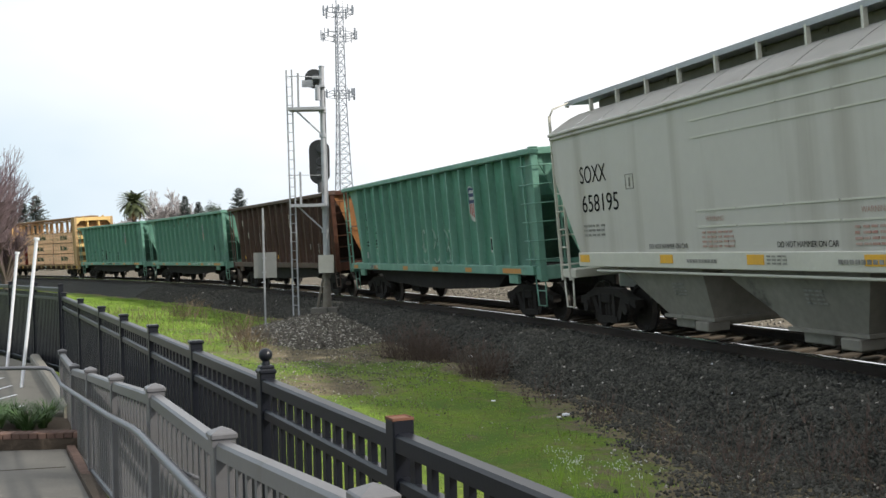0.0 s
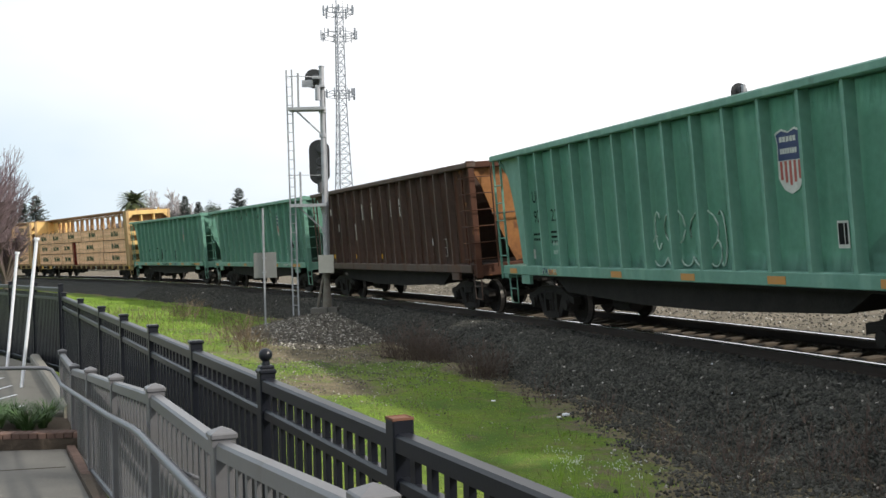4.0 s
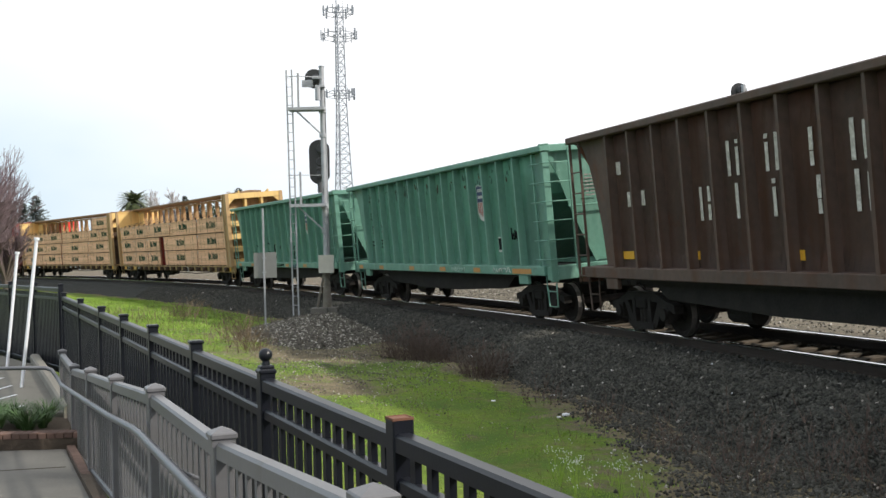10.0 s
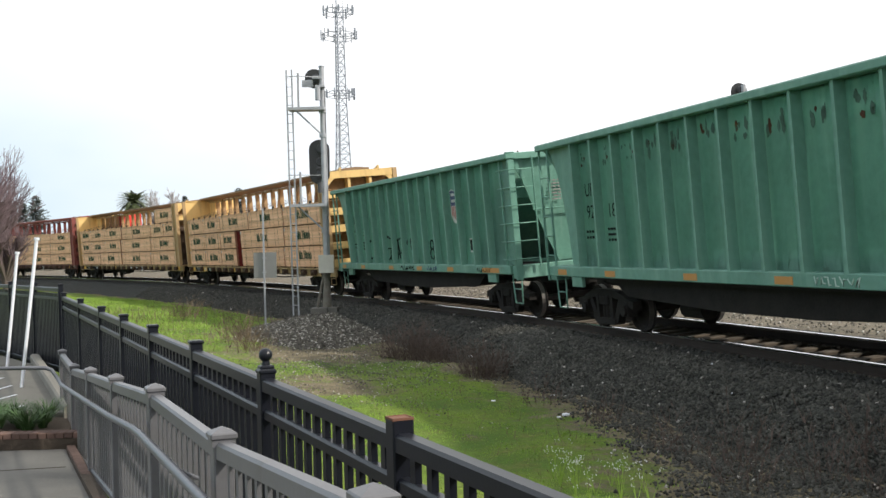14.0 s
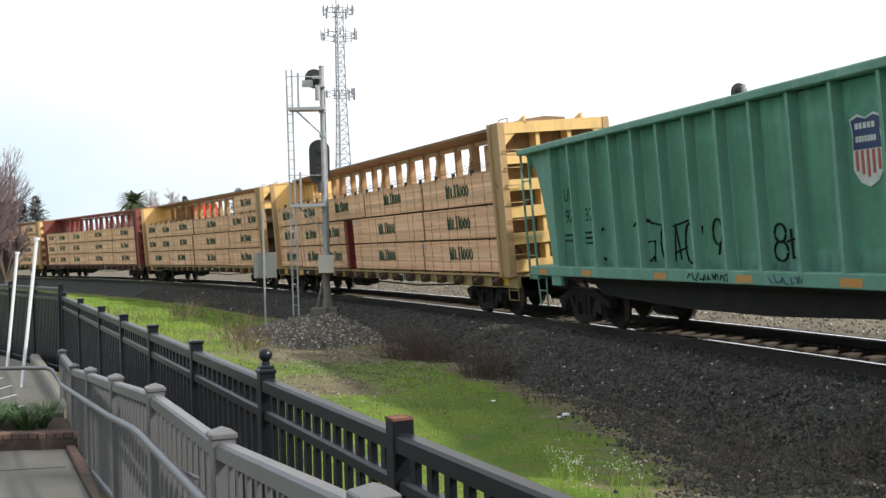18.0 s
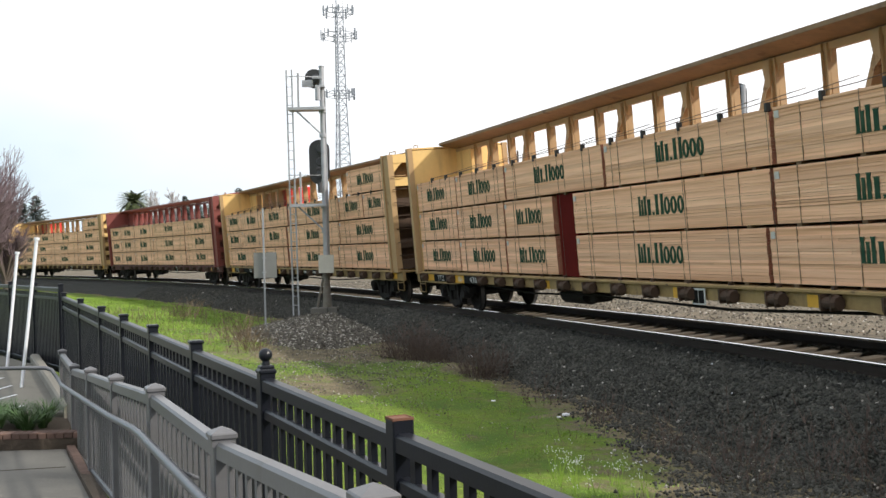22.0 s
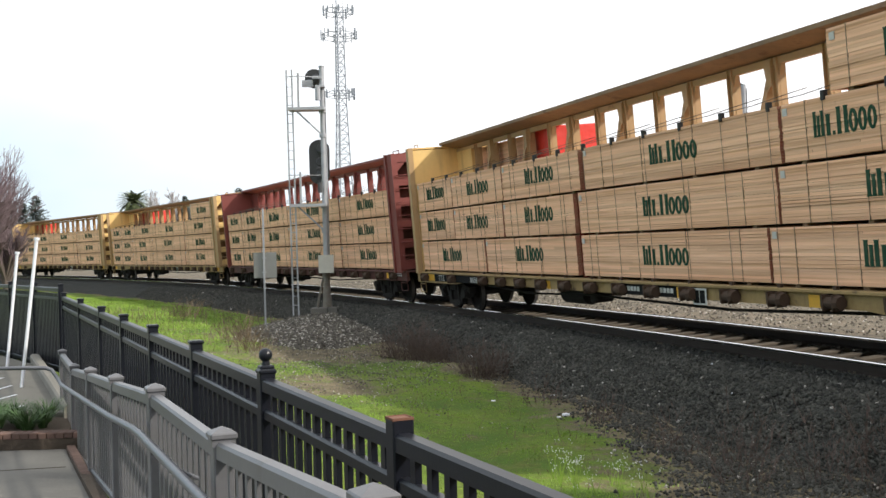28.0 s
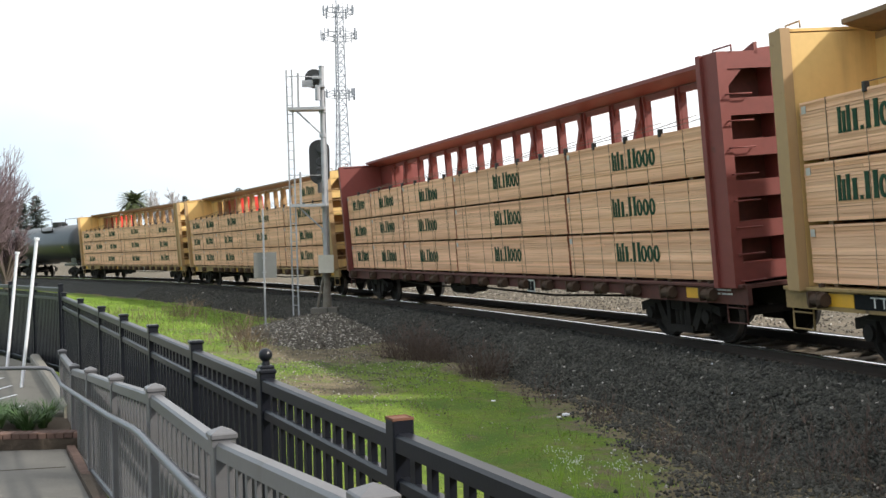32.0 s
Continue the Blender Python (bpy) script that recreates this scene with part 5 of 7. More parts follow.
    part("top_chord", bm, M["chord"] if frame_paint is M["tan_steel"] else frame_paint, car, "weathered brown top chord" if frame_paint is M["tan_steel"] else "")
    bm = bmesh.new()
    block(bm, -BX, BX, -0.05, 0.05, 4.33, 4.44)
    part("chord_web", bm, frame_paint, car)
    bm = bmesh.new()
    block(bm, -BX, BX, -0.06, 0.06, 1.05, 3.36)
    part("centre_web", bm, web_paint or paint, car)
    for sgn in (1, -1):
        bm = bmesh.new()
        block(bm, sgn * 9.7, sgn * BX, -0.06, 0.06, 3.36, 4.35)
        part("end_web", bm, paint, car)
    # posts, every second with a gusset and a raking brace
    posts = [-9.3 + 1.24 * i for i in range(16)]
    for i, x in enumerate(posts):
        bm = bmesh.new()
        prism(bm, [(x - 0.085, 3.36), (x + 0.085, 3.36), (x + 0.07, 4.15), (x + 0.15, 4.36), (x - 0.15, 4.36), (x - 0.07, 4.15)], -0.035, 0.035)
        block(bm, x - 0.07, x - 0.05, -0.085, 0.085, 3.36, 4.44)
        block(bm, x + 0.05, x + 0.07, -0.085, 0.085, 3.36, 4.44)
        if i % 2:
            prism(bm, [(x - 0.06, 4.40), (x - 0.26, 4.40), (x - 0.20, 4.12), (x - 0.27, 3.98), (x - 0.17, 3.93), (x - 0.06, 4.02)], -0.10, 0.10)
            prism(bm, [(x - 0.24, 4.02), (x - 0.14, 4.02), (x - 0.44, 3.38), (x - 0.56, 3.38)], -0.10, 0.10)
        part("web_post", bm, frame_paint, car)
    # hold-down cables and edge guards on the near side
    for i, x in enumerate(xs[1:-1]):
        bm = bmesh.new()
        block(bm, -0.035, 0.035, -1.378, -1.30, 3.47, 3.60, 0.01)
        g = part("edge_guard", bm, M["guard"], car)
        g.location.x = x
        bm = bmesh.new()
        pipe(bm, [(x, -1.33, 3.59), (x + 0.15, -0.9, 3.66), (x + 0.3, -0.35, 3.80), (x + 0.4, -0.1, 3.86)], 0.007, 5)
        tube(bm, (x, -1.372, 3.58), (x + 0.01, -1.372, 1.12), 0.004, n=5)
        tube(bm, (x + 0.01, -1.372, 1.12), (x + 0.01, -1.42, 0.95), 0.004, n=5)
        part("cable", bm, M["wire"], car)
    for sgn in (1, -1):
        add_cut_lever(car, sgn * 11.2 + 0.25, sill)
    bm = bmesh.new()
    tube(bm, (-2.6, -0.7, 0.62), (-1.5, -0.7, 0.62), 0.2, n=14)
    block(bm, -1.2, -0.9, -0.9, -0.5, 0.5, 0.8, 0.03)
    pipe(bm, [(-8, -0.9, 0.72), (-4, -0.95, 0.6), (-1, -0.9, 0.66), (4, -0.95, 0.6), (8, -0.9, 0.72)], 0.025, 6)
    part("brake_gear", bm, M["truck"], car)
    add_couplers(car, 12.2)
    add_trucks(car, 9.15, 0.457)
    return car


BODY, MARK, STRAP, TAG = {}, [], [], []
BOARD_H = 0.775


def bundle_parts(length):
    key = round(length, 1)
    if key not in BODY:
        rnd = random.Random(int(key * 10))
        cuts = [0.0]
        while cuts[-1] < BOARD_H - 0.03:
            cuts.append(cuts[-1] + rnd.choice((0.038, 0.042, 0.045, 0.05)))
        cuts = [c * BOARD_H / cuts[-1] for c in cuts]
        boxes = []
        for lo, hi in zip(cuts, cuts[1:]):
            j0, j1 = rnd.uniform(-0.006, 0.006), rnd.uniform(-0.006, 0.006)
            yj = rnd.uniform(-0.006, 0.006)
            mid = rnd.uniform(-0.3, 0.3) * key if rnd.random() < 0.3 else None
            gap = rnd.choice((0.0002, 0.0004, 0.001, 0.003))
            for xa, xb in (((-key / 2 + 0.03 + j0, mid - 0.002), (mid + 0.002, key / 2 - 0.03 + j1)) if mid else ((-key / 2 + 0.03 + j0, key / 2 - 0.03 + j1),)):
                boxes.append((xa, xb, -0.575 + yj, 0.575 - yj, lo + gap, hi - gap))

        def stack(name, some):
            bm = bmesh.new()
            for q in some:
                block(bm, *q)
            bm.normal_update()
            for f in bm.faces:
                f.material_index = 1 if abs(f.normal.x) > 0.5 else 0
            me = bpy.data.meshes.new(name)
            bm.to_mesh(me)
            bm.free()
            me.materials.append(M["lumber"])
            me.materials.append(M["end_grain"])
            return me

        me = (stack("board_stack", boxes), [stack("board", [q]) for q in boxes])
        BODY[key] = me
    if not MARK:
        # the mill's mark as plain upright bars and ovals of its size and colour
        def keep_mark(bm):
            me = bpy.data.meshes.new("mill_mark_shape")
            bmesh.ops.recalc_face_normals(bm, faces=bm.faces)
            bm.to_mesh(me)
            bm.free()
            me.materials.append(M["green_mark"])
            MARK.append(me)

        for x, w, h in ((-0.78, 0.065, 0.33), (-0.685, 0.06, 0.27), (-0.59, 0.07, 0.33), (-0.46, 0.085, 0.27), (-0.31, 0.045, 0.05), (-0.20, 0.085, 0.34), (-0.03, 0.085, 0.34)):
            bm = bmesh.new()
            prism(bm, [(x - 0.012, 0), (x + w + 0.012, 0), (x + w, 0.03), (x + w, h - 0.03), (x + w + 0.012, h), (x - 0.012, h), (x, h - 0.03), (x, 0.03)], -0.586, -0.578)
            keep_mark(bm)
        for x in (0.175, 0.385, 0.60):
            bm = bmesh.new()
            n = 18
            rings = [[bm.verts.new((x + rx * math.cos(2 * math.pi * k / n), y, 0.14 + rz * math.sin(2 * math.pi * k / n))) for k in range(n)]
                     for rx, rz, y in ((0.098, 0.145, -0.578), (0.098, 0.145, -0.586), (0.034, 0.10, -0.586), (0.034, 0.10, -0.578))]
            for a, b in zip(rings, rings[1:]):
                for k in range(n):
                    bm.faces.new((a[k], a[(k + 1) % n], b[(k + 1) % n], b[k]))
            keep_mark(bm)
        bm = bmesh.new()
        block(bm, -0.005, 0.005, -0.583, 0.583, -0.004, BOARD_H + 0.006)
        me = bpy.data.meshes.new("strap")
        bm.to_mesh(me)
        bm.free()
        me.materials.append(M["strap"])
        STRAP.append(me)
        bm = bmesh.new()
        block(bm, -0.05, 0.05, -0.590, -0.582, 0, 0.10)
        me = bpy.data.meshes.new("tag")
        bm.to_mesh(me)
        bm.free()
        me.materials.append(M["white_mark"])
        TAG.append(me)
        bm = bmesh.new()
        block(bm, -0.05, 0.05, -0.55, 0.55, -0.045, -0.003)
        me = bpy.data.meshes.new("spacer")
        bm.to_mesh(me)
        bm.free()
        me.materials.append(M["dunnage"])
        STRAP.append(me)
    return BODY[key]


def bundle(x0, x1, tier, centre, far=False, wrap=None, seed=0):
    """A strapped lumber bundle from x0 to x1 (car metres) in a tier."""
    rnd = random.Random(seed * 7 + tier)
    ln = x1 - x0
    body = bundle_parts(ln)
    lb = "strapped bundle of pale sawn lumber with a green mill mark" if not far else "strapped bundle of pale sawn lumber on the car's far side"
    ob = tagged(new("lumber_bundle"), lb if not wrap else "lumber bundle under bright red sheeting", "lumber", "lumber bundles on the flatcars")
    if far:
        tagged(new("board_stack", body[0]), kind="stuff").parent = ob
    else:
        for me in body[1]:
            new("board", me).parent = ob
    for q in ((-0.28, 0.28) if ln < 3 else (-0.38, -0.13, 0.14, 0.38)):
        s = new("strap", STRAP[0])
        s.parent, s.location.x = ob, q * ln + rnd.uniform(-0.06, 0.06)
    for q in ((-0.33, 0.33) if ln < 3 else (-0.4, -0.13, 0.13, 0.4)):
        s = new("spacer", STRAP[1])
        s.parent, s.location.x = ob, q * ln
    if not far:
        at = pose(ln * 0.03 + rnd.uniform(-0.1, 0.1), 0, 0.26 + rnd.uniform(-0.03, 0.03)) @ Matrix.Diagonal((min(1.0, ln / 3.0), 1, 1, 1))
        for me in MARK:
            mk = new("mill_mark_shape", me)
            mk.parent, mk.matrix_basis = ob, at
        tg = new("tag", TAG[0])
        tg.parent, tg.location = ob, (-ln / 2 + 0.12, 0, 0.62)
    if wrap:
        bm = bmesh.new()
        block(bm, -ln / 2, ln / 2, -0.61, 0.61, 0.02, 0.82, 0.03)
        part("red_sheeting", bm, M["red_tarp"], ob)
    z = 1.10 + tier * 0.822
    LOADS.append((ob, centre, pose((x0 + x1) / 2, 0.78 if far else -0.775, z)))


LAYOUT = {
    "c1": [[10.75, 5.7, -0.62, None, -1.52, -4.35, -7.6, -11.0 + 0.1], [10.75, 5.9, -0.62, None, -1.52, -4.3, -7.6, -10.9], [10.75, 6.0, 0.85, -4.1, -7.5, -10.9]],
    "c2": [[10.8, 5.7, -0.42, None, -0.6, -5.75, -10.9], [10.8, 6.0, -0.40, None, -0.55, -4.4, -7.9, -10.9], [10.8, 8.6, 6.15, -0.05, None, -0.2, -4.3, -7.9, -10.9]],
    "c3": [[10.75, 5.7, -0.7, -5.05, -8.3, -10.9], [10.75, 5.75, -0.6, -4.9, -8.2, -10.9], [10.75, 5.9, -0.5, -4.75, -8.1, -10.9]],
    "c4": [[10.75, 5.5, -1.0, -5.6, -8.4, -10.9], [10.75, 5.6, -0.9, -5.5, -8.3, -10.9], [10.75, 5.7, 0.0, -4.8, -8.0, -10.9]],
    "c5": [[10.75, 5.4, -0.85, -6.2, -10.9], [10.75, 5.4, -0.85, -4.7, -8.0, -10.9], [10.75, 5.5, -0.8, -4.7, -8.0, -10.9]],
}


def load(key, centre, seed):
    for tier, cuts in enumerate(LAYOUT[key]):
        for i, (a, b) in enumerate(zip(cuts, cuts[1:])):
            if a is None or b is None:
                continue
            bundle(b + 0.02, a - 0.02, tier, centre, seed=seed * 50 + tier * 9 + i)
        far = [10.7, 5.6, 0.2, -5.2, -10.9]
        for a, b in zip(far, far[1:]):
            if tier < 2 or a < 9:
                bundle(b + 0.03, a - 0.03, tier, centre, far=True, seed=seed)


def packing(x0, x1, z0, z1, centre):
    """Dark red packing standing in a gap between bundles."""
    bm = bmesh.new()
    block(bm, x0, x1, -1.28, -0.15, z0, z1, 0.01)
    ob = tagged(new("packing_sheet"), "dark red packing sheet between lumber bundles", "packing", "red packing")
    part("sheet", bm, M["dark_red"], ob)
    LOADS.append((ob, centre, pose(0, 0, 0)))


C_AT = {"c1": 7.5, "c2": -17.0, "c3": -41.2, "c4": -65.6, "c5": -90.1}
centre_beam(M["yellow"], M["tan_steel"], M["sill"], "faded yellow centre-beam flatcar stacked with lumber", C_AT["c1"], M["red"])
fc2 = centre_beam(M["yellow"], M["tan_steel"], M["sill"], "rust-flecked yellow centre-beam flatcar stacked with lumber", C_AT["c2"])
fc3 = centre_beam(M["red"], M["red"], M["red_sill"], "oxide-red centre-beam flatcar stacked with lumber", C_AT["c3"])
centre_beam(M["yellow"], M["tan_steel"], M["sill"], "yellow centre-beam flatcar stacked with lumber", C_AT["c4"])
centre_beam(M["yellow"], M["tan_steel"], M["sill"], "yellow centre-beam flatcar, trailing, stacked with lumber", C_AT["c5"])
# the second car's leading end: shadow painted in dark brown below its top panel
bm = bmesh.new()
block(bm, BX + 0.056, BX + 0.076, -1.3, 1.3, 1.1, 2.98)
part("end_plate", bm, M["winch"], fc2, "dark brown plate painting shade on the lower end")
# its lower ribs take the same dark colour for that shade
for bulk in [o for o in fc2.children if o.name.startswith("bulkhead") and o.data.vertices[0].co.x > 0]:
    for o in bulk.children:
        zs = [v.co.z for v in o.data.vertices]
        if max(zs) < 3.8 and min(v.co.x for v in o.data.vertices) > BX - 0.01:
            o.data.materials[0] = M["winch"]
for i, k in enumerate(C_AT):
    load(k, C_AT[k], i + 1)
packing(-1.5, -0.64, 1.06, 2.72, C_AT["c1"])
packing(-0.59, -0.43, 1.06, 2.72, C_AT["c2"])
packing(-0.19, -0.06, 2.74, 3.5, C_AT["c2"])
bundle(7.25, 10.8, 3, C_AT["c2"], seed=301)
bundle(7.1, 10.8, 3, C_AT["c4"], seed=302)
bundle(6.9, 10.7, 2, C_AT["c1"], far=True, seed=303)
bundle(6.9, 10.7, 3, C_AT["c1"], far=True, seed=304)
for k, a, b in (("c2", -5.9, -4.6), ("c4", -9.4, -6.0), ("c5", -10.7, -7.3)):
    bundle(a, b, 3, C_AT[k], far=True, wrap=True, seed=310)
bundle(-9.6, -6.0, 3, C_AT["c2"], far=True, seed=320)
for car in [c for c, _, h in CARS if h == 9.15]:
    red = car is fc3
    for x in ((-10.1, -6.3, -2.2, 3.4, 6.9, 10.9) if not red else (10.3,)):
        plate("reflector", x - 0.28, x + 0.28, 0.80, 0.97, -1.363, M["yellow_mark"], car, "yellow reflective panel")
    plate("data_panel", 3.75, 4.15, 0.72, 0.98, -1.4, M["white_mark"], car, "white framed data panel")
    plate("panel_face", 3.79, 3.94, 0.75, 0.95, -1.407, M["black_mark"], car)
    plate("panel_face", 3.97, 4.11, 0.75, 0.95, -1.407, M["black_mark"], car)
plate("name_panel", 0.9, 3.2, 0.80, 0.99, -1.364, M["black_mark"], fc2, "black panel with unreadable name")
for x in (1.15, 2.3):
    stencil_bars("name_bars", fc2, x, 0.84, 0.7, 0.11, M["white_mark"], 1, 6, y=-1.372)
for car, digits in ((CARS[5][0], ("86", "436")), (fc2, ("", "8656"))):
    plate("number_panel", -9.8, -6.0, 0.79, 0.98, -1.366, M["black_mark"], car, "black number panel")
    letters("reporting_mark", "TTZ", 0.2, -9.6, 0.82, -1.376, 0.55, M["white_mark"], car, "white stencilled reporting mark")
    if digits[0]:
        plate("number_patch", -8.0, -7.3, 0.79, 0.98, -1.374, M["yellow_mark"], car)
        letters("car_number", digits[0], 0.2, -7.85, 0.82, -1.383, 0.3, M["white_mark"], car)
    letters("car_number", digits[1], 0.2, -7.0, 0.82, -1.376, 0.55, M["white_mark"], car, "white stencilled car number")
stencil_bars("sill_stencil", fc3, 10.6, 0.85, 0.6, 0.12, M["white_mark"], 2, 4, y=-1.372)


# ---- black tank cars ----
def tank(centre):
    car = thing("tank_car", "glossy black cylindrical tank car", "tank car", "freight cars of the train")
    CARS.append((car, centre, 5.9))
    bm = bmesh.new()
    R, zc = 1.47, 2.62
    prof = [(-7.4, 0.02), (-7.3, 0.7), (-7.0, 1.2), (-6.6, 1.42), (-6.2, R), (6.2, R), (6.6, 1.42), (7.0, 1.2), (7.3, 0.7), (7.4, 0.02)]
    rings = [[bm.verts.new((x, r * math.cos(2 * math.pi * k / 40), zc + r * math.sin(2 * math.pi * k / 40))) for k in range(40)] for x, r in prof]
    for a, b in zip(rings, rings[1:]):
        for k in range(40):
            bm.faces.new((a[k], a[(k + 1) % 40], b[(k + 1) % 40], b[k])).smooth = True
    part("tank_shell", bm, M["black_tank"], car)
    bm = bmesh.new()
    tube(bm, (0, 0, zc + R - 0.1), (0, 0, zc + R + 0.32), 0.5, n=20)
    tube(bm, (1.4, 0, zc + R - 0.1), (1.4, 0, zc + R + 0.18), 0.22, n=14)
    part("manway", bm, M["black_tank"], car)
    bm = bmesh.new()
    for y in (-1.0, 1.0):
        pipe(bm, [(-1.4, y, zc + 1.05), (-1.4, y, zc + R + 0.55), (1.4, y, zc + R + 0.55), (1.4, y, zc + 1.05)], 0.025, 6)
        block(bm, -1.4, 1.4, y - 0.2, y + 0.2, zc + R - 0.36, zc + R - 0.32)
    part("platform_rail", bm, M["black_tank"], car)
    bm = bmesh.new()
    block(bm, -7.7, -4.6, -1.3, 1.3, 0.98, 1.15, 0.02)
    block(bm, 4.6, 7.7, -1.3, 1.3, 0.98, 1.15, 0.02)
    for x in (-5.9, 5.9):
        prism(bm, [(x - 0.6, 1.1), (x + 0.6, 1.1), (x + 0.5, 1.7), (x - 0.5, 1.7)], -1.0, 1.0)
    part("stub_sill", bm, M["black_tank"], car)
    bm = bmesh.new()
    for x in (-7.5, -7.1, 7.1, 7.5):
        tube(bm, (x, -1.3, 1.1), (x, -1.3, 2.0), 0.02, n=6)
    pipe(bm, [(-7.5, -1.3, 2.0), (7.5, -1.3, 2.0)], 0.02, 6)
    part("side_rail", bm, M["black_tank"], car)
    stencil_bars("data_stencil", car, 4.8, 2.3, 0.35, 0.35, M["yellow_mark"], 2, 1, y=-1.46)
    stencil_bars("reporting_mark", car, -5.2, 2.7, 1.2, 0.3, M["white_mark"], 2, 6, y=-1.475)
    add_couplers(car, 8.1)
    add_trucks(car, 5.9, 0.457)


tank(-110.6)
tank(-126.9)

# ---- fences: level lines from near the eye to the far bend ----
def grey_line(y):
    return 1.0 - 0.420 * y


def black_line(y):
    return 1.65 - 0.431 * y


WALK_Z = [(-4.0, 0.0), (2.85, -0.09), (6.4, -0.26), (9.7, -0.45), (12.1, -0.50), (16.0, -0.50)]


def walk_z(y):
    return float(np.interp(y, [a for a, _ in WALK_Z], [b for _, b in WALK_Z]))


def rail_piece(bm, a, b, w, h, bevel=0.012):
    """A fence rail of w x h (top at the given z) between two points, with softened top edges."""
    a, b = Vector(a), Vector(b)
    side = Vector((0, 0, 1)).cross((b - a).normalized()).normalized()
    sec = [(-w / 2, -h), (w / 2, -h), (w / 2, -bevel), (w / 2 - bevel, 0), (-w / 2 + bevel, 0), (-w / 2, -bevel)]
    ra = [bm.verts.new(a + side * p + Vector((0, 0, q))) for p, q in sec]
    rb = [bm.verts.new(b + side * p + Vector((0, 0, q))) for p, q in sec]
    bm.faces.new(ra[::-1])
    bm.faces.new(rb)
    for k in range(6):
        bm.faces.new((ra[k], ra[(k + 1) % 6], rb[(k + 1) % 6], rb[k]))


def post_mesh(name, width, height, mat, cap=None):
    bm = bmesh.new()
    block(bm, -width / 2, width / 2, -width / 2, width / 2, 0, height, 0.006)
    me = bpy.data.meshes.new(name)
    bmesh.ops.recalc_face_normals(bm, faces=bm.faces)
    bm.to_mesh(me)
    bm.free()
    me.materials.append(mat)
    return me


# black fence: shoulder-high, two top rails with pickets between and below
black = thing("picket_fence", "black vinyl picket fence with a double top rail", "fence")
B_TURN = math.degrees(math.atan2(1, -0.431)) - 90
b_posts = [(black_line(y), y, 0.97) for y in [4.26 - 1.93 * 2, 4.26 - 1.93, 4.26, 6.19, 8.12, 10.05, 11.97, 14.0, 16.7, 19.7]]
b_posts += [(-6.95, 19.85, 1.12), (-8.0, 21.4, 1.12), (-9.1, 23.0, 1.12), (-10.2, 24.6, 1.12), (-11.4, 26.3, 1.12), (-12.6, 28.0, 1.12)]
b_post = post_mesh("fence_post", 0.088, 1.47, M["fence_black"])
bm = bmesh.new()
block(bm, -0.014, 0.014, -0.024, 0.024, 0, 1.0)
PICKET = bpy.data.meshes.new("picket")
bm.to_mesh(PICKET)
bm.free()
PICKET.materials.append(M["fence_black"])
for i, (x, y, z) in enumerate(b_posts):
    p = new("fence_post", b_post)
    p.parent = black
    p.matrix_basis = pose(x, y, z - 1.47, 0, 0, B_TURN) @ (Matrix.Translation((0, 0, 1.47 - 1.47 * 1.13)) @ Matrix.Diagonal((1, 1, 1.13, 1)) if y > 19.8 else Matrix())
    if i == 3:
        bm = bmesh.new()
        block(bm, -0.062, 0.062, -0.062, 0.062, 0, 0.03, 0.008)
        block(bm, -0.05, 0.05, -0.05, 0.05, 0.03, 0.055, 0.008)
        tube(bm, (0, 0, 0.05), (0, 0, 0.085), 0.03, 0.025, n=14)
        bmesh.ops.create_uvsphere(bm, u_segments=18, v_segments=12, radius=0.047, matrix=Matrix.Translation((0, 0, 0.122)))
        cap = part("ball_cap", bm, M["fence_black"], p, "round ball finial on a stepped cap", smooth=False)
        cap.location.z, cap.scale = 1.44, (0.82, 0.82, 0.85)
    elif i == 2:
        bm = bmesh.new()
        for a in ((-0.044, -0.038, -0.044, 0.044), (0.038, 0.044, -0.044, 0.044), (-0.038, 0.038, -0.044, -0.038), (-0.038, 0.038, 0.038, 0.044)):
            block(bm, a[0], a[1], a[2], a[3], 1.462, 1.474)
        block(bm, -0.038, 0.038, -0.038, 0.038, 1.452, 1.471)
        part("bare_top", bm, M["rusty_cap"], p, "capless rusted post top")
    elif i > 3:
        bm = bmesh.new()
        block(bm, -0.053, 0.053, -0.053, 0.053, 1.455, 1.485, 0.01)
        part("flat_cap", bm, M["fence_black"], p)
for (x0, y0, z0), (x1, y1, z1) in zip(b_posts, b_posts[1:]):
    if abs(z0 - z1) > 0.05:
        continue
    bend = y0 > 19.8
    for nm, dz, h, w in (("top_rail", -0.055, 0.07, 0.075), ("second_rail", -0.225, 0.055, 0.06), ("bottom_rail", -1.48 if bend else -1.24, 0.07, 0.06)):
        bm = bmesh.new()
        rail_piece(bm, (x0, y0, z0 + dz), (x1, y1, z1 + dz), w, h)
        part(nm, bm, M["fence_black"], black)
    ln = math.hypot(x1 - x0, y1 - y0)
    n = int(round(ln / (0.105 if bend else 0.16)))
    turn = math.degrees(math.atan2(y1 - y0, x1 - x0)) - 90
    for k in range(1, n):
        q = k / n
        pk = new("picket", PICKET)
        pk.parent = black
        pk.matrix_basis = pose(x0 + (x1 - x0) * q, y0 + (y1 - y0) * q, z0 - (1.6 if bend else 1.30), 0, 0, turn) @ Matrix.Diagonal((1.6 if bend else 1, 1.15 if bend else 1, 1.44 if bend else 1.19, 1))

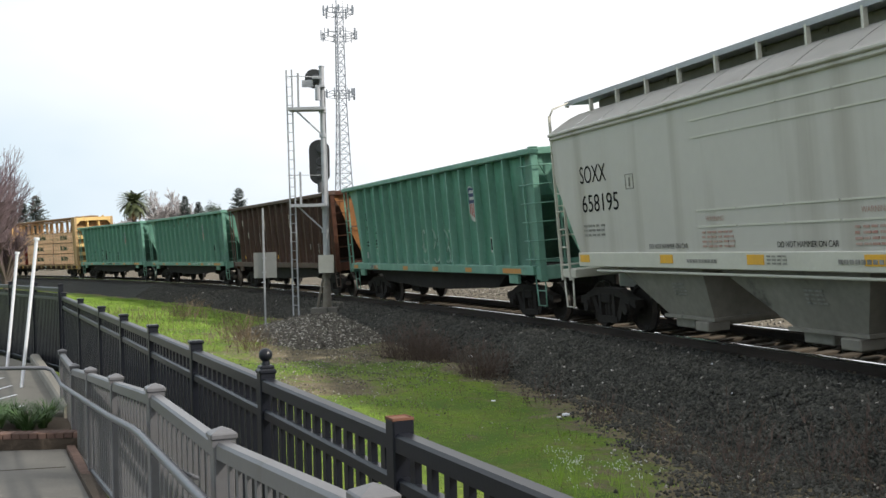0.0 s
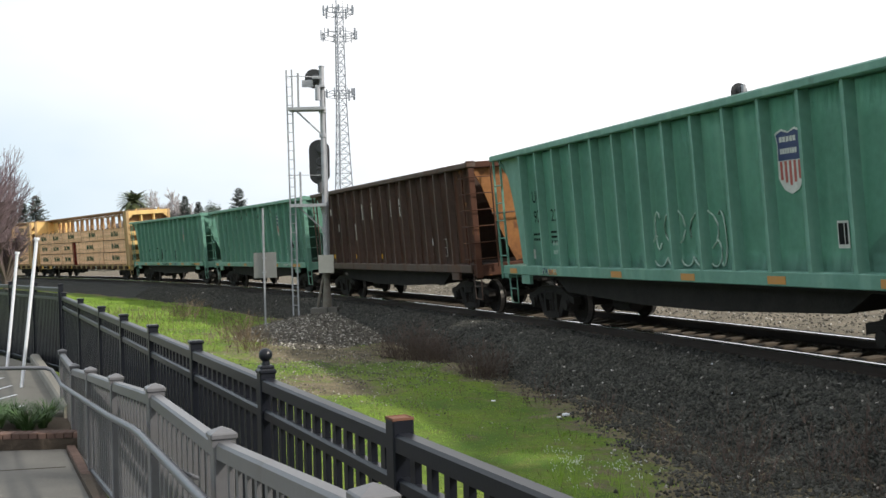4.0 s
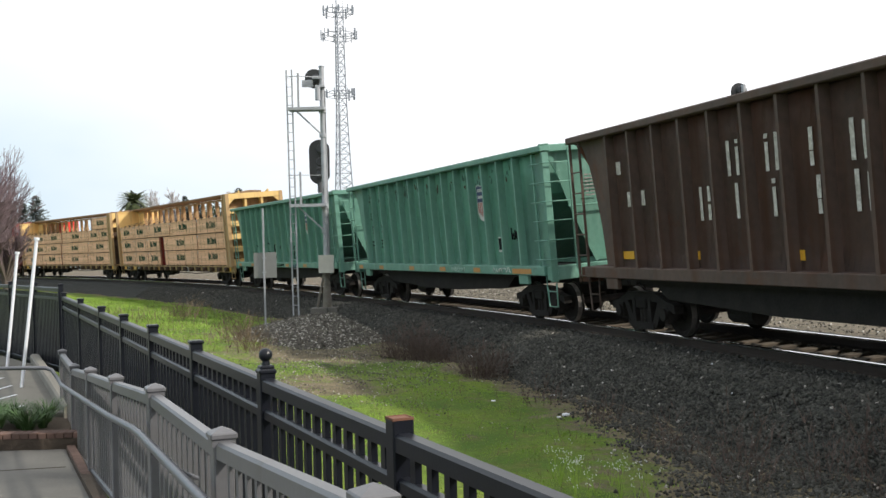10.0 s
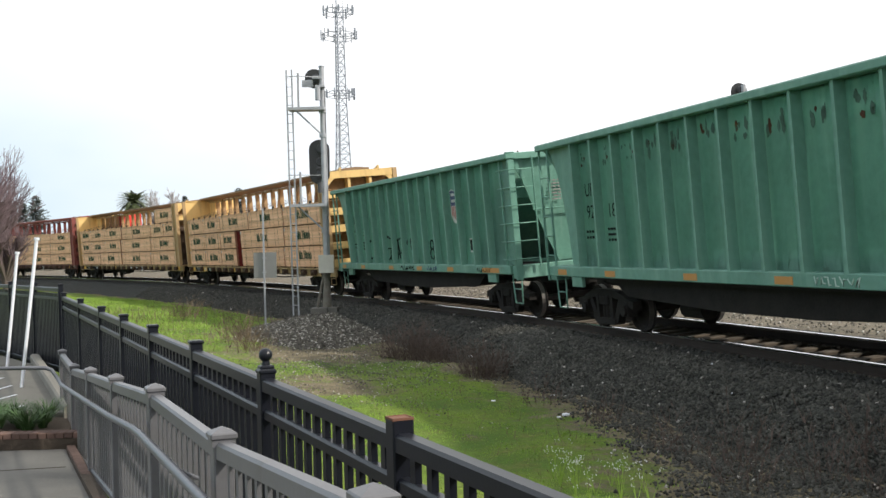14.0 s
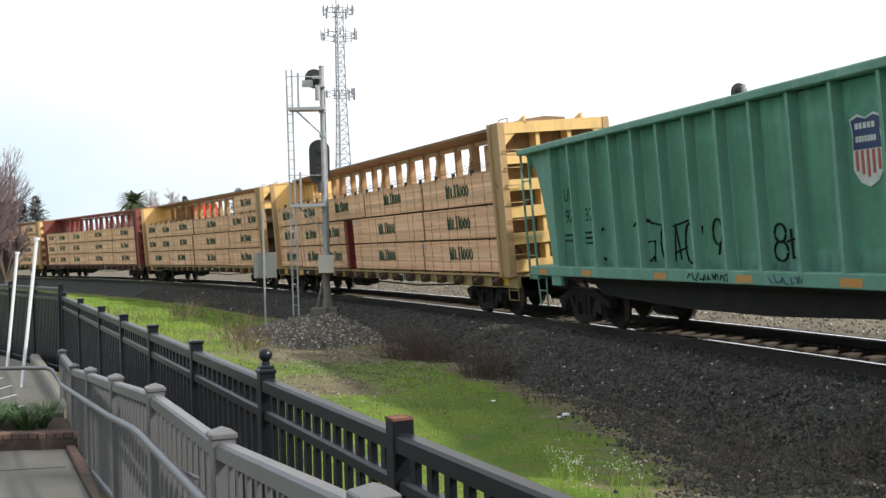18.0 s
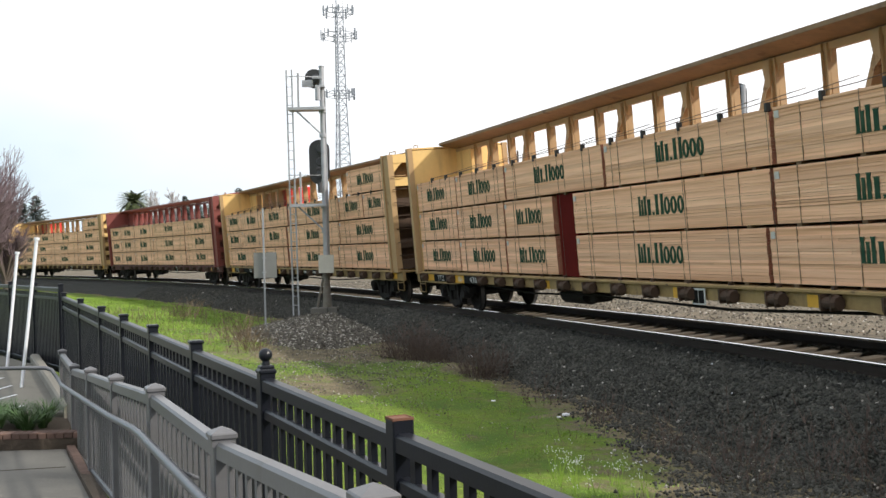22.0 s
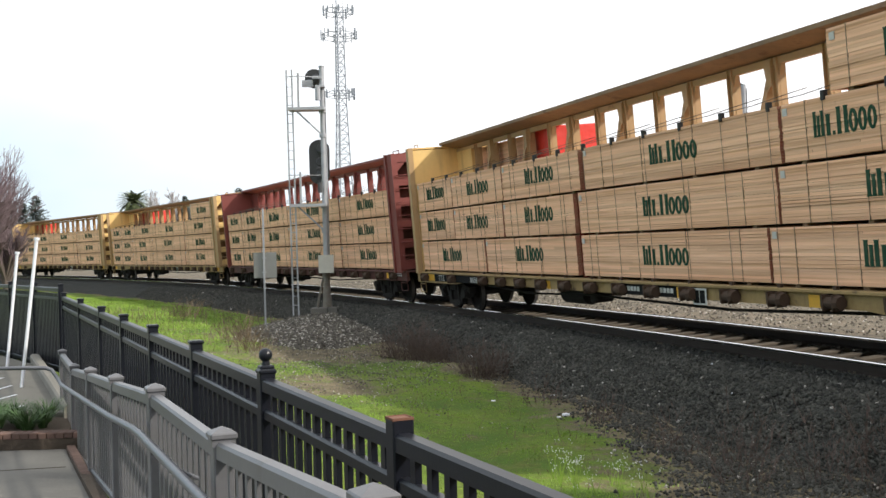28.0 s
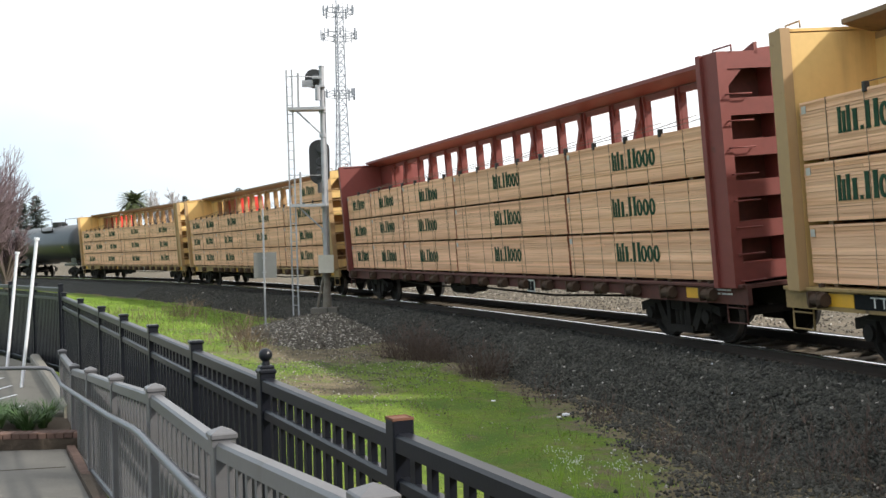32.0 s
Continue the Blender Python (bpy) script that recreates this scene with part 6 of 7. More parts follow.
# grey fence along the ramp
grey = thing("ramp_railing", "grey vinyl ramp railing with capped posts and pickets", "railing")
G_TURN = math.degrees(math.atan2(1, -0.42)) - 90
g_y = [1.1, 2.85, 4.68, 6.5, 8.45, 10.5, 12.4]
g_top = [1.15, 1.02, 0.886, 0.865, 0.718, 0.568, 0.42]
g_posts = [(grey_line(y), y, z) for y, z in zip(g_y, g_top)] + [(-5.07, 14.5, 0.41)]
g_post = post_mesh("railing_post", 0.088, 1.06, M["fence_grey"])
bm = bmesh.new()
block(bm, -0.058, 0.058, -0.058, 0.058, 0.0, 0.028, 0.006)
v = [bm.verts.new(p) for p in ((-0.052, -0.052, 0.028), (0.052, -0.052, 0.028), (0.052, 0.052, 0.028), (-0.052, 0.052, 0.028), (0, 0, 0.052))]
for k in range(4):
    bm.faces.new((v[k], v[(k + 1) % 4], v[4]))
block(bm, -0.05, 0.05, -0.05, 0.05, -0.03, 0.0)
CAP = bpy.data.meshes.new("post_cap")
bmesh.ops.recalc_face_normals(bm, faces=bm.faces)
bm.to_mesh(CAP)
bm.free()
CAP.materials.append(M["fence_grey"])
bm = bmesh.new()
block(bm, -0.009, 0.009, -0.02, 0.02, 0, 1.0)
G_PICKET = bpy.data.meshes.new("picket")
bm.to_mesh(G_PICKET)
bm.free()
G_PICKET.materials.append(M["fence_grey"])
for x, y, z in g_posts:
    p = new("railing_post", g_post)
    p.parent = grey
    p.matrix_basis = pose(x, y, z - 1.11, 0, 0, G_TURN)
    c = new("post_cap", CAP)
    c.parent, c.location = p, (0, 0, 1.06)
for (x0, y0, z0), (x1, y1, z1) in zip(g_posts, g_posts[1:]):
    for nm, dz, h, w in (("top_rail", -0.062, 0.07, 0.07), ("bottom_rail", -0.97, 0.05, 0.05)):
        bm = bmesh.new()
        rail_piece(bm, (x0, y0, z0 + dz), (x1, y1, z1 + dz), w, h)
        part(nm, bm, M["fence_grey"], grey)
    ln = math.hypot(x1 - x0, y1 - y0)
    n = int(round(ln / 0.165))
    turn = math.degrees(math.atan2(y1 - y0, x1 - x0)) - 90
    for k in range(1, n):
        q = k / n
        pk = new("picket", G_PICKET)
        pk.parent = grey
        pk.matrix_basis = pose(x0 + (x1 - x0) * q, y0 + (y1 - y0) * q, z0 + (z1 - z0) * q - 1.0, 0, 0, turn) @ Matrix.Diagonal((1, 1, 0.90, 1))
# pipe handrail on the ramp side of the railing
bm = bmesh.new()
off = Vector((-0.92, -0.39, 0)) * 0.12
hr = [(grey_line(y) + off.x, y + off.y, z) for y, z in ((1.5, 0.64), (3.0, 0.63), (4.6, 0.623), (6.3, 0.604), (6.6, 0.588), (7.86, 0.481), (10.6, 0.288), (12.7, 0.145))]
hr += [(-4.60, 12.95, 0.20), (-4.68, 13.0, 0.285), (-4.76, 13.02, 0.31), (-5.0, 13.03, 0.315), (-6.6, 13.1, 0.315)]
pipe(bm, hr, 0.024, 10)
part("handrail", bm, M["rail_pipe"], grey, "grey painted pipe handrail bending across the ramp end")
for y, z in ((3.0, 0.63), (5.2, 0.617), (7.4, 0.52), (9.6, 0.358)):
    bm = bmesh.new()
    tube(bm, (grey_line(y) + off.x, y + off.y, z), (grey_line(y), y, z - 0.06), 0.01, n=6)
    part("handrail_bracket", bm, M["rail_pipe"], grey)

# ---- ramp, brick edging, planter and the path beyond ----
ys = [-4.0, -2, 0, 1.5, 2.85, 4.4, 6.4, 8.0, 9.3, 10.7, 12.1]
v, f = [], []
for y in ys:
    for k, dx in enumerate((-0.15, -1.2, -2.4, -4.5)):
        v.append((grey_line(y) + dx, y, walk_z(y)))
for y in ys:
    for dx in (-0.15, -4.5):
        v.append((grey_line(y) + dx, y, walk_z(y) - 0.25))
for i in range(len(ys) - 1):
    for k in range(3):
        a = i * 4 + k
        f.append((a, a + 1, a + 5, a + 4))
    o = len(ys) * 4
    f.append((i * 4, i * 4 + 4, o + (i + 1) * 2, o + i * 2))
    f.append((i * 4 + 3, i * 4 + 7, o + (i + 1) * 2 + 1, o + i * 2 + 1))
e = (len(ys) - 1) * 4
f.append((e, e + 1, e + 2, e + 3, len(v) - 1, len(v) - 2))
ramp = raw_mesh("walkway", v, f, M["concrete"])
tagged(ramp, "weathered concrete ramp walkway", "walkway", kind="structure")
for y in (10.95, 8.6, 6.2):
    bm = bmesh.new()
    beam(bm, (grey_line(y) - 0.23, y, walk_z(y) + 0.002), (grey_line(y) - 4.4, y - 0.9, walk_z(y - 0.5) + 0.002), 0.012, 0.006)
    part("joint", bm, M["soil"], ramp)
bm = bmesh.new()
block(bm, -0.1, 0.1, -0.045, 0.045, 0, 0.065, 0.006)
BRICK = bpy.data.meshes.new("brick")
bmesh.ops.recalc_face_normals(bm, faces=bm.faces)
bm.to_mesh(BRICK)
bm.free()
BRICK.materials.append(M["brick"])
edging = tagged(raw_mesh("brick_edging", [(grey_line(2.0) - 0.145, 2.0, walk_z(2.0) - 0.1), (grey_line(2.0) - 0.02, 2.0, walk_z(2.0) - 0.1), (grey_line(12.1) - 0.02, 12.1, -0.60), (grey_line(12.1) - 0.145, 12.1, -0.60),
                                          (grey_line(2.0) - 0.145, 2.0, walk_z(2.0) + 0.005), (grey_line(2.0) - 0.02, 2.0, walk_z(2.0) + 0.005), (grey_line(12.1) - 0.02, 12.1, -0.492), (grey_line(12.1) - 0.145, 12.1, -0.492)],
                         [(0, 1, 2, 3), (4, 7, 6, 5), (0, 4, 5, 1), (1, 5, 6, 2), (2, 6, 7, 3), (3, 7, 4, 0)], M["soil"]), "red brick soldier edging along the ramp", "edging", kind="structure")
y = 5.0
while y < 12.1:
    b = new("brick", BRICK)
    b.parent = edging
    b.matrix_basis = pose(grey_line(y) - 0.085, y, walk_z(y) - 0.02, random.uniform(-1, 1), random.uniform(-1, 1), G_TURN + random.uniform(-1.5, 1.5) + 90) @ Matrix.Diagonal((0.62, 1.0, 1.0, 1.0))
    y += 0.088
kerb = raw_mesh("planter_kerb", [(-7.6, 12.12, -0.5), (-4.1, 12.12, -0.5), (-4.1, 12.34, -0.5), (-7.6, 12.34, -0.5), (-7.6, 12.12, -0.385), (-4.1, 12.12, -0.385), (-4.1, 12.34, -0.385), (-7.6, 12.34, -0.385)],
                [(0, 1, 2, 3), (4, 7, 6, 5), (0, 4, 5, 1), (1, 5, 6, 2), (2, 6, 7, 3), (3, 7, 4, 0)], M["soil"])
tagged(kerb, "low red brick kerb of a planter", "kerb", kind="structure")
x = -7.5
while x < -4.1:
    b = new("brick", BRICK)
    b.parent = kerb
    b.matrix_basis = pose(x, 12.23, -0.385, random.uniform(-1, 1), random.uniform(-1, 1), 90 + random.uniform(-2, 2)) @ Matrix.Diagonal((1.05, 1, 1, 1))
    x += 0.097
planter = raw_mesh("planter_soil", [(-7.6, 12.34, -0.40), (-4.3, 12.34, -0.40), (-4.75, 14.0, -0.40), (-7.6, 14.0, -0.40), (-7.6, 12.34, -0.6), (-4.3, 12.34, -0.6), (-4.75, 14.0, -0.6), (-7.6, 14.0, -0.6)],
                   [(0, 1, 2, 3), (4, 7, 6, 5), (0, 4, 5, 1), (1, 5, 6, 2), (2, 6, 7, 3), (3, 7, 4, 0)], M["soil"])
tagged(planter, "dark planter soil under strap-leaved plants", "soil", kind="structure")
bm = bmesh.new()
vv = [bm.verts.new(p) for p in ((-14.0, 14.0, -0.385), (-4.95, 14.0, -0.385), (-7.35, 20.0, -0.385), (-12.9, 28.0, -0.385), (-24.0, 36.0, -0.385))]
top = bm.faces.new(vv)
ge = bmesh.ops.extrude_face_region(bm, geom=[top])
for g in ge["geom"]:
    if isinstance(g, bmesh.types.BMVert):
        g.co.z -= 0.2
path = mesh_object("path", bm, M["path"])
tagged(path, "worn concrete path beyond the planter with thin white dashes", "path", kind="structure")
# five thin white strips lying on the path
for (xa, ya), (xb, yb) in (((-7.5, 18.0), (-7.44, 18.42)), ((-6.9, 16.6), (-6.86, 17.26)), ((-6.42, 15.5), (-6.33, 16.1)), ((-5.95, 14.45), (-5.74, 14.91)), ((-5.47, 14.03), (-5.33, 14.4))):
    bm = bmesh.new()
    beam(bm, (xa, ya, -0.383), (xb, yb, -0.383), 0.045, 0.006)
    part("painted_dash", bm, M["white_pole"], path)
bm = bmesh.new()
rail_piece(bm, (-4.72, 13.75, -0.24), (-7.95, 21.2, -0.24), 0.17, 0.24, 0.03)
kb = mesh_object("concrete_kerb", bm, M["kerb"])
tagged(kb, "pale concrete kerb along the path", "kerb", kind="structure")
bm = bmesh.new()
rail_piece(bm, (-7.4, 14.02, -0.33), (-4.72, 13.9, -0.33), 0.12, 0.15, 0.02)
kb = mesh_object("concrete_kerb", bm, M["kerb"])
tagged(kb, "low concrete kerb behind the planter", "kerb", kind="structure")


def leaf_clump(name, n, r, h, mat, width, seed, droop=0.5):
    """Arching strap leaves from one crown."""
    rnd = random.Random(seed)
    v, f = [], []
    for i in range(n):
        a = rnd.uniform(0, 2 * math.pi)
        d = Vector((math.cos(a), math.sin(a), 0))
        s = Vector((-d.y, d.x, 0))
        hh, rr, w = h * rnd.uniform(0.6, 1.1), r * rnd.uniform(0.4, 1.1), width * rnd.uniform(0.7, 1.2)
        o = len(v)
        base = d * rnd.uniform(0, 0.05)
        for k in range(4):
            q = k / 3
            p = base + d * rr * q ** 1.5 + Vector((0, 0, hh * (q - droop * q ** 3)))
            ww = w * (1 - q ** 2) + 0.001
            v += [p - s * ww / 2, p + s * ww / 2]
        for k in range(3):
            f.append((o + 2 * k, o + 2 * k + 1, o + 2 * k + 3, o + 2 * k + 2))
    me = bpy.data.meshes.new(name)
    me.from_pydata([tuple(p) for p in v], [], f)
    me.materials.append(mat)
    return me


CLUMPS = [leaf_clump("leaves", 110, 0.42, 0.42, M["strap_leaf"], 0.011, k, 0.35) for k in range(3)]
for i in range(26):
    pl = tagged(new("strap_leaf_plant", CLUMPS[i % 3]), "dark green strap-leaved plant in a planter", "plant", "planter plants")
    pl.matrix_basis = pose(-7.4 + i * 0.105 + 0.06 * math.sin(i * 5), 12.6 + 0.45 * (i % 3) + 0.1 * math.sin(i * 3), -0.40, 0, 0, i * 47)
for i, (x, y) in enumerate(((-5.4, 15.0), (-5.75, 15.9), (-6.1, 16.6), (-5.0, 14.4))):
    pl = tagged(new("dry_plant", leaf_clump("leaves", 30, 0.3, 0.35, M["dry_weed"], 0.012, 20 + i)), "dry brown weed by the fence foot", "plant", "dry weeds")
    pl.matrix_basis = pose(x + 0.45, y, -0.56)

# two leaning white poles
for x, y, dx, h in ((-6.61, 17.03, 0.30, 2.30), (-7.89, 19.66, 0.25, 2.10)):
    bm = bmesh.new()
    tube(bm, (0, 0, -0.05), (dx, 0.0, h), 0.027, n=12)
    pole = mesh_object("marker_pole", bm, M["white_pole"], smooth=False)
    pole.location = (x, y, -0.385)
    tagged(pole, "slim white plastic pole leaning over a path", "pole", "white poles")
    bm = bmesh.new()
    tube(bm, (dx * 0.99, 0, h - 0.02), (dx * 1.01, 0, h + 0.02), 0.042, n=12)
    part("pole_cap", bm, M["white_pole"], pole)

# ---- signal mast ----
mast = thing("signal_mast", "galvanised railway signal mast with two dark signal heads", "signal")
mast.location = (MAST[0], MAST[1], -0.40)


def m_part(name, build, mat, parent=mast, label="", smooth=False):
    bm = bmesh.new()
    build(bm)
    return part(name, bm, mat, parent, label, smooth)


m_part("pole", lambda b: (tube(b, (0, 0, 1.25), (0, 0, 8.2), 0.095, 0.085, n=18), tube(b, (0, 0, 8.2), (0, 0, 8.24), 0.1, n=18)), M["galv"])
m_part("pedestal", lambda b: (tube(b, (0, 0, 0.1), (0, 0, 1.05), 0.16, 0.10, n=18), tube(b, (0, 0, 1.05), (0, 0, 1.25), 0.12, n=18), tube(b, (0, 0, 1.18), (0, 0, 1.3), 0.14, n=18)), M["pedestal"])
m_part("strut", lambda b: tube(b, (-0.36, 0.15, 0.08), (-0.1, 0.02, 1.2), 0.04, n=10), M["pedestal"])
m_part("footing", lambda b: (block(b, -0.55, 0.02, -0.25, 0.3, -0.2, 0.08, 0.02), block(b, 0.05, 0.36, -0.28, 0.3, -0.2, 0.09, 0.02)), M["concrete"], label="rough concrete footing blocks")
m_part("control_box", lambda b: (block(b, -0.2, 0.27, -0.42, -0.14, 1.28, 1.84, 0.02), block(b, -0.22, 0.29, -0.435, -0.42, 1.26, 1.86, 0.006)), M["grey_trim"], label="white-grey control box strapped to the mast")
SX = -1.07


def ladder_build(b):
    for x in (SX - 0.09, SX + 0.09):
        beam(b, (x + 0.04, -0.25, -0.15), (x, -0.25, 8.1), 0.028, 0.05)


m_part("ladder", ladder_build, M["galv"], label="slim galvanised climbing ladder")
lad = [o for o in mast.children if o.name.startswith("ladder")][0]
for i in range(26):
    z = 0.2 + i * 0.305
    q = 0.04 * (1 - z / 8.1)
    m_part("rung", lambda b: tube(b, (SX - 0.09 + q, -0.25, z), (SX + 0.09 + q, -0.25, z), 0.011, n=6), M["galv"], lad)
for z, zr in ((6.78, 7.95), (3.55, 4.65)):
    m_part("platform", lambda b: (block(b, SX - 0.05, 0.1, -0.5, 0.2, z - 0.05, z, 0.006), block(b, SX - 0.05, 0.1, -0.52, -0.48, z - 0.07, z + 0.03)), M["galv"], label="small steel maintenance platform")
    m_part("brace", lambda b: beam(b, (SX + 0.2, -0.2, z - 0.05), (-0.05, -0.08, z - 0.85), 0.05, 0.05), M["galv"])
    m_part("guard_post", lambda b: beam(b, (SX + 0.32, -0.42, z), (SX + 0.32, -0.42, zr), 0.1, 0.06), M["galv"])
    m_part("guard_rail", lambda b: pipe(b, [(SX - 0.1, -0.42, zr - 0.1), (SX + 0.3, -0.42, zr - 0.1), (-0.1, -0.1, zr - 0.1)], 0.014, 6), M["galv"])
    m_part("collar", lambda b: (tube(b, (0, 0, z - 0.12), (0, 0, z + 0.06), 0.13, n=18), tube(b, (0, 0, z - 0.95), (0, 0, z - 0.83), 0.125, n=18)), M["galv"])


def oval(b, cx, cz, w, h, y0, y1, n=28):
    pts = []
    st = (h - w) / 2
    for k in range(n):
        a = 2 * math.pi * k / n
        pts.append((cx + w / 2 * math.cos(a), cz + (st if math.sin(a) >= 0 else -st) + w / 2 * math.sin(a)))
    prism(b, pts, y0, y1)


def hood(b, cx, cz, r, y0, ln):
    tube(b, (cx, y0, cz), (cx, y0 + ln, cz), r, r * 1.02, n=16)


def head(parent, cx, cz, w, h, lamps, side=1):
    hd = m_part("signal_head", lambda b: oval(b, cx, cz, w, h, 0.20, 0.225), M["signal_black"], parent, "dark backboard with lamp housings")
    for z in lamps:
        m_part("lamp_housing", lambda b: (tube(b, (cx + 0.05, 0.03, z), (cx + 0.05, 0.21, z), 0.13, 0.17, n=16), tube(b, (cx + 0.05, -0.01, z), (cx + 0.05, 0.03, z), 0.07, n=12)), M["signal_grey"], hd, "weathered grey lamp housing")
        m_part("visor", lambda b: hood(b, cx, z, 0.12, 0.23, 0.34), M["signal_black"], hd)
    return hd


h_up = head(mast, -0.28, 7.85, 0.64, 0.66, (7.85,))
m_part("bracket", lambda b: (block(b, -0.3, 0.0, -0.12, 0.0, 7.8, 7.9), tube(b, (-0.12, -0.25, 7.05), (-0.12, -0.25, 7.5), 0.09, n=12), block(b, -0.2, 0.12, -0.3, -0.05, 7.48, 7.56, 0.01), block(b, -0.68, -0.3, 0.02, 0.12, 7.55, 7.78, 0.01)), M["galv"], label="pipe bracket and junction box")
h_low = head(mast, -0.17, 5.02, 0.70, 1.52, (5.45, 5.02, 4.6))
m_part("bracket", lambda b: (block(b, -0.25, 0.0, -0.06, 0.0, 4.78, 4.84), tube(b, (-0.12, -0.25, 3.95), (-0.12, -0.25, 4.3), 0.08, n=12)), M["signal_grey"])
m_part("conduit", lambda b: pipe(b, [(0.12, -0.05, 1.5), (0.11, -0.03, 4.0), (0.1, -0.03, 7.4)], 0.02, 6), M["galv"])

# sign on a slim post, seen from behind
sp = thing("trackside_sign", "square metal sign turned away on a slim post", "sign")
sp.location = (-5.4, 33.0, -0.62)
bm = bmesh.new()
beam(bm, (0, 0, 0), (0, 0, 3.55), 0.06, 0.05)
part("sign_post", bm, M["galv"], sp)
bm = bmesh.new()
block(bm, -0.32, 0.37, 0.03, 0.045, 1.45, 2.22, 0.004)
part("sign_panel", bm, M["sign_back"], sp, "plain weathered aluminium back")
for z in (1.62, 2.05):
    bm = bmesh.new()
    block(bm, -0.06, 0.06, -0.04, 0.03, z - 0.02, z + 0.02)
    part("bracket", bm, M["galv"], sp)

# second signal beyond the track, its head standing over the cars
m2 = thing("signal_mast", "signal mast beyond the track with a dark oval head", "signal")
m2.location = (11.55, 42.0, -0.35)
m_part("pole", lambda b: tube(b, (0.12, 0, 0), (0.12, 0, 7.9), 0.09, n=14), M["galv"], m2)
head(m2, 0.0, 7.25, 0.62, 1.5, (7.72, 7.28, 6.85))
m_part("footing", lambda b: block(b, -0.4, 0.6, -0.4, 0.4, -0.1, 0.1, 0.02), M["concrete"], m2)
bm = bmesh.new()
tube(bm, (0, 0, 0), (0, 0, 7.15), 0.09, 0.05, n=10)
up = mesh_object("post", bm, M["bark"])
up.location = (4.22, 60.0, -0.35)
tagged(up, "slim dark post beyond the track", "post")

# ---- lattice radio tower ----
tower = thing("radio_tower", "tall pale lattice radio tower with antenna mounts", "tower")
tower.location = (-14.4, 160.0, -0.3)
T_H = 37.4


def t_leg(k, z):
    r = float(np.interp(z, [0, 14, 24, 37.4], [2.3, 1.28, 0.86, 0.66]))
    a = 2 * math.pi * k / 3 + 0.35
    return Vector((r * math.cos(a), r * math.sin(a), z))


for k in range(3):
    bm = bmesh.new()
    zs = list(np.linspace(0, T_H, 10))
    pipe(bm, [t_leg(k, z) for z in zs], 0.085, 6)
    part("leg", bm, M["tower"], tower)
    bm = bmesh.new()
    zs = list(np.linspace(0.3, T_H - 0.3, 27))
    for i, (a, b) in enumerate(zip(zs, zs[1:])):
        tube(bm, t_leg(k, a), t_leg((k + 1) % 3, b), 0.035, n=4)
        tube(bm, t_leg((k + 1) % 3, a), t_leg(k, b), 0.035, n=4)
        tube(bm, t_leg(k, a), t_leg((k + 1) % 3, a), 0.03, n=4)
    part("lattice_bracing", bm, M["tower"], tower)
rnd = random.Random(4)
for z, r, n in ((36.9, 2.1, 13), (33.4, 2.5, 13), (24.9, 2.0, 12)):
    pts = [Vector((r * math.cos(2 * math.pi * k / 6), r * math.sin(2 * math.pi * k / 6), z)) for k in range(6)]
    bm = bmesh.new()
    pipe(bm, pts + pts[:1], 0.05, 5)
    ring = part("antenna_mount", bm, M["tower"], tower)
    bm = bmesh.new()
    pipe(bm, [p + Vector((0, 0, -0.7)) for p in pts + pts[:1]], 0.04, 5)
    part("lower_ring", bm, M["tower"], ring)
    for k in range(3):
        for dz in (0, -0.7):
            bm = bmesh.new()
            tube(bm, t_leg(k, z + dz), pts[2 * k] + Vector((0, 0, dz)), 0.05, n=5)
            part("mount_arm", bm, M["tower"], ring)
    for i in range(n):
        a = 2 * math.pi * i / n + rnd.uniform(-0.2, 0.2)
        bm = bmesh.new()
        x, y = (r + 0.1) * math.cos(a), (r + 0.1) * math.sin(a)
        hh = rnd.uniform(0.5, 1.1)
        wd = rnd.uniform(0.05, 0.14)
        block(bm, x - wd, x + wd, y - 0.07, y + 0.07, z - hh, z + hh * 0.6, 0.02)
        part("antenna_panel", bm, M["tower"], ring)
for i in range(3):
    bm = bmesh.new()
    a = 2 * math.pi * i / 3
    tube(bm, (0.6 * math.cos(a), 0.6 * math.sin(a), 37), (0.6 * math.cos(a), 0.6 * math.sin(a), 38.2 + 0.3 * i), 0.04, n=5)
    part("whip_antenna", bm, M["tower"], tower)
bm = bmesh.new()
tube(bm, t_leg(2, 0.5) * 0.9, t_leg(2, 24) * 0.9, 0.11, n=6)
part("cable_run", bm, M["signal_black"], tower)


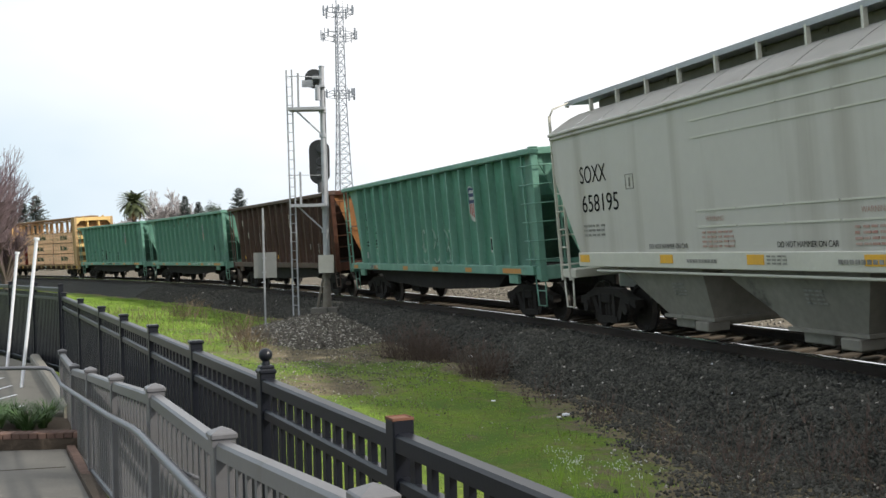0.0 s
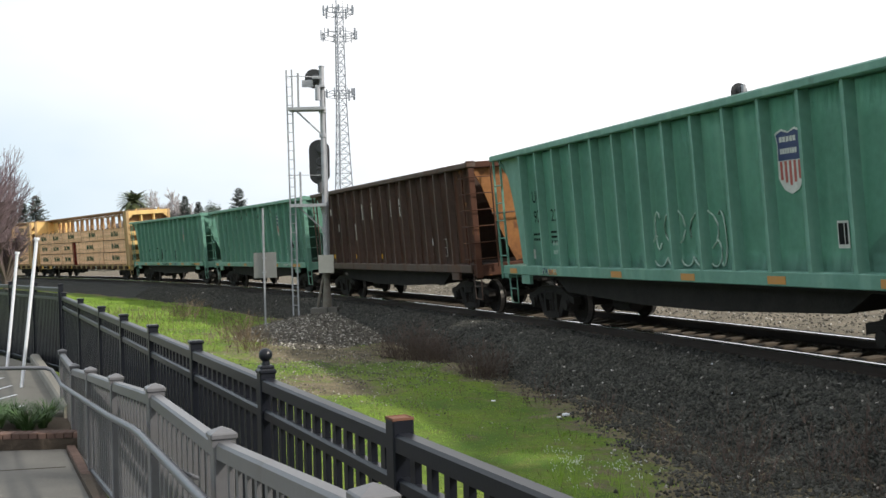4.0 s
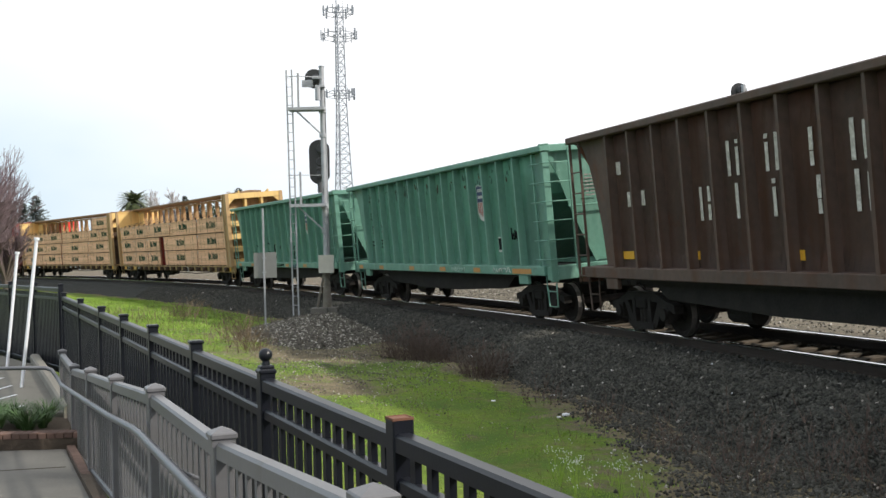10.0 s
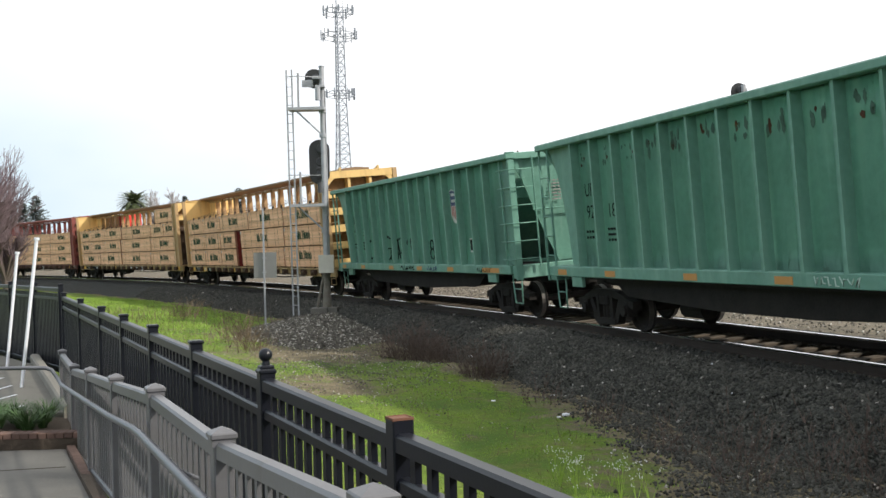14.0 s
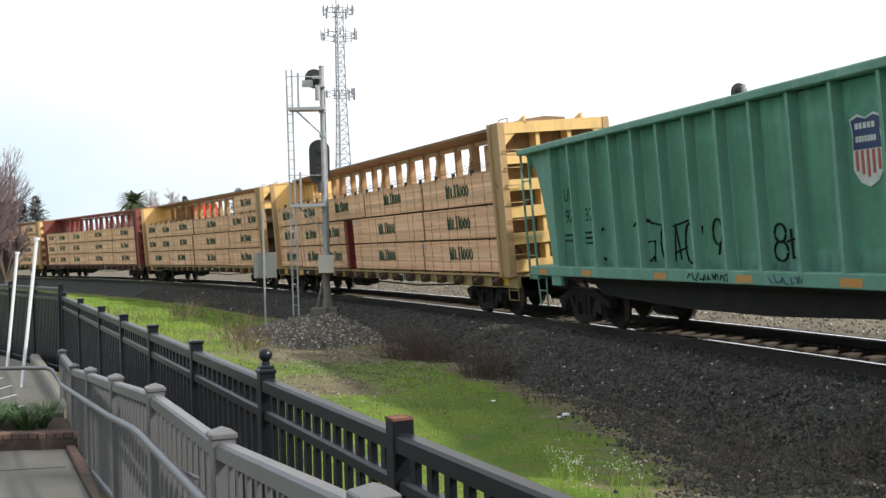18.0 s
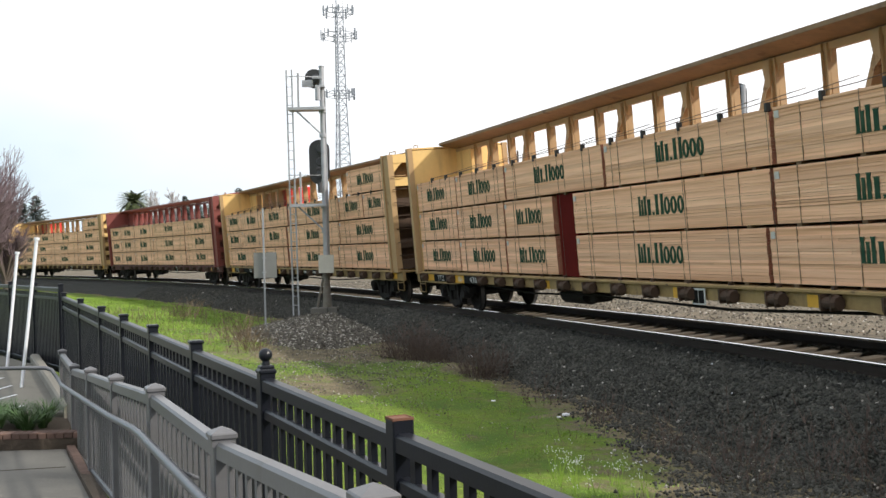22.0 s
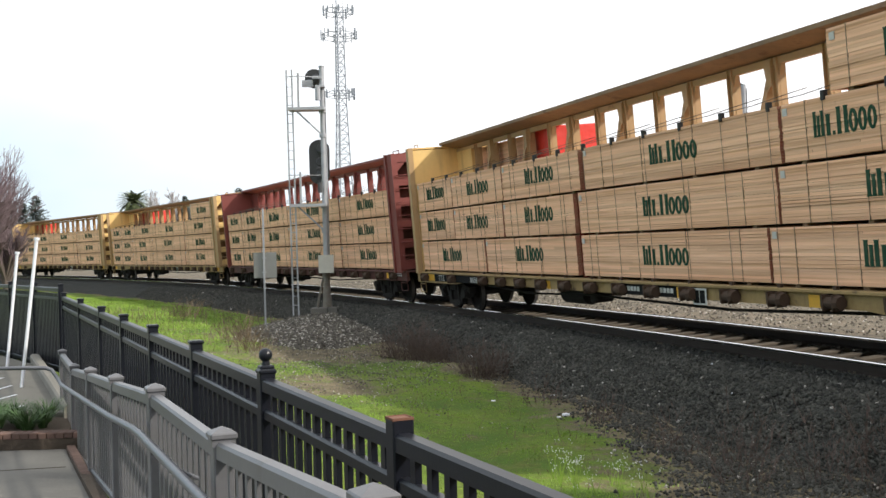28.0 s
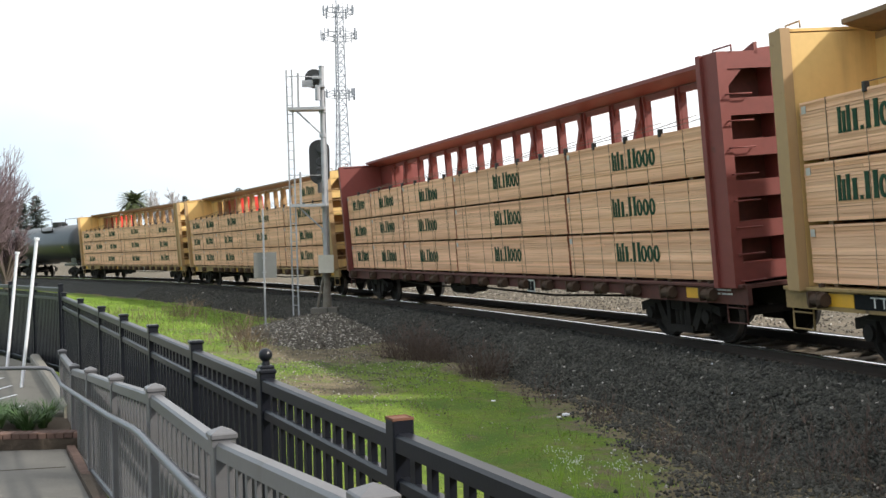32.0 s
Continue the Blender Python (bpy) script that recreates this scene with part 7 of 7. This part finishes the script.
# ---- trees ----
def twig_tree(name, label, height, spread, mats, seed, levels=4, first=7, trunk=0.16, up=0.75, fine=0.009):
    """A bare tree: trunk part and a fine crown of forking twigs."""
    rnd = random.Random(seed)
    tree = thing(name, label, "tree")
    bt, bc = bmesh.new(), bmesh.new()

    def stick(b, p, q, r0, r1, n):
        d = (q - p).normalized()
        x = d.orthogonal().normalized()
        y = d.cross(x)
        a = [b.verts.new(p + r0 * (math.cos(2 * math.pi * k / n) * x + math.sin(2 * math.pi * k / n) * y)) for k in range(n)]
        c = [b.verts.new(q + r1 * (math.cos(2 * math.pi * k / n) * x + math.sin(2 * math.pi * k / n) * y)) for k in range(n)]
        for k in range(n):
            b.faces.new((a[k], a[(k + 1) % n], c[(k + 1) % n], c[k]))

    def grow(p, d, ln, r, lev):
        q = p + d * ln
        stick(bt if lev < 2 else bc, p, q, r, r * 0.65, 6 if lev < 2 else 3)
        if lev == levels:
            return
        for i in range(first if lev == 0 else rnd.choice((3, 4, 4))):
            nd = (d + Vector((rnd.uniform(-1, 1), rnd.uniform(-1, 1), rnd.uniform(-0.4, 1)) ) * spread).normalized()
            nd.z = abs(nd.z) * up + nd.z * (1 - up)
            grow(p + d * ln * rnd.uniform(0.45, 1.0), nd.normalized(), ln * rnd.uniform(0.5, 0.8), max(r * 0.5, fine), lev + 1)

    grow(Vector((0, 0, 0)), Vector((0, 0, 1)), height * 0.36, trunk, 0)
    part("trunk", bt, mats[0], tree)
    part("crown", bc, mats[1], tree)
    return tree


for x, y, h, sd in ((-17.75, 42.0, 7.3, 3), (-18.9, 45.5, 6.8, 8), (-17.5, 41.2, 5.6, 14), (-19.6, 47.5, 7.0, 17), (-17.35, 43.4, 4.2, 23)):
    bt = twig_tree("bare_tree", "leafless purple-brown street tree with dense twigs", h, 0.56, (M["bark"], M["twig"]), sd, levels=5, first=15, fine=0.008)
    bt.location = (x, y, -0.4)
for i, (x, y, h) in enumerate(((-50.6, 200.0, 15.0), (-49.2, 203.0, 14.2), (-47.6, 205.0, 14.6), (-60.0, 205, 11.6))):
    t = twig_tree("bare_tree", "pale leafless tree beyond the track", h, 0.75, (M["bark"], M["pale_twig"]), 30 + i, levels=5, first=8, fine=0.065)
    t.location = (x, y, -0.3)


def conifer(x, y, h, r, seed, lab="dark pointed conifer beyond the track"):
    rnd = random.Random(seed)
    tree = thing("conifer_tree", lab, "tree", "far conifers")
    tree.location = (x, y, -0.3)
    bm = bmesh.new()
    tube(bm, (0, 0, 0), (0, 0, h * 0.97), 0.028 * h, 0.02, n=8)
    part("trunk", bm, M["bark"], tree)
    v, f = [], []
    z = h * 0.1
    while z < h:
        q = 1 - z / h
        for k in range(9):
            a = rnd.uniform(0, 2 * math.pi)
            ln = r * (q ** 0.62 + 0.03) * rnd.uniform(0.5, 1.1)
            tilt = rnd.uniform(-0.25, 0.1)
            s = Vector((-math.sin(a), math.cos(a), 0))
            n = 4 + int(ln * 2.2)
            for j in range(n):
                u = (j + 0.6) / n
                d = Vector((math.cos(a), math.sin(a), tilt + 0.25 * u))
                c = d * ln * u + Vector((0, 0, z + rnd.uniform(-0.06, 0.06)))
                w = rnd.uniform(0.28, 0.46) * (1.15 - 0.6 * u)
                for sg in (-1, 1):
                    tip = c + s * sg * w + d * w * 0.7 + Vector((0, 0, -w * rnd.uniform(0.2, 0.7)))
                    v += [c - d * w * 0.5, c + d * w * 0.5 + Vector((0, 0, w * 0.15)), tip]
                    f.append((len(v) - 3, len(v) - 2, len(v) - 1))
        z += h * 0.028
    me = bpy.data.meshes.new("crown")
    me.from_pydata([tuple(p) for p in v], [], f)
    me.materials.append(M["conifer"])
    c = new("crown", me)
    c.parent = tree


conifer(-63.0, 170.0, 11.4, 4.2, 1)
conifer(-65.8, 172.0, 10.4, 3.4, 2)
conifer(-33.9, 183.0, 12.6, 4.0, 3)
conifer(-44.8, 191.0, 11.9, 2.8, 4)
conifer(-42.9, 193.0, 10.9, 2.6, 5)
conifer(-70.5, 178.0, 8.4, 3.4, 6)


def broadleaf(x, y, h, r, seed):
    rnd = random.Random(seed)
    tree = thing("round_tree", "dark evergreen tree with a domed crown", "tree")
    tree.location = (x, y, -0.3)
    bm = bmesh.new()
    tube(bm, (0, 0, 0), (0, 0, h * 0.6), 0.2, 0.1, n=8)
    for k in range(5):
        a = 2 * math.pi * k / 5
        tube(bm, (0, 0, h * 0.45), (r * 0.6 * math.cos(a), r * 0.6 * math.sin(a), h * 0.75), 0.09, 0.03, n=6)
    part("trunk", bm, M["bark"], tree)
    v, f = [], []
    for i in range(2600):
        d = Vector((rnd.gauss(0, 1), rnd.gauss(0, 1), rnd.gauss(0, 1))).normalized()
        q = rnd.uniform(0.55, 1.0)
        lump = 1 + 0.18 * math.sin(5 * d.x + 2) * math.sin(4 * d.z + 1) * math.sin(6 * d.y)
        p = Vector((d.x * r * q * lump, d.y * r * q * lump, h * 0.66 + d.z * h * 0.34 * q * lump))
        a = Vector((rnd.uniform(-1, 1), rnd.uniform(-1, 1), rnd.uniform(-1, 1))) * 0.36
        b = Vector((rnd.uniform(-1, 1), rnd.uniform(-1, 1), rnd.uniform(-1, 1))) * 0.26
        v += [p, p + a, p + b]
        f.append((len(v) - 3, len(v) - 2, len(v) - 1))
    me = bpy.data.meshes.new("crown")
    me.from_pydata([tuple(p) for p in v], [], f)
    me.materials.append(M["broadleaf"])
    c = new("crown", me)
    c.parent = tree


broadleaf(-39.4, 188.0, 10.5, 2.2, 2)
broadleaf(-73.0, 185.0, 7.4, 3.2, 7)


def palm_tree(x, y, h, fr):
    rnd = random.Random(12)
    tree = thing("palm_tree", "stout date palm with a round head of arching fronds", "tree")
    tree.location = (x, y, -0.3)
    bm = bmesh.new()
    for i in range(14):
        z0, z1 = h * i / 14, h * (i + 1) / 14
        tube(bm, (0, 0, z0), (0, 0, z1 + 0.05), 0.42, 0.36, n=12)
    part("trunk", bm, M["bark"], tree)
    for i in range(84):
        a = 2.399 * i
        el = 1.4 - 2.1 * i / 84
        v, f = [], []
        d = Vector((math.cos(a), math.sin(a), 0))
        s = Vector((-d.y, d.x, 0))
        spine = []
        n = 12
        for k in range(n + 1):
            q = k / n
            spine.append(d * fr * q * math.cos(el - 0.6 * q) + Vector((0, 0, fr * q * math.sin(el - 0.6 * q))))
        for k in range(1, n):
            p = spine[k]
            t = (spine[k + 1] - spine[k - 1]).normalized()
            w = 0.62 * math.sin(math.pi * (0.12 + 0.85 * k / n))
            for sg in (-1, 1):
                for j in (0.0, 0.5):
                    b = p + t * j * fr / n
                    tip = b + s * sg * w + t * w * 0.7 + Vector((0, 0, -0.25 * w))
                    v += [b - t * 0.085, b + t * 0.085, tip]
                    f.append((len(v) - 3, len(v) - 2, len(v) - 1))
        for k in range(n):
            v += [spine[k] - s * 0.03, spine[k] + s * 0.03, spine[k + 1]]
            f.append((len(v) - 3, len(v) - 2, len(v) - 1))
        me = bpy.data.meshes.new("frond")
        me.from_pydata([tuple(p) for p in v], [], f)
        me.materials.append(M["palm"] if i < 76 else M["dead_frond"])
        c = new("frond", me)
        c.parent, c.location = tree, (0, 0, h)


palm_tree(-53.4, 190.0, 10.8, 3.2)

# far woods that close the horizon behind the train
wv, wf = [], []
rnd = random.Random(77)
for i in range(9000):
    a = radians(rnd.uniform(15, 165))
    d = rnd.uniform(330, 380)
    x, y = d * math.cos(a), d * math.sin(a)
    hh = 5.5 + 2.2 * math.sin(a * 37) * math.sin(a * 91 + 1) + 1.2 * math.sin(a * 210)
    z = rnd.uniform(0, 1) ** 0.8 * hh - 0.3
    s = rnd.uniform(0.5, 1.3)
    p = Vector((x, y, z))
    for _ in range(1):
        q = [p + Vector((rnd.uniform(-s, s), rnd.uniform(-s, s), rnd.uniform(-s, s) * 0.8)) for _ in range(3)]
        wv += q
        wf.append((len(wv) - 3, len(wv) - 2, len(wv) - 1))
woods = raw_mesh("far_woods", wv, wf, M["broadleaf"])
tagged(woods, "distant low line of dark trees", "woods", kind="stuff")


# ---- small growth: brush, weeds, grass, stones, litter ----
def land_at(x, y):
    z, d, s = land(np.array([x], float), np.array([y], float))
    zb = bed_height(d, s)[0]
    return max(float(z[0]), zb)


def bed_height(d, s):
    """World height of the ballast surface at signed distance d from the centre line, s along it."""
    zc = np.interp(d, [a for a, _ in BED], [b for _, b in BED], left=-5, right=-5)
    c = cant(s)
    return zc * np.cos(c) + d * np.sin(c)


def brush(x, y, h, r, n, seed, mat, label):
    rnd = random.Random(seed)
    v, f = [], []
    for i in range(n):
        a, q = rnd.uniform(0, 2 * math.pi), rnd.uniform(0, 1) ** 0.6
        p = Vector((r * q * math.cos(a) * 0.6, r * q * math.sin(a) * 0.6, 0))
        d = Vector((math.cos(a) * q * 0.5 + rnd.uniform(-0.3, 0.3), math.sin(a) * q * 0.5 + rnd.uniform(-0.3, 0.3), 1)).normalized()
        ln = h * rnd.uniform(0.5, 1.05) * (1 - 0.35 * q)
        for k in range(4):
            nd = (d + Vector((rnd.uniform(-1, 1), rnd.uniform(-1, 1), rnd.uniform(-0.6, 0.6))) * 0.32).normalized()
            e = p + nd * ln / 3.2
            w = Vector((rnd.uniform(-1, 1), rnd.uniform(-1, 1), 0)).normalized() * 0.008
            v += [p - w, p + w, e]
            f.append((len(v) - 3, len(v) - 2, len(v) - 1))
            for _ in range(2):
                td = (nd + Vector((rnd.uniform(-1, 1), rnd.uniform(-1, 1), rnd.uniform(-0.3, 1))) * 0.7).normalized()
                v += [e - w * 0.7, e + w * 0.7, e + td * ln / 5]
                f.append((len(v) - 3, len(v) - 2, len(v) - 1))
            p, d = e, nd
    ob = raw_mesh("brush", v, f, mat)
    ob.location = (x, y, land_at(x, y) - 0.03)
    return tagged(ob, label, "brush", kind="stuff")


brush(-0.75, 25.2, 0.85, 1.1, 400, 1, M["brush"], "low leafless dark-brown brush on the ballast foot")
brush(-0.1, 24.3, 0.6, 0.8, 170, 6, M["brush"], "low leafless dark-brown brush on the ballast foot")
brush(0.75, 21.3, 0.7, 0.7, 230, 2, M["brush"], "low leafless dark-brown brush on the ballast foot")
brush(-5.3, 28.3, 0.75, 0.7, 120, 3, M["dry_weed"], "dry tan weed clump by the fence")
brush(-4.6, 26.2, 0.6, 0.6, 90, 4, M["dry_weed"], "dry tan weed clump by the fence")
brush(-9.2, 39.5, 0.8, 0.9, 110, 5, M["dry_weed"], "dry tan weed clump in the grass")
for i, (x, y, h) in enumerate(((2.7, 13.0, 0.55), (3.3, 12.2, 0.7), (3.9, 11.3, 0.8), (4.2, 10.6, 0.75), (2.2, 15.6, 0.45), (1.5, 17.2, 0.5), (4.7, 11.6, 0.6), (3.0, 11.2, 0.6))):
    brush(x, y, h, 0.5, 30, 20 + i, M["brush"], "thin dry stalks at the ballast foot")


def scatter_stones(name, pts, sizes, mats, seed, idx=None):
    """Angular stones at the given points, all in one mesh."""
    r = np.random.RandomState(seed)
    n = len(pts)
    base = np.array([(1, 0, 0), (-1, 0, 0), (0, 1, 0), (0, -1, 0), (0, 0, 1), (0, 0, -1)], float)
    faces = np.array([(0, 2, 4), (2, 1, 4), (1, 3, 4), (3, 0, 4), (2, 0, 5), (1, 2, 5), (3, 1, 5), (0, 3, 5)])
    v = np.repeat(base[None], n, 0) * r.uniform(0.6, 1.25, (n, 6, 1)) * r.uniform(0.6, 1.2, (n, 1, 3)) + r.uniform(-0.25, 0.25, (n, 6, 3))
    q = r.normal(size=(n, 4))
    q /= np.linalg.norm(q, axis=1)[:, None]
    w, x, y, z = q.T
    R = np.stack([1 - 2 * (y * y + z * z), 2 * (x * y - z * w), 2 * (x * z + y * w), 2 * (x * y + z * w), 1 - 2 * (x * x + z * z), 2 * (y * z - x * w),
                  2 * (x * z - y * w), 2 * (y * z + x * w), 1 - 2 * (x * x + y * y)], 1).reshape(n, 3, 3)
    v = np.einsum("nij,nkj->nki", R, v) * sizes[:, None, None] + pts[:, None, :]
    me = bpy.data.meshes.new(name)
    fl = (faces[None] + 6 * np.arange(n)[:, None, None]).reshape(-1, 3)
    me.vertices.add(n * 6)
    me.vertices.foreach_set("co", v.astype(np.float32).ravel())
    me.loops.add(len(fl) * 3)
    me.loops.foreach_set("vertex_index", fl.astype(np.int32).ravel())
    me.polygons.add(len(fl))
    me.polygons.foreach_set("loop_start", np.arange(0, len(fl) * 3, 3, dtype=np.int32))
    for m in mats:
        me.materials.append(m)
    if idx is not None:
        me.polygons.foreach_set("material_index", np.repeat(idx, 8).astype(np.int32))
    me.update(calc_edges=True)
    return new(name, me)


R = np.random.RandomState(21)
n = 115000
s = np.where(R.uniform(size=n) < 0.3, R.uniform(28, 50, n), 62 - 80 * R.uniform(0, 1, n) ** 1.25)
lat = np.where(R.uniform(size=n) < 0.86, -R.uniform(1.35, 3.85, n), R.uniform(-1.3, 1.5, n))
zc = np.interp(lat, [a for a, _ in BED], [b for _, b in BED]) + 0.008
px, py, pz = track_point(s, lat, zc)
size = R.uniform(0.018, 0.042, n) * np.where(s > 30, 1.0, 1.25)
pick = (R.uniform(size=n) < 0.005).astype(int)
st = scatter_stones("ballast_stones", np.stack([px, py, pz], 1), size, [M["stone"], M["pale_stone"]], 3, pick)
tagged(st, "loose dark angular ballast stones", "stones", kind="stuff")
n = 14000
a, r = R.uniform(0, 2 * np.pi, n), np.sqrt(R.uniform(0, 1, n))
px, py = MOUND[0] + MOUND[2] * r * np.cos(a), MOUND[1] + MOUND[3] * r * np.sin(a)
pz = mound_z(px, py) + 0.01
st = scatter_stones("mound_stones", np.stack([px, py, pz], 1), R.uniform(0.02, 0.06, n), [M["mound_stone"], M["pale_stone"]], 4, (R.uniform(size=n) < 0.15).astype(int))
tagged(st, "loose grey and pale stones on a mound", "stones", kind="stuff")
n = 34000
py = 9.5 + 12.5 * R.uniform(0, 1, n)
px = verge(py) + 0.45 + R.exponential(0.9, n) + 0.2 * R.normal(size=n)
px = np.where(R.uniform(size=n) < 0.8, verge(py) + 0.9 + R.uniform(0, 3.2, n) ** 0.9, px)
gz, gd, gs = land(px, py)
keep = (-gd > 3.0)
st = scatter_stones("verge_stones", np.stack([px, py, gz + 0.004], 1)[keep], R.uniform(0.014, 0.036, n)[keep], [M["stone"], M["pale_stone"]], 8, (R.uniform(size=n) < 0.01).astype(int)[keep])
tagged(st, "loose stones spilt from the ballast on to dirt", "stones", kind="stuff")
n = 9000
s = R.uniform(-10, 60, n)
lat = R.uniform(2.6, 9.0, n)
px, py, _ = track_point(s, lat, 0.0)
gz, gd, gs = land(px, py)
st = scatter_stones("far_gravel", np.stack([px, py, gz + 0.01], 1), R.uniform(0.02, 0.05, n), [M["mound_stone"], M["pale_stone"]], 12, (R.uniform(size=n) < 0.12).astype(int))
tagged(st, "loose tan and grey gravel beyond the track", "gravel", kind="stuff")
n = 7000
px, py = R.normal(-2.0, 1.4, n), R.normal(23.0, 3.6, n)
gz, gd, gs = land(px, py)
keep = (-gd > 3.4) & (px > black_line(py) + 0.3)
st = scatter_stones("pebbles", np.stack([px, py, gz + 0.005], 1)[keep], R.uniform(0.007, 0.022, n)[keep], [M["mound_stone"], M["pale_stone"]], 5, (R.uniform(size=n) < 0.16).astype(int)[keep])
tagged(st, "scattered pale pebbles on bare dirt", "pebbles", kind="stuff")


def grass_field(name, n, x0, x1, y0, y1, h, mat, seed, label, lushness=0.5, width=0.006):
    r = np.random.RandomState(seed)
    px, py = r.uniform(x0, x1, n), r.uniform(y0, y1, n)
    gz, gd, gs = land(px, py)
    near = -gd
    lu = lush_cover(px, py, near)
    keep = (near > 3.1) & (px > black_line(py) + 0.15) & (r.uniform(0, 1, n) < lu * lushness * 2)
    px, py, gz = px[keep], py[keep], gz[keep]
    m = len(px)
    a = r.uniform(0, 2 * np.pi, m)
    hh = h * r.uniform(0.5, 1.3, m)
    w = width * (1 + py / 25)
    lean = r.uniform(-0.5, 0.5, (m, 2)) * hh[:, None]
    base = np.stack([px, py, gz - 0.01], 1)
    sd = np.stack([np.cos(a) * w, np.sin(a) * w, np.zeros(m)], 1)
    tip = base + np.stack([lean[:, 0], lean[:, 1], hh], 1)
    v = np.stack([base - sd, base + sd, tip], 1).reshape(-1, 3)
    me = bpy.data.meshes.new(name)
    me.vertices.add(m * 3)
    me.vertices.foreach_set("co", v.astype(np.float32).ravel())
    me.loops.add(m * 3)
    me.loops.foreach_set("vertex_index", np.arange(m * 3, dtype=np.int32))
    me.polygons.add(m)
    me.polygons.foreach_set("loop_start", np.arange(0, m * 3, 3, dtype=np.int32))
    me.materials.append(mat)
    me.update(calc_edges=True)
    return tagged(new(name, me), label, "grass", kind="stuff")


grass_field("grass", 90000, -6, 3, 9.5, 30, 0.026, M["grass_blade"], 31, "short bright green winter grass")
grass_field("grass", 60000, -22, -4, 28, 62, 0.09, M["grass_blade"], 32, "taller green grass along the fence")
grass_field("dry_grass", 3500, -16, -3, 24, 46, 0.30, M["dry_weed"], 33, "sparse dry grass stalks", 0.25, 0.005)
grass_field("dry_grass", 2600, -3, 3.5, 10, 24, 0.16, M["dry_weed"], 35, "thin dry stalks along the grass edge", 0.12, 0.003)
# white-flowered weeds near the black fence
rnd = random.Random(6)
for i in range(16):
    x, y = rnd.uniform(1.0, 1.9), rnd.uniform(9.9, 11.3)
    v, f, ix = [], [], []
    for k in range(4):
        d = Vector((rnd.uniform(-0.35, 0.35), rnd.uniform(-0.35, 0.35), 1)).normalized()
        ln = rnd.uniform(0.18, 0.42)
        v += [Vector((-0.004, 0, 0)), Vector((0.004, 0, 0)), d * ln]
        f.append((len(v) - 3, len(v) - 2, len(v) - 1))
        ix.append(0)
        for j in range(4):
            c = d * ln + Vector((rnd.uniform(-0.03, 0.03), rnd.uniform(-0.03, 0.03), rnd.uniform(-0.03, 0.02)))
            q = 0.005
            v += [c + Vector((-q, 0, -q)), c + Vector((q, 0, -q)), c + Vector((0, 0, q))]
            f.append((len(v) - 3, len(v) - 2, len(v) - 1))
            ix.append(1)
    ob = raw_mesh("white_flower_weed", v, f, [M["grass_blade"], M["white_pole"]], ix)
    ob.location = (x, y, land_at(x, y) - 0.01)
    tagged(ob, "thin weed with tiny white flowers", "weed", "flowering weeds")

# litter on the bank
for i, (px_, py_, sz) in enumerate(((1.72, 15.95, 0.055), (1.60, 15.75, 0.03), (4.06, 16.7, 0.03), (3.95, 15.1, 0.028), (1.8, 18.6, 0.045), (0.75, 17.7, 0.03), (0.55, 24.0, 0.05), (-2.3, 30.5, 0.05), (-1.0, 27.5, 0.04), (3.3, 14.0, 0.02))):
    bm = bmesh.new()
    bmesh.ops.create_icosphere(bm, subdivisions=1, radius=sz)
    rr = random.Random(i)
    for v_ in bm.verts:
        v_.co = Vector((v_.co.x * 1.3, v_.co.y, v_.co.z * 0.6)) * rr.uniform(0.6, 1.2)
    ob = mesh_object("litter", bm, M["white_pole"])
    ob.location = (px_, py_, land_at(px_, py_) + sz * 0.3)
    tagged(ob, "crumpled white scrap of litter on the bank", "litter", "litter")

# ---- ties, one by one, under the nearer track ----
bm = bmesh.new()
block(bm, -0.115, 0.115, -1.3, 1.3, -0.36, -0.178, 0.012)
for y in (-0.754, 0.754):
    block(bm, -0.1, 0.1, y - 0.17, y + 0.17, -0.18, -0.168)
    for dx, dy in ((-0.06, -0.1), (0.06, 0.1), (-0.06, 0.1), (0.06, -0.1)):
        block(bm, dx - 0.012, dx + 0.012, y + dy - 0.015, y + dy + 0.015, -0.17, -0.145)
TIE = bpy.data.meshes.new("tie")
bmesh.ops.recalc_face_normals(bm, faces=bm.faces)
bm.to_mesh(TIE)
bm.free()
TIE.materials.append(M["tie"])
rnd = random.Random(2)
for i in range(260):
    s_ = 66 - i * 0.54
    x, y, th = track(s_)
    t = new("tie", TIE)
    t.parent = ballast
    t.matrix_basis = Matrix.Translation((float(x), float(y), 0)) @ Matrix.Rotation(float(th) + rnd.uniform(-0.02, 0.02), 4, "Z") @ Matrix.Rotation(float(cant(s_)), 4, "X") @ pose(0, rnd.uniform(-0.04, 0.04), rnd.uniform(-0.012, 0.006))


def motions():
    """The train rolls by: cars, what they carry, and their turning wheels."""
    times = [i * 0.5 for i in range(65)]
    for ob, centre, half in CARS:
        walk(ob, [(t, car_pose(centre, half, t)) for t in times])
    slow = [float(i) for i in range(33)]
    for ob, centre, place in LOADS:
        walk(ob, [(t, car_pose(centre, 9.15, t) @ place) for t in slow])
    quick = [i * 0.1 for i in range(321)]
    for ob, r, dx in WHEELS:
        walk(ob, [(t, Matrix.Translation((dx, 0, r)) @ Matrix.Rotation(travelled(t) / r, 4, "Y")) for t in quick])


motions()
